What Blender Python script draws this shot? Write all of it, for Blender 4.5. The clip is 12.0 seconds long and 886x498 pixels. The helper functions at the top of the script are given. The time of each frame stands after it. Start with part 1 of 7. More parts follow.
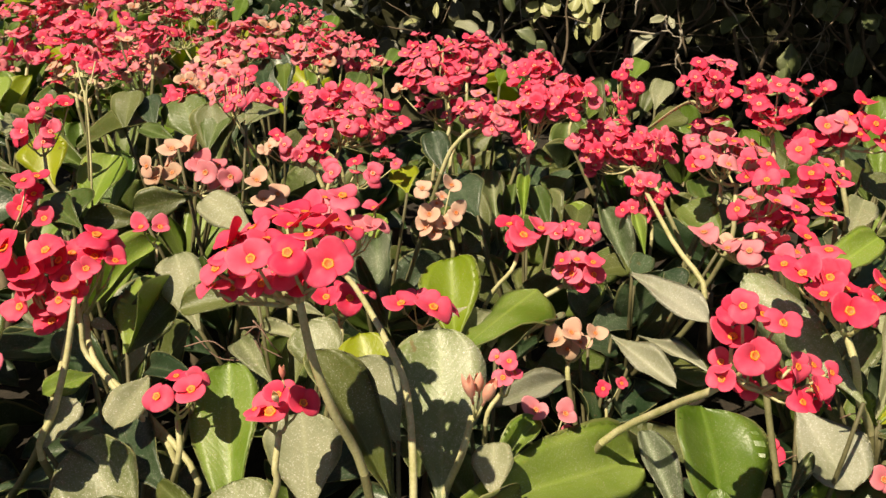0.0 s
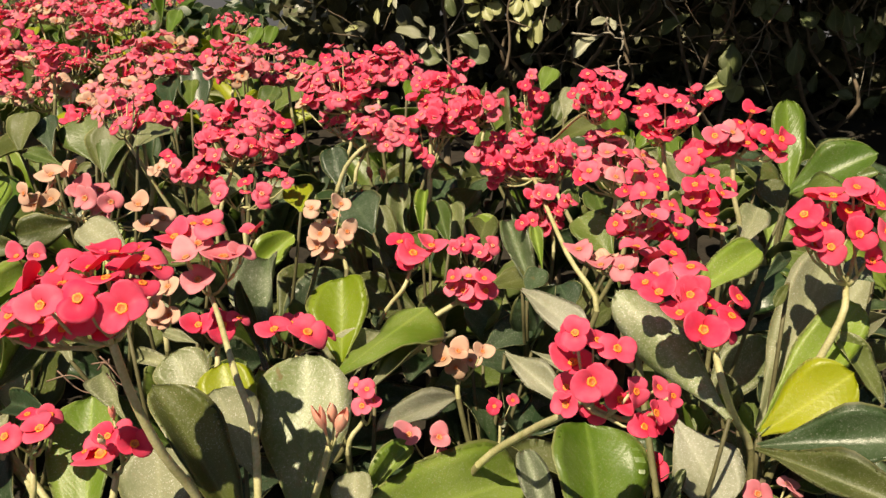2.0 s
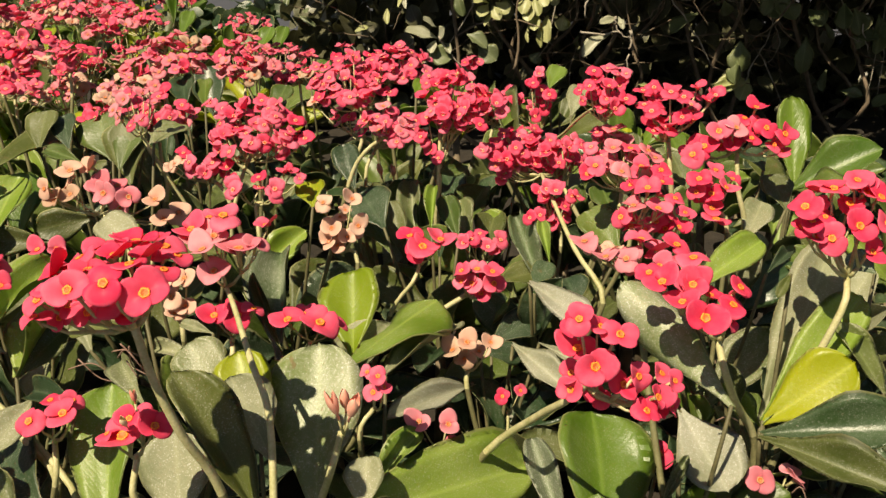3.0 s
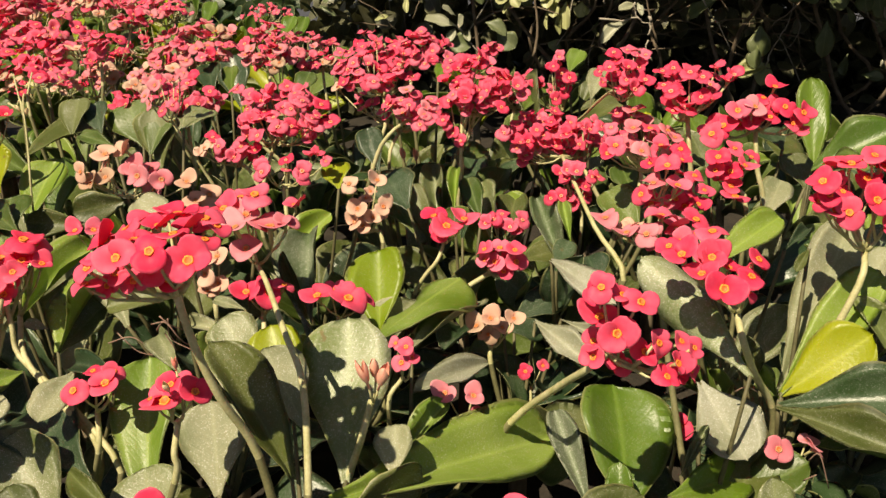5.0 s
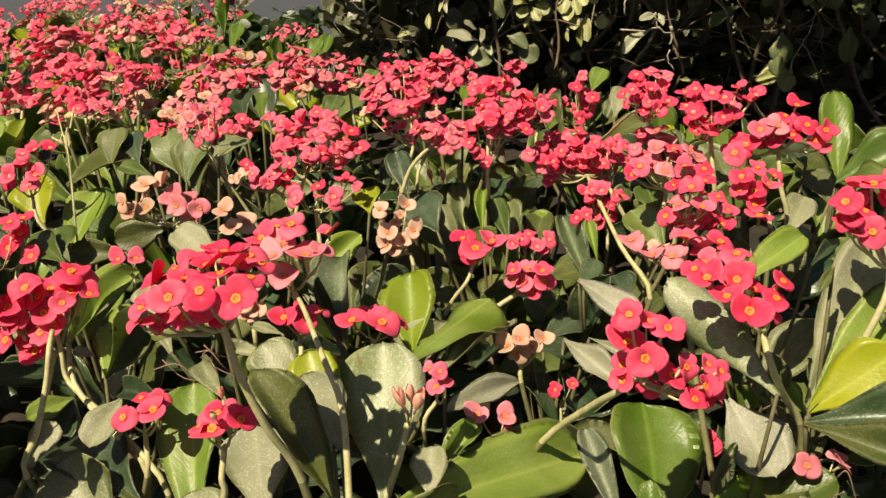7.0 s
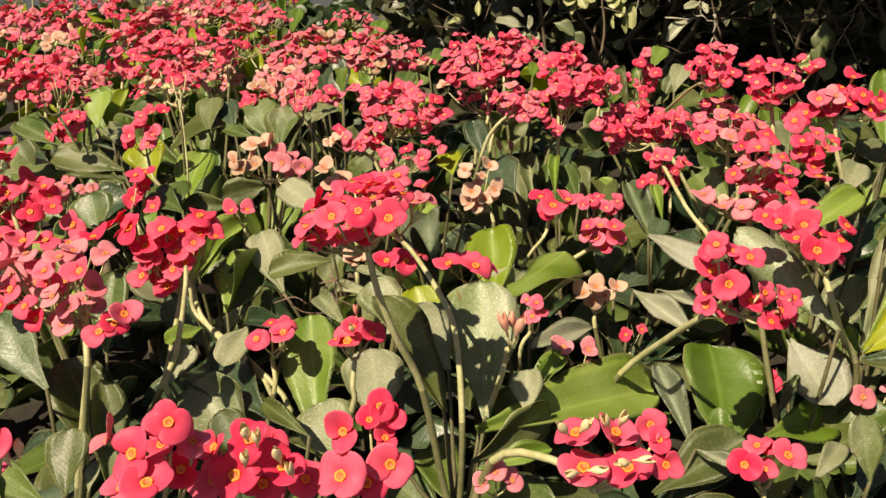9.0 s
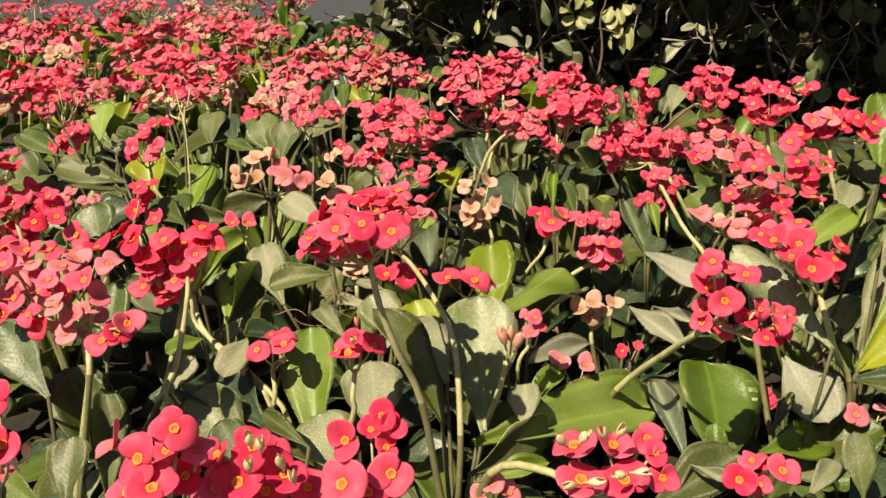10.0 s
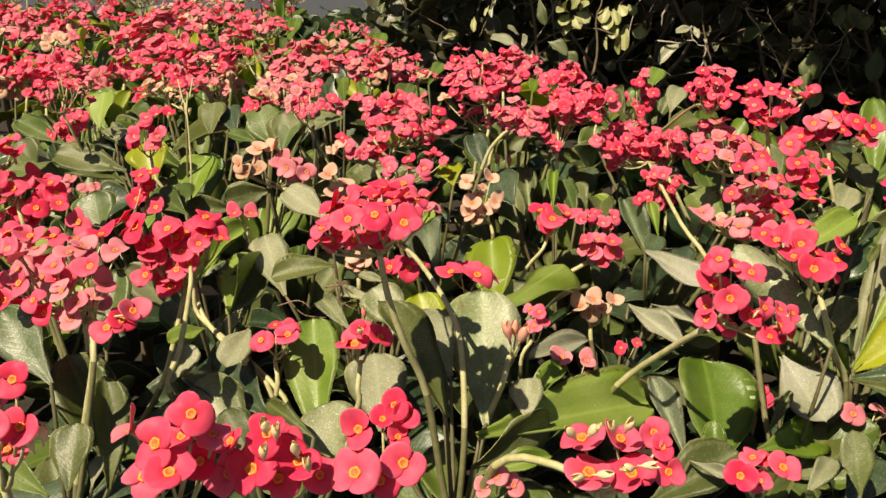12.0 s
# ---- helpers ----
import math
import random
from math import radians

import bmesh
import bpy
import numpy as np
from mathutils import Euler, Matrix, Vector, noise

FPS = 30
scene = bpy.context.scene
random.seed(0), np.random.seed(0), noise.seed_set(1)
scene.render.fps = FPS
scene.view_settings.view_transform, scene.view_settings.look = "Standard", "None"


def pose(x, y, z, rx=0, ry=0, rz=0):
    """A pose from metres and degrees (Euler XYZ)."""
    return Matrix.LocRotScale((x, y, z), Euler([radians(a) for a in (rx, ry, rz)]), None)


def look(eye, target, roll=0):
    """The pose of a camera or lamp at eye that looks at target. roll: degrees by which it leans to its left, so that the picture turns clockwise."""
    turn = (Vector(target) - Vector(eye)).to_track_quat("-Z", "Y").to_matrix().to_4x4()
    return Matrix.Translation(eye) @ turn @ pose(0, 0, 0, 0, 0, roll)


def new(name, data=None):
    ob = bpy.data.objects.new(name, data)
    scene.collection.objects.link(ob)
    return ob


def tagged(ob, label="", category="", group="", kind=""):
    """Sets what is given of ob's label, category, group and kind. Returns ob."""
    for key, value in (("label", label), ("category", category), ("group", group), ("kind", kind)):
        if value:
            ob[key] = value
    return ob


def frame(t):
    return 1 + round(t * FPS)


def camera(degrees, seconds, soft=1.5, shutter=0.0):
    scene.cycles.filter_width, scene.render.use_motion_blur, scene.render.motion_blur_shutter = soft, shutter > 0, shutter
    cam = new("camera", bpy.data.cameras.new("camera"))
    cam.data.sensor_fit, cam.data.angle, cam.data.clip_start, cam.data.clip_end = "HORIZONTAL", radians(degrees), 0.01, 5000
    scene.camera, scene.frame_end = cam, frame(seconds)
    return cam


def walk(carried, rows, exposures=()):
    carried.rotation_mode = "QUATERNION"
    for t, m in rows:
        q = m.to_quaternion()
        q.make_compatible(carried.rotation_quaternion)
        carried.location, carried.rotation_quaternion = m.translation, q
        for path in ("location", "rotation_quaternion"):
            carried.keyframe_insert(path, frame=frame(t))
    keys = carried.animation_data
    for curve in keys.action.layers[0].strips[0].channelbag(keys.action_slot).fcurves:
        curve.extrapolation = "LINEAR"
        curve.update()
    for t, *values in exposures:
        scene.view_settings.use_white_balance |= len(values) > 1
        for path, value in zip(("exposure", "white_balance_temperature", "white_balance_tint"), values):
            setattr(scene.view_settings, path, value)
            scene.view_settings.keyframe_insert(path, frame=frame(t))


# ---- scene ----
cam = camera(57.0, 12.0, soft=1.5)
PATH = [
    (0, (-0.016, -0.025, 0.643), (0.018, 1.861, -0.021), 0.6),
    (0.5, (0.051, -0.002, 0.632), (0.154, 1.879, -0.041), 0.6),
    (1, (0.103, 0.0, 0.652), (0.226, 1.888, 0.004), -0.0),
    (1.5, (0.095, -0.007, 0.663), (0.19, 1.878, 0.004), -0.3),
    (2, (0.091, -0.011, 0.661), (0.174, 1.873, -0.004), -0.4),
    (2.5, (0.087, -0.026, 0.659), (0.15, 1.859, -0.007), -0.8),
    (3, (0.091, -0.033, 0.66), (0.15, 1.853, -0.004), -0.7),
    (5, (0.084, -0.06, 0.654), (0.097, 1.82, -0.029), -1.5),
    (5.5, (0.084, -0.066, 0.657), (0.081, 1.813, -0.028), -1.9),
    (6, (0.08, -0.067, 0.666), (0.052, 1.816, -0.006), -2.4),
    (6.5, (0.071, -0.067, 0.682), (0.031, 1.82, 0.022), -2.8),
    (7, (0.078, -0.078, 0.681), (0.033, 1.808, 0.016), -3.1),
    (7.5, (0.046, -0.149, 0.679), (-0.06, 1.729, 0.0), -3.3),
    (7.7, (0.033, -0.163, 0.672), (-0.073, 1.707, -0.031), -3.0),
    (9.5, (-0.001, -0.195, 0.668), (-0.099, 1.692, 0.014), -2.7),
    (10, (-0.005, -0.202, 0.669), (-0.094, 1.692, 0.034), -2.0),
    (10.5, (-0.026, -0.204, 0.674), (-0.111, 1.693, 0.045), -1.3),
    (11, (-0.025, -0.205, 0.67), (-0.104, 1.691, 0.041), -1.2),
    (11.5, (-0.02, -0.205, 0.666), (-0.076, 1.69, 0.03), -0.7),
    (12, (-0.026, -0.207, 0.666), (-0.081, 1.687, 0.025), -0.6),
]
walk(cam, [(t, look(eye, target, roll)) for t, eye, target, roll in PATH], [(0.0, 0.25, 7400, 13), (12.0, 0.25, 7400, 13)])

# ---- light ----
SUN_WAY = Vector((0.60, 0.80, -1.42)).normalized()      # the way the sunlight travels
world = bpy.data.worlds.new("sky")
scene.world = world
world.use_nodes = True
wn = world.node_tree
sky = wn.nodes.new("ShaderNodeTexSky")
sky.sky_type = "NISHITA"
sky.sun_disc = False
sky.sun_elevation = math.asin(-SUN_WAY.z)
sky.sun_rotation = math.atan2(-SUN_WAY.x, -SUN_WAY.y)
wn.links.new(sky.outputs[0], wn.nodes["Background"].inputs[0])
wn.nodes["Background"].inputs[1].default_value = 0.040
sun = new("sun", bpy.data.lights.new("sun", "SUN"))
sun.data.energy, sun.data.angle, sun.data.color = 5.1, radians(0.55), (1.0, 0.92, 0.73)
sun.matrix_world = look((-2, -6, 7), Vector((-2, -6, 7)) + SUN_WAY)


# ---- materials ----
def nodes_of(name):
    m = bpy.data.materials.new(name)
    m.use_nodes = True
    t = m.node_tree
    return m, t, t.nodes["Principled BSDF"], t.nodes["Material Output"]


def node(t, kind, **values):
    n = t.nodes.new(kind)
    for key, value in values.items():
        n.inputs[key].default_value = value
    return n


def ramp(t, source, stops):
    r = t.nodes.new("ShaderNodeValToRGB")
    while len(r.color_ramp.elements) < len(stops):
        r.color_ramp.elements.new(0.5)
    for e, (p, c) in zip(r.color_ramp.elements, stops):
        e.position, e.color = p, (*c, 1) if len(c) == 3 else c
    t.links.new(source, r.inputs[0])
    return r.outputs[0]


def mixed(t, fac, a, b, mode="MIX"):
    m = t.nodes.new("ShaderNodeMix")
    m.data_type, m.blend_type = "RGBA", mode
    for socket, value in ((m.inputs[0], fac), (m.inputs[6], a), (m.inputs[7], b)):
        if isinstance(value, bpy.types.NodeSocket):
            t.links.new(value, socket)
        elif isinstance(value, (int, float)):
            socket.default_value = value
        else:
            socket.default_value = (*value, 1)
    return m.outputs[2]


def maths(t, op, a, b=0.0):
    m = t.nodes.new("ShaderNodeMath")
    m.operation = op
    for socket, value in ((m.inputs[0], a), (m.inputs[1], b)):
        if isinstance(value, bpy.types.NodeSocket):
            t.links.new(value, socket)
        else:
            socket.default_value = value
    return m.outputs[0]


def thin(t, bsdf, out, colour, amount):
    """Lets part of the light through a thin leaf or bract."""
    tr = t.nodes.new("ShaderNodeBsdfTranslucent")
    if isinstance(colour, bpy.types.NodeSocket):
        t.links.new(colour, tr.inputs[0])
    else:
        tr.inputs[0].default_value = (*colour, 1)
    mix = t.nodes.new("ShaderNodeMixShader")
    mix.inputs[0].default_value = amount
    t.links.new(bsdf.outputs[0], mix.inputs[1])
    t.links.new(tr.outputs[0], mix.inputs[2])
    t.links.new(mix.outputs[0], out.inputs[0])


def leaf_material(name, dark, light, dust, film_colour=(0.46, 0.47, 0.38), rough=0.38, through_it=0.22, specks=None, ribs=0.08):
    """A waxy leaf: two greens, a pale rib and rim, faint side veins, a film of dust (for some kinds also painted sheen)
    and grains on it.
    """
    m, t, b, out = nodes_of(name)
    co = t.nodes.new("ShaderNodeTexCoord")
    info = t.nodes.new("ShaderNodeObjectInfo")
    big = node(t, "ShaderNodeTexNoise", Scale=14.0, Detail=3.0, Roughness=0.5)
    fine = node(t, "ShaderNodeTexNoise", Scale=260.0, Detail=3.0, Roughness=0.6)
    speck = node(t, "ShaderNodeTexNoise", Scale=820.0, Detail=1.0)
    geo = t.nodes.new("ShaderNodeNewGeometry")
    for n in (big, fine, speck):
        t.links.new(geo.outputs["Position"], n.inputs["Vector"])
    sep = t.nodes.new("ShaderNodeSeparateXYZ")
    t.links.new(co.outputs["Generated"], sep.inputs[0])
    across = t.nodes.new("ShaderNodeAttribute")
    across.attribute_name = "across"
    side = maths(t, "MULTIPLY", maths(t, "ABSOLUTE", across.outputs["Fac"]), 0.5)
    tone = maths(t, "ADD", maths(t, "MULTIPLY", maths(t, "SUBTRACT", big.outputs[0], 0.5), 1.3), maths(t, "ADD", maths(t, "MULTIPLY", info.outputs["Random"], 0.7), 0.1))
    green = mixed(t, tone, dark, light)
    rib = ramp(t, side, [(0.0, (1, 1, 1)), (0.018, (0.6, 0.6, 0.6)), (0.045, (0, 0, 0))])
    vein_at = maths(t, "FRACT", maths(t, "SUBTRACT", maths(t, "MULTIPLY", sep.outputs[0], 12.0), maths(t, "MULTIPLY", side, 8.0)))
    vein = ramp(t, vein_at, [(0.0, (1, 1, 1)), (0.22, (0, 0, 0)), (0.80, (0, 0, 0)), (1.0, (1, 1, 1))])
    pale = tuple(min(1.0, c * 1.5 + 0.06) for c in light)
    col = mixed(t, maths(t, "MULTIPLY", vein, 0.035), green, pale)
    col = mixed(t, maths(t, "MULTIPLY", rib, 0.34), col, pale)
    edge = ramp(t, side, [(0.462, (0, 0, 0)), (0.488, (1, 1, 1))])
    col = mixed(t, maths(t, "MULTIPLY", edge, 0.55), col, (0.50, 0.50, 0.20))
    patch = ramp(t, maths(t, "ADD", big.outputs[0], maths(t, "MULTIPLY", maths(t, "SUBTRACT", fine.outputs[0], 0.5), 0.5)), [(0.36, (0, 0, 0)), (0.64, (1, 1, 1))])
    film = maths(t, "MULTIPLY", maths(t, "ADD", maths(t, "MULTIPLY", patch, 0.8), 0.2), min(0.92, 1.2 * dust))
    col = mixed(t, film, col, film_colour)
    spots = ramp(t, speck.outputs[0], [(0.61, (0, 0, 0)), (0.68, (1, 1, 1))])
    spots = maths(t, "MULTIPLY", spots, maths(t, "ADD", maths(t, "MULTIPLY", patch, 0.85), 0.15))
    col = mixed(t, maths(t, "MULTIPLY", spots, specks or min(0.8, 0.15 + 1.1 * dust)), col, (0.74, 0.74, 0.68))
    blot = node(t, "ShaderNodeTexNoise", Scale=58.0, Detail=3.0, Roughness=0.55)
    t.links.new(geo.outputs["Position"], blot.inputs["Vector"])
    old = ramp(t, info.outputs["Random"], [(0.55, (0, 0, 0)), (0.85, (1, 1, 1))])
    dead = maths(t, "MULTIPLY", ramp(t, blot.outputs[0], [(0.69, (0, 0, 0)), (0.73, (1, 1, 1))]), old)
    col = mixed(t, maths(t, "MULTIPLY", dead, 0.7), col, (0.22, 0.15, 0.06))
    t.links.new(col, b.inputs["Base Color"])
    t.links.new(maths(t, "ADD", maths(t, "MULTIPLY", film, 0.28), maths(t, "ADD", rough - 0.08, maths(t, "MULTIPLY", fine.outputs[0], 0.16))), b.inputs["Roughness"])
    b.inputs["Specular IOR Level"].default_value = 0.55
    bump = node(t, "ShaderNodeBump", Strength=0.6, Distance=0.0013)
    t.links.new(maths(t, "ADD", maths(t, "MULTIPLY", vein, -ribs), maths(t, "ADD", maths(t, "MULTIPLY", fine.outputs[0], 0.5), maths(t, "MULTIPLY", big.outputs[0], 2.0))), bump.inputs["Height"])
    t.links.new(bump.outputs[0], b.inputs["Normal"])
    thin(t, b, out, mixed(t, 0.5, col, tuple(min(1, c * 1.6) for c in light)), through_it)
    return m


# "shade", and often "dark", paint the shade on a leaf into its green
LEAF = {
    "green": leaf_material("leaf_green", (0.045, 0.090, 0.008), (0.13, 0.20, 0.020), 0.16, (0.33, 0.34, 0.20)),
    "bright": leaf_material("leaf_bright_green", (0.13, 0.23, 0.014), (0.28, 0.40, 0.036), 0.16, (0.44, 0.47, 0.26), rough=0.4, through_it=0.22, ribs=0.10),
    "dark": leaf_material("leaf_dark_shaded_green", (0.012, 0.040, 0.012), (0.04, 0.09, 0.020), 0.16, (0.30, 0.34, 0.26), rough=0.32),
    "fresh": leaf_material("leaf_fresh_green", (0.06, 0.14, 0.005), (0.17, 0.28, 0.012), 0.07, rough=0.36, through_it=0.30, ribs=0.15),
    "yellow": leaf_material("leaf_yellow_green", (0.26, 0.33, 0.006), (0.44, 0.47, 0.012), 0.03, rough=0.4, through_it=0.33),
    "dusty": leaf_material("leaf_dusty", (0.06, 0.10, 0.018), (0.15, 0.19, 0.035), 0.45, (0.34, 0.34, 0.225), rough=0.36, through_it=0.10),
    "pale": leaf_material("leaf_pale_back", (0.17, 0.20, 0.09), (0.29, 0.31, 0.16), 0.50, (0.38, 0.375, 0.25), rough=0.5, through_it=0.15),
    "vivid": leaf_material("leaf_lime_green", (0.17, 0.27, 0.006), (0.30, 0.39, 0.014), 0.05, rough=0.4, through_it=0.35),
    "shade": leaf_material("leaf_shaded_olive", (0.045, 0.065, 0.008), (0.10, 0.125, 0.018), 0.20, (0.26, 0.26, 0.14), rough=0.42, through_it=0.10),
    # the pale film of these two also paints the whitish sheen of waxy leaves
    "silver": leaf_material("leaf_silvery_sheen", (0.21, 0.23, 0.13), (0.30, 0.31, 0.20), 0.55, (0.43, 0.43, 0.36), rough=0.45, through_it=0.12),
    "sheen": leaf_material("leaf_dust_and_sheen", (0.09, 0.14, 0.025), (0.17, 0.23, 0.05), 0.52, (0.42, 0.43, 0.32), rough=0.34, through_it=0.08, specks=0.9),
    "speckled": leaf_material("leaf_speckled", (0.035, 0.08, 0.016), (0.08, 0.14, 0.03), 0.36, (0.42, 0.44, 0.35), rough=0.34, specks=0.95),
    "olive": leaf_material("leaf_olive", (0.05, 0.075, 0.010), (0.13, 0.16, 0.025), 0.18, (0.34, 0.33, 0.20), rough=0.46),
}


def bract_material(name, dark, light, through_it=0.3):
    m, t, b, out = nodes_of(name)
    info = t.nodes.new("ShaderNodeObjectInfo")
    geo = t.nodes.new("ShaderNodeNewGeometry")
    n = node(t, "ShaderNodeTexNoise", Scale=160.0, Detail=3.0)
    t.links.new(geo.outputs["Position"], n.inputs["Vector"])
    f = maths(t, "ADD", maths(t, "MULTIPLY", info.outputs["Random"], 0.8), maths(t, "MULTIPLY", maths(t, "SUBTRACT", n.outputs[0], 0.45), 0.6))
    co = t.nodes.new("ShaderNodeTexCoord")
    flat = t.nodes.new("ShaderNodeVectorMath")
    flat.operation = "MULTIPLY"
    flat.inputs[1].default_value = (1, 1, 0)
    t.links.new(co.outputs["Object"], flat.inputs[0])
    reach = t.nodes.new("ShaderNodeVectorMath")
    reach.operation = "LENGTH"
    t.links.new(flat.outputs[0], reach.inputs[0])
    heart = ramp(t, reach.outputs["Value"], [(0.12, (1, 1, 1)), (0.24, (0.25, 0.25, 0.25)), (0.40, (0, 0, 0))])
    col = mixed(t, f, dark, light)
    col = mixed(t, maths(t, "MULTIPLY", heart, 0.5), col, tuple(c * k for c, k in zip(dark, (0.85, 0.5, 0.45))))
    rim = ramp(t, maths(t, "ADD", reach.outputs["Value"], maths(t, "MULTIPLY", maths(t, "SUBTRACT", n.outputs[0], 0.5), 0.25)), [(0.40, (0, 0, 0)), (0.52, (1, 1, 1))])
    col = mixed(t, maths(t, "MULTIPLY", rim, 0.3), col, tuple(min(0.95, c * 0.75 + 0.25 * k) for c, k in zip(light, (0.95, 0.50, 0.58))))
    t.links.new(col, b.inputs["Base Color"])
    b.inputs["Roughness"].default_value = 0.5
    b.inputs["Specular IOR Level"].default_value = 0.22
    bump = node(t, "ShaderNodeBump", Strength=0.25, Distance=0.0006)
    t.links.new(n.outputs[0], bump.inputs["Height"])
    t.links.new(bump.outputs[0], b.inputs["Normal"])
    thin(t, b, out, col, through_it)
    return m


BRACT = {
    "red": bract_material("bract_red", (0.93, 0.052, 0.148), (0.98, 0.195, 0.318), 0.34),
    "rose": bract_material("bract_rose", (0.91, 0.098, 0.205), (0.94, 0.275, 0.395), 0.32),
    "pink": bract_material("bract_faded_pink", (0.84, 0.22, 0.29), (0.87, 0.40, 0.45)),
    "peach": bract_material("bract_dry_peach", (0.81, 0.52, 0.39), (0.86, 0.63, 0.50)),
    "tan": bract_material("bract_dry_tan", (0.62, 0.42, 0.29), (0.75, 0.56, 0.41)),
}


def plain(name, a, b2, scale, rough=0.6, bump_by=0.3, distance=0.002, detail=4.0):
    """A rough surface of two colours, varied at two scales."""
    m, t, b, out = nodes_of(name)
    geo = t.nodes.new("ShaderNodeNewGeometry")
    n1 = node(t, "ShaderNodeTexNoise", Scale=scale, Detail=detail)
    n2 = node(t, "ShaderNodeTexNoise", Scale=scale * 7.0, Detail=detail)
    for n in (n1, n2):
        t.links.new(geo.outputs["Position"], n.inputs["Vector"])
    f = maths(t, "ADD", maths(t, "MULTIPLY", n1.outputs[0], 0.6), maths(t, "MULTIPLY", n2.outputs[0], 0.4))
    t.links.new(ramp(t, f, [(0.32, a), (0.68, b2)]), b.inputs["Base Color"])
    b.inputs["Roughness"].default_value = rough
    bump = node(t, "ShaderNodeBump", Strength=bump_by, Distance=distance)
    t.links.new(f, bump.inputs["Height"])
    t.links.new(bump.outputs[0], b.inputs["Normal"])
    return m


PALE_CENTRE = plain("flower_centre_pale", (0.86, 0.28, 0.20), (0.93, 0.48, 0.38), 250.0, 0.5)
CENTRE = plain("flower_centre_orange", (0.88, 0.20, 0.02), (0.94, 0.40, 0.05), 700.0, 0.5)
EYE = plain("flower_eye_orange", (0.55, 0.10, 0.02), (0.75, 0.22, 0.05), 600.0, 0.5)
DRY_CENTRE = plain("dry_flower_centre", (0.40, 0.17, 0.09), (0.60, 0.32, 0.16), 400.0, 0.6)
TUBE = plain("flower_tube", (0.42, 0.40, 0.16), (0.55, 0.48, 0.25), 200.0)
BUD = plain("flower_bud", (0.82, 0.62, 0.32), (0.90, 0.76, 0.50), 300.0)
BUD_RED = plain("flower_bud_salmon", (0.86, 0.28, 0.22), (0.88, 0.52, 0.38), 120.0)
STALK = plain("stalk_pale_green", (0.36, 0.36, 0.14), (0.66, 0.62, 0.37), 60.0, 0.55)
SHOOT = plain("stem_grey_brown", (0.085, 0.080, 0.035), (0.17, 0.155, 0.075), 60.0, 0.6)
LOWER_STALK = plain("stalk_dull_olive", (0.13, 0.125, 0.055), (0.26, 0.25, 0.12), 60.0, 0.6)
SPRIG = plain("dried_sprig", (0.20, 0.11, 0.08), (0.38, 0.25, 0.19), 120.0, 0.8)
BARK = plain("stem_bark", (0.13, 0.10, 0.065), (0.27, 0.21, 0.13), 70.0, 0.8, 0.6)
SOIL = plain("bed_soil", (0.012, 0.010, 0.007), (0.045, 0.035, 0.024), 22.0, 0.95, 0.8, 0.01, 8.0)
PALE_TWIG = plain("hedge_bare_twig", (0.30, 0.26, 0.20), (0.55, 0.50, 0.42), 50.0, 0.85, 0.5)
ASPHALT = plain("road_asphalt", (0.05, 0.054, 0.068), (0.07, 0.075, 0.09), 3.0, 0.85, 0.4, 0.004, 8.0)
TWIG = plain("hedge_bark", (0.13, 0.095, 0.06), (0.26, 0.20, 0.14), 50.0, 0.85, 0.5)


# ---- small builders ----
def mesh_of(name, verts, faces, mats, which=None, smooth=True):
    me = bpy.data.meshes.new(name)
    me.from_pydata(verts, [], faces)
    for m in mats:
        me.materials.append(m)
    if which:
        me.polygons.foreach_set("material_index", which)
    me.polygons.foreach_set("use_smooth", [smooth] * len(faces))
    me.update()
    return me


def tube(verts, faces, path, radii, sides=6):
    """Adds a round, tapering tube along path to the lists."""
    path = [Vector(p) for p in path]
    start = len(verts)
    for i, p in enumerate(path):
        way = (path[min(i + 1, len(path) - 1)] - path[max(i - 1, 0)]).normalized()
        a = way.cross(Vector((0.31, 0.95, 0.05))).normalized()
        b = way.cross(a)
        for k in range(sides):
            w = 2 * math.pi * k / sides
            verts.append(p + (a * math.cos(w) + b * math.sin(w)) * radii[i])
    for i in range(len(path) - 1):
        for k in range(sides):
            q = start + i * sides
            faces.append((q + k, q + (k + 1) % sides, q + sides + (k + 1) % sides, q + sides + k))
    faces.append(tuple(range(start + sides - 1, start - 1, -1)))
    end = start + (len(path) - 1) * sides
    faces.append(tuple(range(end, end + sides)))


def bowed(a, b, sag, steps=5):
    """Points from a to b, bowed by the vector sag."""
    a, b, sag = Vector(a), Vector(b), Vector(sag)
    return [a.lerp(b, i / steps) + sag * (4 * i / steps * (1 - i / steps)) for i in range(steps + 1)]


def glide(points, steps=4):
    """A smooth line through the points."""
    p = [Vector(q) for q in points]
    p = [p[0] * 2 - p[1]] + p + [p[-1] * 2 - p[-2]]
    out = []
    for i in range(1, len(p) - 2):
        for k in range(steps):
            u = k / steps
            out.append(0.5 * (2 * p[i] + (p[i + 1] - p[i - 1]) * u + (2 * p[i - 1] - 5 * p[i] + 4 * p[i + 1] - p[i + 2]) * u * u
                              + (3 * p[i] - p[i - 1] - 3 * p[i + 1] + p[i + 2]) * u ** 3))
    return out + [p[-2]]


def under(name, me, parent, m=None, material=None, label=""):
    """A part: one mesh under its thing or part."""
    ob = new(name, me)
    ob.parent = parent
    if m is not None:
        ob.matrix_basis = m
    if material:
        ob.material_slots[0].link = "OBJECT"
        ob.material_slots[0].material = material
    return tagged(ob, label)


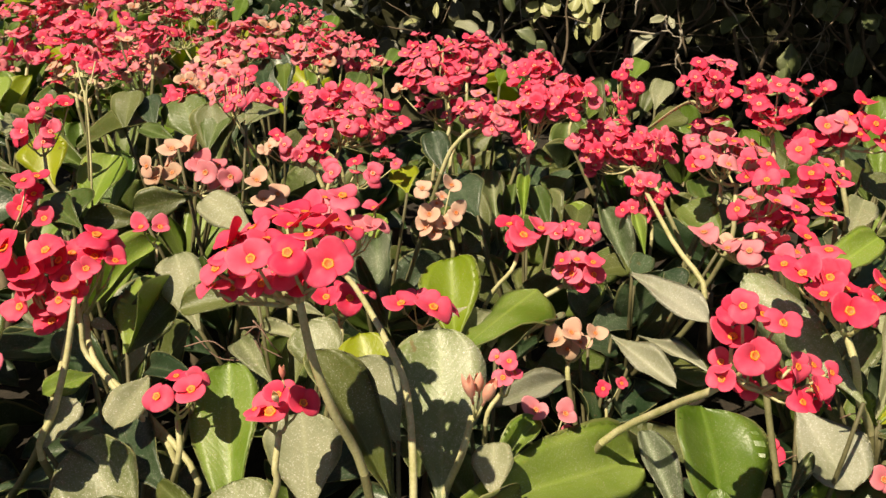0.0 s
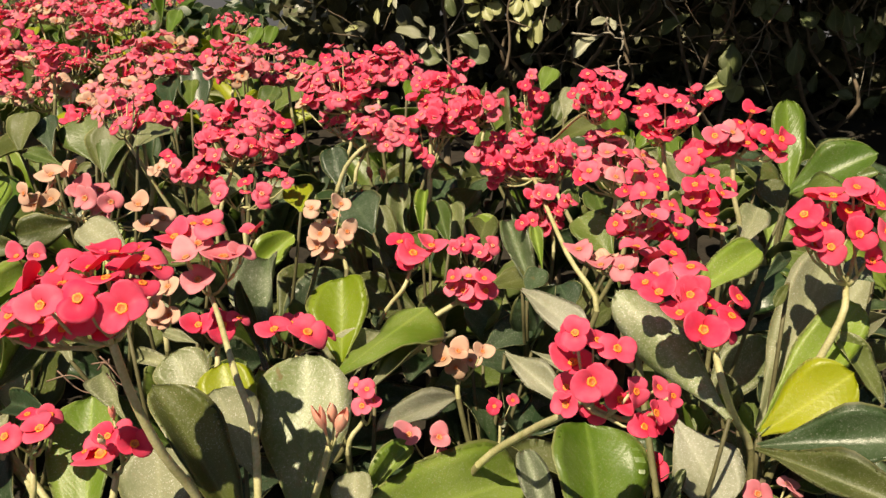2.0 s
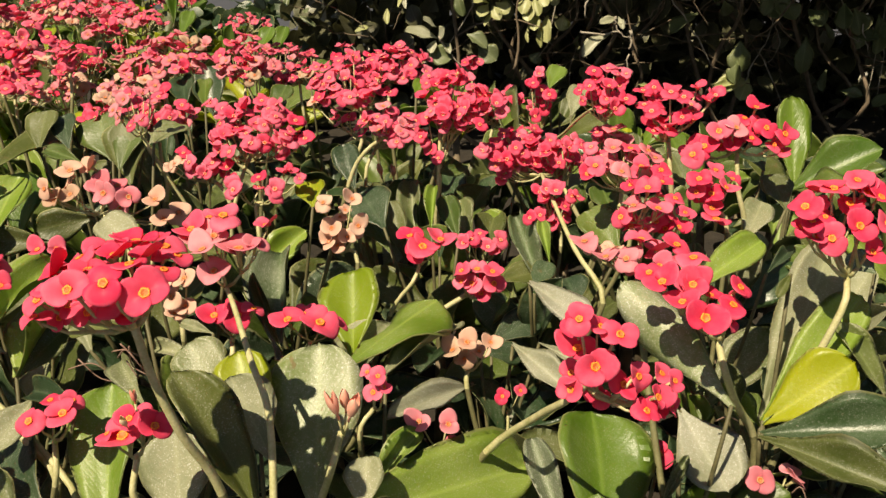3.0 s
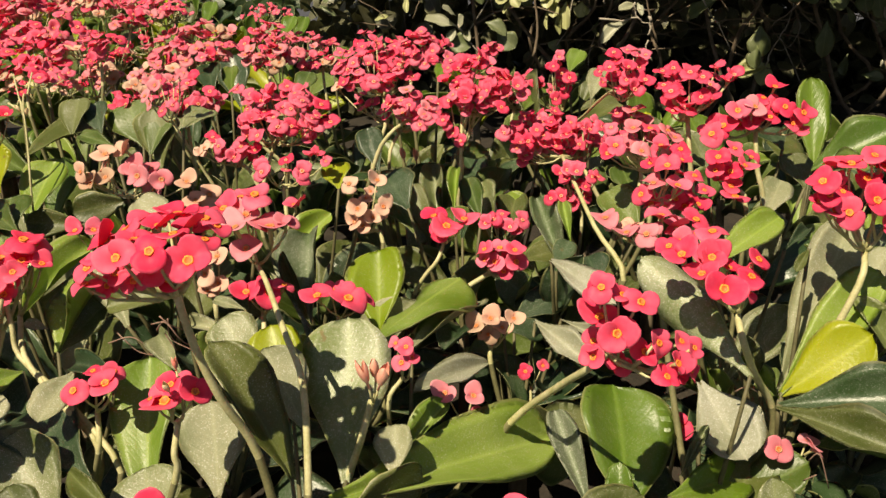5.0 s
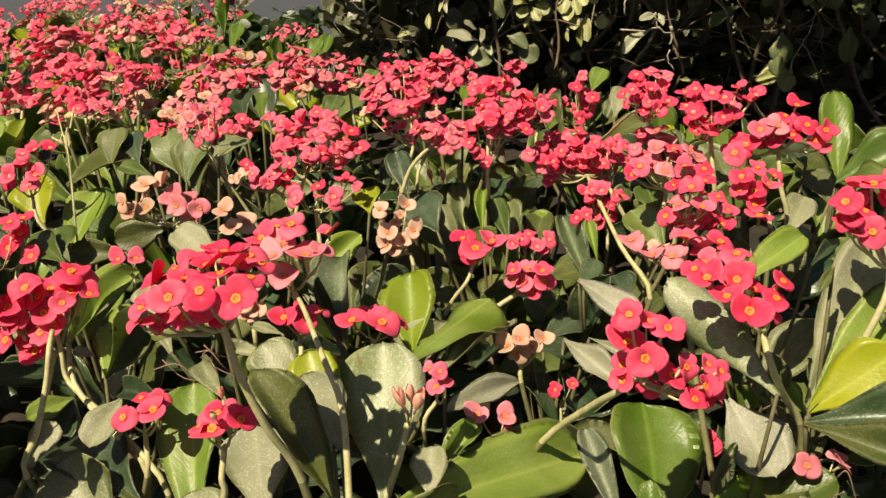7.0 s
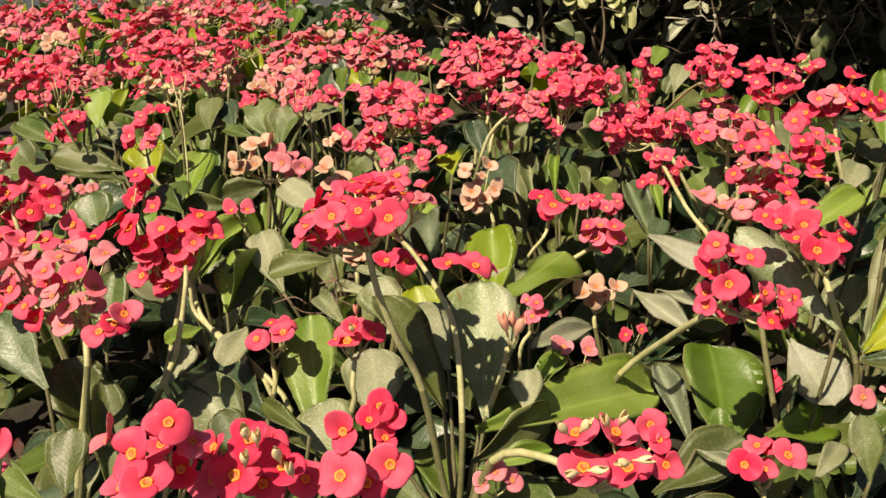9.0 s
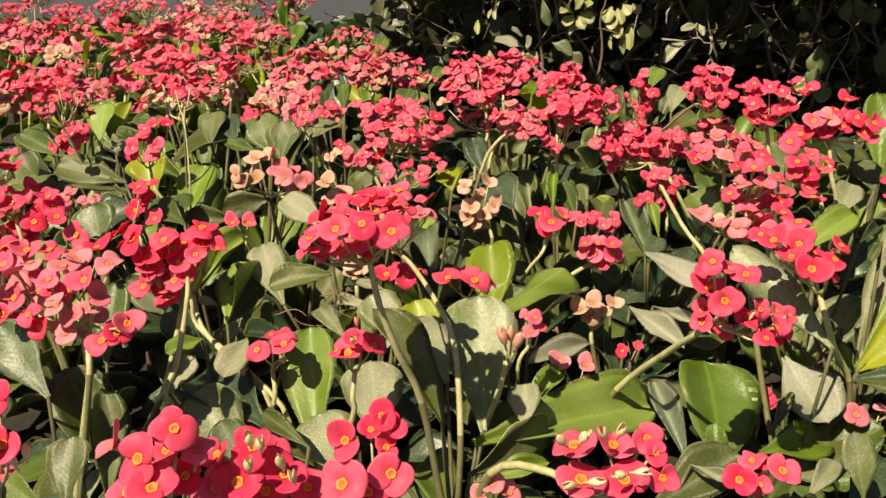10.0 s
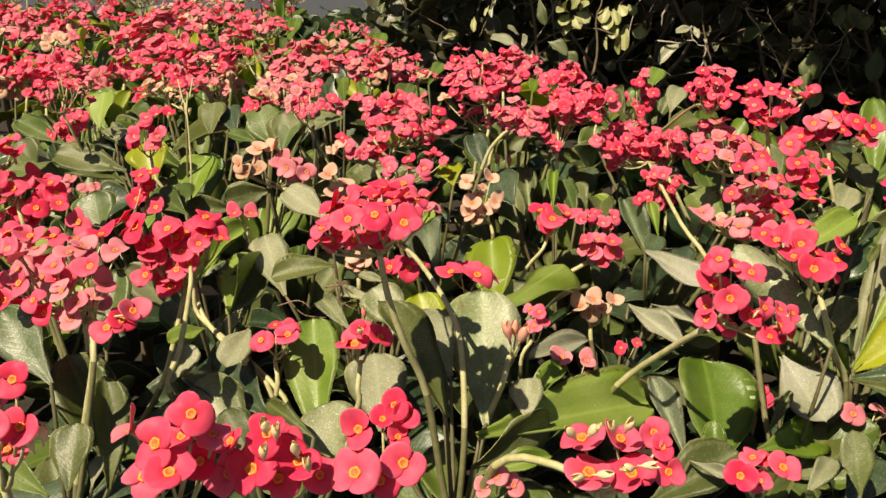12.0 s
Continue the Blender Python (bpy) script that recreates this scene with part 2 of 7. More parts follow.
def leaf_mesh(seed, curl, fold, wave, wide_at=0.66):
    """A spoon-shaped leaf, 1 long on x and 1 wide on y, with a rib, a bend, a wavy rim and a thin edge."""
    r = random.Random(seed)
    nu, nv = 13, 6
    phase, lean = r.uniform(0, 6), r.uniform(-0.06, 0.06)
    top, low = [], []
    for i in range(nu + 1):
        u = 1 - (1 - i / nu) ** 1.55
        if u < wide_at:
            s = u / wide_at
            half = 0.045 + 0.455 * (s * s * (3 - 2 * s)) ** 0.85
        else:
            half = 0.5 * max(0.0, 1 - ((u - wide_at) / (1 - wide_at)) ** 2.3) ** 0.5
        half = max(half, 0.02)
        for j in range(nv + 1):
            v = 2 * j / nv - 1
            ripple = 1.5 * wave * math.sin(phase + 7.5 * u + (2.0 if v > 0 else 0)) * abs(v) ** 2 * min(1, half * 2)
            z = fold * (abs(v) ** 1.4) * half * 2 - curl * u * u + ripple + 0.012 * (v == 0) * -1
            notch = 0.97 + 0.03 * math.sin(phase * 2 + 19 * u)
            top.append((u - 0.02 * abs(v), v * half * notch + lean * u * u, z))
            low.append((u - 0.02 * abs(v), v * half * notch * 0.985 + lean * u * u, z - 0.009))
    verts, faces, n = top + low, [], len(top)
    for i in range(nu):
        for j in range(nv):
            q = i * (nv + 1) + j
            faces.append((q, q + nv + 1, q + nv + 2, q + 1))
            faces.append((n + q + 1, n + q + nv + 2, n + q + nv + 1, n + q))
        for j in (0, nv):
            q = i * (nv + 1) + j
            faces.append((q, n + q, n + q + nv + 1, q + nv + 1) if j == 0 else (q + nv + 1, n + q + nv + 1, n + q, q))
    me = mesh_of("leaf", verts, faces, [LEAF["green"]])
    me.attributes.new("across", "FLOAT", "POINT").data.foreach_set("value", [2 * j / nv - 1 for k in range(2) for i in range(nu + 1) for j in range(nv + 1)])
    return me


LEAVES = [leaf_mesh(s, *shape) for s, shape in enumerate((
    (0.10, 0.10, 0.035), (0.22, 0.16, 0.05), (0.02, 0.06, 0.04), (0.30, 0.10, 0.06), (-0.10, 0.14, 0.04), (0.16, 0.30, 0.05), (0.06, -0.08, 0.05), (0.40, 0.20, 0.05)))]


def flower_mesh(seed, cup, tips, wide, rings, steps, sides, centre):
    """Two broad kidney-shaped bracts that overlap into a saucer, a glandular cup in the middle and a tube below; 1 across, facing +z."""
    r = random.Random(seed)
    verts, faces, which = [], [], []
    for k in (0, 1):
        turn = math.pi * k + r.uniform(-0.12, 0.12)
        lift, tip, ruffle, phase = 0.03 * k, tips[k] * 1.8, r.uniform(0.035, 0.075), r.uniform(0, 6)
        trough = r.uniform(-0.2, 0.5)
        notch, skew, waist = r.uniform(-0.01, 0.05), r.uniform(-0.08, 0.08), r.uniform(0.13, 0.20)
        start = len(verts)
        for layer in (0, 1):
            for ring in rings:
                for i in range(steps + 1):
                    w = radians(-122 + 244 * i / steps)
                    edge = 0.5 - waist * (abs(w) / 1.57) ** 3 - notch * math.exp(-(w / 0.22) ** 2) - 0.08 * max(0.0, abs(w) - 1.5) + 0.008 * math.sin(4 * w + phase)
                    rad = ring * edge * (1 + skew * math.sin(w))
                    x, y = rad * math.cos(w), rad * math.sin(w) * wide
                    z = lift * ring + cup * (x * x + y * y) + tip * max(0.0, x) ** 1.6 + trough * y * y + ruffle * math.sin(3 * w + phase) * ring ** 3
                    z += trough * 0.4 * abs(y) - 0.07 * math.exp(-(rad / 0.17) ** 2)
                    z -= 0.06 * max(0.0, ring - 0.8) / 0.2 * abs(math.sin(w + phase)) + 0.012 * layer
                    verts.append((x * math.cos(turn) - y * math.sin(turn), x * math.sin(turn) + y * math.cos(turn), z))
        n, m = len(rings) * (steps + 1), steps + 1
        for a in range(len(rings) - 1):
            for i in range(steps):
                q = start + a * m + i
                faces.append((q, q + m, q + m + 1, q + 1))
                faces.append((n + q + 1, n + q + m + 1, n + q + m, n + q))
        for i in range(steps):
            q = start + (len(rings) - 1) * m + i
            faces.append((q, n + q, n + q + 1, q + 1))
    which += [0] * len(faces)
    profile = ((0.085, 0.0), (0.116, 0.035), (0.104, 0.06), (0.072, 0.05), (0.03, 0.022))
    start = len(verts)
    for j, (rad, z) in enumerate(profile):
        for i in range(sides):
            w = 2 * math.pi * i / sides
            lobe = 1 + ((0.09 if j in (1, 2) else 0.05) * math.cos(5 * w + seed) if j < 4 else 0)
            verts.append((rad * lobe * math.cos(w), rad * lobe * math.sin(w), z - 0.05))
    for j in range(len(profile) - 1):
        for i in range(sides):
            q, k = start + j * sides + i, start + j * sides + (i + 1) % sides
            faces.append((q, k, k + sides, q + sides))
            which.append(1 if j < 3 else 3)
    faces.append(tuple(start + (len(profile) - 1) * sides + i for i in range(sides)))
    which.append(3)
    m = len(faces)
    tube(verts, faces, [(0, 0, -0.42), (0, 0, -0.18), (0, 0, -0.05)], [0.045, 0.055, 0.11], 6)
    which += [2] * (len(faces) - m)
    return mesh_of("flower", verts, faces, [BRACT["red"], centre, TUBE, EYE], which)


SAUCERS = ((0.10, (0.05, -0.10), 1.0), (0.35, (0.15, 0.0), 0.96), (-0.15, (-0.2, -0.1), 1.02), (0.05, (0.3, -0.25), 0.95), (0.5, (0.25, 0.3), 0.92), (-0.25, (0.2, -0.2), 1.0), (0.2, (-0.35, 0.2), 0.97), (0.7, (0.0, 0.4), 0.9))
FLOWERS = [flower_mesh(s, *shape, (0.12, 0.4, 0.7, 0.9, 1.0), 16, 15, CENTRE) for s, shape in enumerate(SAUCERS)]
SMALL_FLOWERS = [flower_mesh(s + 20, *shape, (0.15, 0.65, 1.0), 8, 6, PALE_CENTRE) for s, shape in enumerate(SAUCERS)]


def bud_mesh():
    """A closed pair of bracts, folded round each other and parting at the top like a small tulip."""
    verts, faces = [], []
    tube(verts, faces, [(0, 0, -0.35), (0, 0, -0.1), (0, 0, 0.05)], [0.06, 0.07, 0.13], 6)
    for k in (0, 1):
        start = len(verts)
        for layer in (0, 1):
            for i in range(7):
                u = i / 6
                rad = (0.13 + 0.17 * math.sin(math.pi * min(1, u * 0.85 + 0.05)) - 0.05 * u) * (1 - 0.1 * layer)
                for j in range(7):
                    w = math.pi * k + radians(-105 + 35 * j) * (1 - 0.45 * u ** 3)
                    z = u * (0.98 - 0.12 * k) - 0.12 * u * abs(j - 3) / 3 + 0.03 * math.sin(j * 2.1 + k)
                    verts.append((rad * math.cos(w) * 0.85 + 0.05 * u * (1 - 2 * k), rad * math.sin(w), z))
        n = 49
        for i in range(6):
            for j in range(6):
                q = start + i * 7 + j
                faces.append((q, q + 1, q + 8, q + 7))
                faces.append((n + q + 7, n + q + 8, n + q + 1, n + q))
        for j in range(6):
            q = start + 42 + j
            faces.append((q, q + 1, n + q + 1, n + q))
    return mesh_of("bud", verts, faces, [BUD])


BUDS = bud_mesh()


# ---- plants: one thing each, with stem, leaves and flower clusters ----
class Plant:
    def __init__(self, x, y, crown):
        self.x, self.y, self.crown = x, y, crown
        self.thing = new("crown_of_thorns_plant")
        self.thing.location = (x, y, 0)
        self.branches, self.reds, self.dry = [], 0, 0

    def local(self, p):
        return Vector(p) - self.thing.location


PLANTS = []


def plant(x, y, crown=0.10):
    PLANTS.append(Plant(x, y, crown))
    return PLANTS[-1]


def nearest(p):
    return min(PLANTS, key=lambda q: (q.x - p[0]) ** 2 + (q.y - p[1]) ** 2)


def leaf_pose(base, tip, width, facing, twist):
    base, tip = Vector(base), Vector(tip)
    x = tip - base
    length = x.length
    x.normalize()
    z = Vector(facing)
    z = (z - x * z.dot(x)).normalized()
    z = Matrix.Rotation(radians(twist), 3, x) @ z
    y = z.cross(x)
    return Matrix(((x.x * length, y.x * width, z.x * length, base.x), (x.y * length, y.y * width, z.y * length, base.y),
                   (x.z * length, y.z * width, z.z * length, base.z), (0, 0, 0, 1)))


def leaf(base, tip, width, kind="green", shape=0, facing=(-0.18, -0.65, 0.74), twist=0.0, home=None, joined=True):
    """One leaf from its base to its tip; facing is the way its upper side looks."""
    p = home or nearest(base)
    m = leaf_pose(p.local(base), p.local(tip), width, facing, twist)
    under("leaf", LEAVES[shape], p.thing, m, LEAF[kind])
    if joined:
        p.branches.append(p.local(base))


def flower_pose(place, size, facing, lean, turn):
    z = (Vector((0, 0, 1)) * (1 - facing) + Vector((-0.04, -0.92, 0.38)) * facing + Vector((lean, 0, 0))).normalized()
    q = z.to_track_quat("Z", "Y").to_matrix().to_4x4() @ Matrix.Rotation(turn, 4, "Z")
    return Matrix.Translation(place) @ q @ Matrix.Diagonal((size, size, size, 1)), z


def cluster(stalk, flowers, kind="red", thick=0.0032, seed=0, home=None):
    """A stalk (points from its fork down to its foot) with flowers: (x, y, z from the fork in mm, size in mm, facing 0 up to 1 front, lean, kind)."""
    r = random.Random(seed)
    p = home or nearest(stalk[-1])
    stalk = [p.local(q) for q in stalk]
    fork = stalk[0]
    foot = Vector((0, 0, p.crown))
    whole = stalk
    if (stalk[-1] - foot).length > 0.03:
        whole = stalk + [stalk[-1].lerp(foot, 0.6) + Vector((0, 0, -0.02)), foot]
    line = glide(whole)
    verts, faces = [], []
    tube(verts, faces, line, [thick * (0.82 + 0.4 * i / len(line)) for i in range(len(line))], 7)
    # from this face on, the stalk takes the duller olive
    lower_from = 7 * 4 * (len(stalk) - 1)
    head = under("flower_head", mesh_of("flower_head", [], [], [STALK, LOWER_STALK]), p.thing)
    placed = []
    behind = fork.y + p.y > 0.95
    flowers = [(*f[:6], f[6] if len(f) > 6 else kind) for f in flowers]
    if behind:
        flowers = [(*f[:3], f[3] * 0.78, min(0.95, f[4] * 0.8 + r.uniform(0.02, 0.34)), f[5], "rose" if f[6] == "red" and r.random() < 0.3 else f[6]) for f in flowers]
        flowers += [(f[0] + r.uniform(-17, 17), f[1] + r.uniform(-12, 16), f[2] + r.uniform(-13, 3), f[3] * 0.95, max(0.0, f[4] + r.uniform(-0.3, 0.2)), f[5] + r.uniform(-0.3, 0.3), f[6])
                    for f in flowers if f[6][:3] != "bud" and r.random() < 0.95]
    for x, y, z, size, facing, lean, tone in flowers:
        at = fork + Vector((x, y, z)) * 0.001
        m, up = flower_pose(at, size * 0.001, facing + r.uniform(-0.09, 0.09), lean + r.uniform(-0.16, 0.16), r.uniform(0, 6.3))
        if tone == "bud":
            under("bud", BUDS, head, m @ Matrix.Diagonal((0.72, 0.72, 0.8, 1.0)), BUD)
        elif tone == "bud_red":
            under("bud", BUDS, head, m @ Matrix.Diagonal((0.80, 0.80, 0.95, 1.0)), BUD_RED)
        else:
            ob = under("flower", r.choice(SMALL_FLOWERS if behind else FLOWERS), head, m, BRACT[tone])
            if tone in ("peach", "tan", "pink"):
                ob.material_slots[1].link, ob.material_slots[1].material = "OBJECT", DRY_CENTRE
        if tone != "bud":
            placed.append((at, up, size * 0.001))
        p.reds += tone in ("red", "rose")
        p.dry += tone in ("peach", "tan", "pink")
    placed.sort(key=lambda q: math.atan2(q[0].y - fork.y, q[0].x - fork.x))
    for i in range(0, len(placed), 3):
        group = placed[i:i + 3]
        mid = sum((q[0] for q in group), Vector()) / len(group)
        knot = fork.lerp(mid, 0.5) + Vector((0, 0, -0.012))
        tube(verts, faces, bowed(fork, knot, (0, 0, -0.003), 2), [thick * 0.7, thick * 0.58, thick * 0.45], 5)
        for at, up, size in group:
            low = at - up * size * 0.28
            tube(verts, faces, bowed(knot, low, (low - knot).length * Vector((0, 0, -0.1)), 2), [thick * 0.42, thick * 0.34, thick * 0.3], 5)
    head.data.from_pydata(verts, [], faces)
    head.data.polygons.foreach_set("use_smooth", [True] * len(faces))
    head.data.polygons.foreach_set("material_index", [int(lower_from <= i < 7 * (len(line) - 1)) for i in range(len(faces))])
    head.data.update()
    return head


def dome(x, y, z, wide, count, size=29.0, kind="red", seed=0, other="rose", share=0.25, deep=None, stalk=None, home=None, flat=0.45, tall=9):
    """A rounded head of flowers round (x, y, z), wide metres across."""
    r = random.Random(seed * 7 + 3)
    rad, deep = wide * 500, (deep or wide * 0.8) * 500
    rows = []
    for i in range(count):
        s = math.sqrt((i + 0.5) / count)
        w = i * 2.39996 + r.uniform(-0.3, 0.3)
        a, b = s * math.cos(w), s * math.sin(w)
        up = 24 * (1 - s * s) + r.uniform(-tall, tall)
        facing = min(1.0, max(0.0, flat * 0.5 - b * 0.45 + r.uniform(-0.28, 0.28)))
        rows.append((a * rad, b * deep, up + 30, size * r.uniform(0.8, 1.12), facing, a * 0.45 + r.uniform(-0.4, 0.4), other if r.random() < share else kind))
    fork = (x, y, z - 0.045)
    home = home or nearest((x, y + 0.02, 0))
    path = stalk or [fork, Vector(fork).lerp(Vector((home.x, home.y, 0.12)), 0.45) + Vector((r.uniform(-0.02, 0.02), r.uniform(-0.02, 0.02), 0.02))]
    return cluster(path, rows, kind, 0.0026, seed, home)


def dry_sprig(points):
    """A dried, curled flower stalk left on a plant."""
    p = nearest(points[0])
    verts, faces = [], []
    line = [p.local(q) for q in glide(points, 4)]
    tube(verts, faces, line, [0.0008 * (1 - 0.4 * k / len(line)) for k in range(len(line))], 5)
    under("dry_sprig", mesh_of("dry_sprig", verts, faces, [SPRIG]), p.thing, label="dried brownish pink sprig")


# ---- structure ----
def sheet(name, x0, x1, y0, y1, z, nx, ny, material, rough_by=0.0, label=""):
    verts = []
    for j in range(ny + 1):
        for i in range(nx + 1):
            x, y = x0 + (x1 - x0) * i / nx, y0 + (y1 - y0) * j / ny
            verts.append((x, y, z + rough_by * noise.noise((x * 9, y * 9, 0)) + rough_by * 0.5 * noise.noise((x * 31, y * 31, 4))))
    faces = [(j * (nx + 1) + i, j * (nx + 1) + i + 1, (j + 1) * (nx + 1) + i + 1, (j + 1) * (nx + 1) + i) for j in range(ny) for i in range(nx)]
    return tagged(new(name, mesh_of(name, verts, faces, [material])), label, name, kind="structure")


sheet("ground", -300, 300, -300, 300, -0.03, 4, 4, ASPHALT, 0.0, "grey asphalt paving reaching away behind the bed")
sheet("bed_soil", -2.8, 4.9, 0.12, 5.2, 0.0, 110, 80, SOIL, 0.02, "dark dry soil of the flower bed")

# ---- the planted bed ----
BED_BACK = ((-9.0, 3.25), (-0.75, 3.2), (-0.52, 2.7), (-0.38, 2.25), (-0.2, 1.95), (0.0, 1.9), (0.15, 1.85), (0.5, 1.75), (0.8, 1.65), (3.0, 1.5))


def bed_back(x):
    for (a, p), (b, q) in zip(BED_BACK, BED_BACK[1:]):
        if x <= b:
            return p + (q - p) * (x - a) / (b - a)
    return 1.3


GRID = random.Random(5)
plant(-0.037, 0.500, 0.12)
plant(0.442, 0.680, 0.14)
SPARSE = []
for row in range(21):
    for col in range(21):
        gx = -2.5 + 0.20 * col + GRID.uniform(-0.06, 0.06) + (0.1 if row % 2 else 0)
        gy = 0.34 + 0.155 * row + GRID.uniform(-0.05, 0.05)
        if gy < bed_back(gx) and abs(gx) < 0.62 * (gy + 0.35) + 0.15:
            plant(gx, gy, 0.09 if gy < 0.9 else min(0.21, 0.13 + (gy - 0.9) * 0.1) if gy < 1.75 else 0.29 + 0.11 * (gy - 1.75))
        elif gy < min(2.9, bed_back(gx)) and gx < 1.5 and (row + col) % 2:
            SPARSE.append(plant(gx, gy, 0.14))


# the tall red head in front and the plant round it
cluster([(-0.102, 0.475, 0.432), (-0.096, 0.480, 0.387), (-0.083, 0.485, 0.339), (-0.064, 0.500, 0.278)], [
    (-20, -44, 44, 28, 0.72, -0.12), (2, -44, 48, 29, 0.72, 0.00), (26, -44, 41, 32, 0.78, 0.12),
    (-44, -34, 34, 23, 0.55, -0.30), (-47, -34, 23, 22, 0.15, -0.45), (-37, -24, 17, 19, 0.80, -0.10),
    (-19, -24, 20, 22, 0.85, 0.00), (0, -14, 17, 24, 0.80, 0.10), (-38, -14, 46, 28, 0.05, -0.50),
    (-27, -5, 51, 30, 0.00, -0.40), (-12, 5, 55, 31, 0.00, -0.25), (4, 15, 55, 32, 0.00, -0.10),
    (23, 15, 51, 30, 0.20, 0.15), (34, 5, 48, 23, 0.10, 0.35), (12, -24, 53, 26, 0.05, 0.00),
    (30, -14, 45, 23, 0.10, 0.25), (-14, -14, 48, 20, 0.10, -0.20), (1, 65, 41, 25, 0.10, 0.00),
    (-17, 55, 46, 22, 0.05, -0.10), (-41, -24, 41, 23, 0.25, -0.40), (-14, -24, 50, 24, 0.05, -0.20),
    (0, -14, 56, 25, 0.00, -0.10), (17, -5, 52, 26, 0.05, 0.10), (-33, -5, 45, 24, 0.05, -0.30),
    (26, -24, 38, 23, 0.30, 0.40), (-30, -24, 26, 21, 0.70, -0.10), (-6, -24, 27, 23, 0.80, 0.00)], "red", 0.0035, 10)
cluster([(-0.109, 0.757, 0.345), (-0.084, 0.680, 0.356), (-0.050, 0.580, 0.348), (-0.032, 0.545, 0.316), (-0.027, 0.500, 0.241)], [
    (9, -17, 84, 38, 0.25, 0, "rose"), (-13, 13, 73, 30, 0.17, 0, "rose"), (25, -37, 56, 47, 0.05, 0.1),
    (-10, -37, 56, 35, 0.25, -0.2), (-1, -37, 33, 34, 0.63, 0.1), (34, 63, 48, 29, 0.084, 0.1, "rose"),
    (42, -37, 59, 29, 0.084, 0.3), (-27, -7, 67, 35, 0.42, 0, "red"), (-2, 3, 70, 33, 0.11, -0.17, "rose"),
    (-2, -18, 63, 35, 0.45, 0.17), (-20, -9, 59, 35, 0.5, -0.15)], "pink", 0.003, 20)
cluster([(-0.167, 0.782, 0.300), (-0.163, 0.770, 0.280)], [
    (12, -12, 52, 29, 0.5, 0), (-4, -12, 31, 29, 0.67, -0.2), (10, -12, 20, 24, 0.67, 0.2),
    (-2, -12, 12, 23, 0.34, 0), (-10, -12, 43, 23, 0.34, -0.3)], "peach", 0.0032, 30)
cluster([(-0.110, 0.759, 0.283), (-0.108, 0.740, 0.265)], [
    (-10, -19, 39, 33, 0.46, -0.1), (14, -19, 38, 35, 0.55, 0.1), (31, -19, 46, 25, 0.084, 0.2),
    (-3, 11, 36, 27, 0.17, 0)], "red", 0.0032, 40)
cluster([(-0.026, 0.749, 0.285), (-0.024, 0.730, 0.267)], [
    (-18, -19, 35, 37, 0.27, -0.1), (15, -19, 31, 42, 0.3, 0.1), (-5, 1, 32, 32, 0.17, 0),
    (31, -9, 23, 27, 0.084, 0.3)], "red", 0.0025, 50)
cluster([(-0.129, 0.515, 0.305), (-0.131, 0.500, 0.283), (-0.134, 0.500, 0.256)], [
    (-3, -15, 27, 41, 0.42, -0.1), (4, -15, 41, 22, 0.63, 0), (22, -15, 34, 28, 0.5, 0.5),
    (-14, -15, 29, 18, 0.084, -0.5), (8, 5, 33, 23, 0.25, 0.1), (6, -5, 50, 12, 0.17, 0, "bud_red"),
    (5, -25, 41, 13, 0.34, 0, "bud")], "red", 0.003, 60)
cluster([(-0.239, 0.612, 0.259), (-0.235, 0.590, 0.227)], [
    (-8, -22, 34, 31, 0.55, -0.1), (22, -22, 41, 34, 0.5, 0.1), (4, -2, 43, 22, 0.17, 0),
    (23, -2, 42, 23, 0.13, 0.3)], "red", 0.003, 70)
cluster([(0.220, 0.532, 0.345), (0.205, 0.540, 0.326), (0.190, 0.590, 0.282), (0.153, 0.660, 0.202)], [
    (-15, -32, 72, 25, 0.63, -0.2), (16, -32, 59, 28, 0.63, 0.25), (-1, -32, 33, 33, 0.8, 0),
    (-11, -12, 39, 32, 0.42, -0.2), (32, -32, 24, 24, 0.76, 0.35), (48, -32, 6, 26, 0.67, 0.5),
    (63, -22, 14, 20, 0.67, 0.6), (62, -22, -6, 21, 0.59, 0.8), (-15, -12, 3, 24, 0.76, -0.4),
    (24, -22, 12, 27, 0.71, 0.2), (40, -32, -5, 24, 0.59, 0.45), (9, -2, -9, 23, 0.76, 0),
    (59, -2, 10, 23, 0.5, 0.5), (-13, -10, 58, 24, 0.72, -0.37)], "red", 0.0037, 80)
cluster([(0.220, 0.532, 0.345), (0.205, 0.540, 0.326), (0.190, 0.590, 0.282), (0.153, 0.660, 0.202)], [
    (51, -19, -10, 22, 0.55, 0.62), (60, -3, -7, 19, 0.39, 0.51), (3, -26, 63, 22, 0.46, 0.27),
    (-13, -1, 12, 23, 0.67, -0.51)], "red", 0.002664, 94)
cluster([(0.373, 0.662, 0.320), (0.370, 0.630, 0.302), (0.398, 0.660, 0.249), (0.428, 0.680, 0.200)], [
    (-73, -47, 78, 33, 0.42, -0.2), (-43, -77, 56, 37, 0.76, 0), (-12, -57, 59, 31, 0.42, 0.3),
    (-3, -47, 71, 28, 0.59, 0.3), (-13, -57, 44, 23, 0.5, 0.6), (-57, -57, 63, 31, 0.34, -0.1),
    (-76, -17, 75, 27, 0.25, -0.3), (-33, -7, 85, 33, 0.21, 0), (-39, 23, 87, 31, 0.17, 0),
    (-21, -27, 56, 24, 0.25, 0.1), (-39, -29, 67, 32, 0.64, -0.25), (-41, -15, 66, 32, 0.32, -0.16),
    (-39, -28, 66, 33, 0.6, 0.23), (-7, -40, 51, 25, 0.71, 0.39)], "red", 0.004, 90)
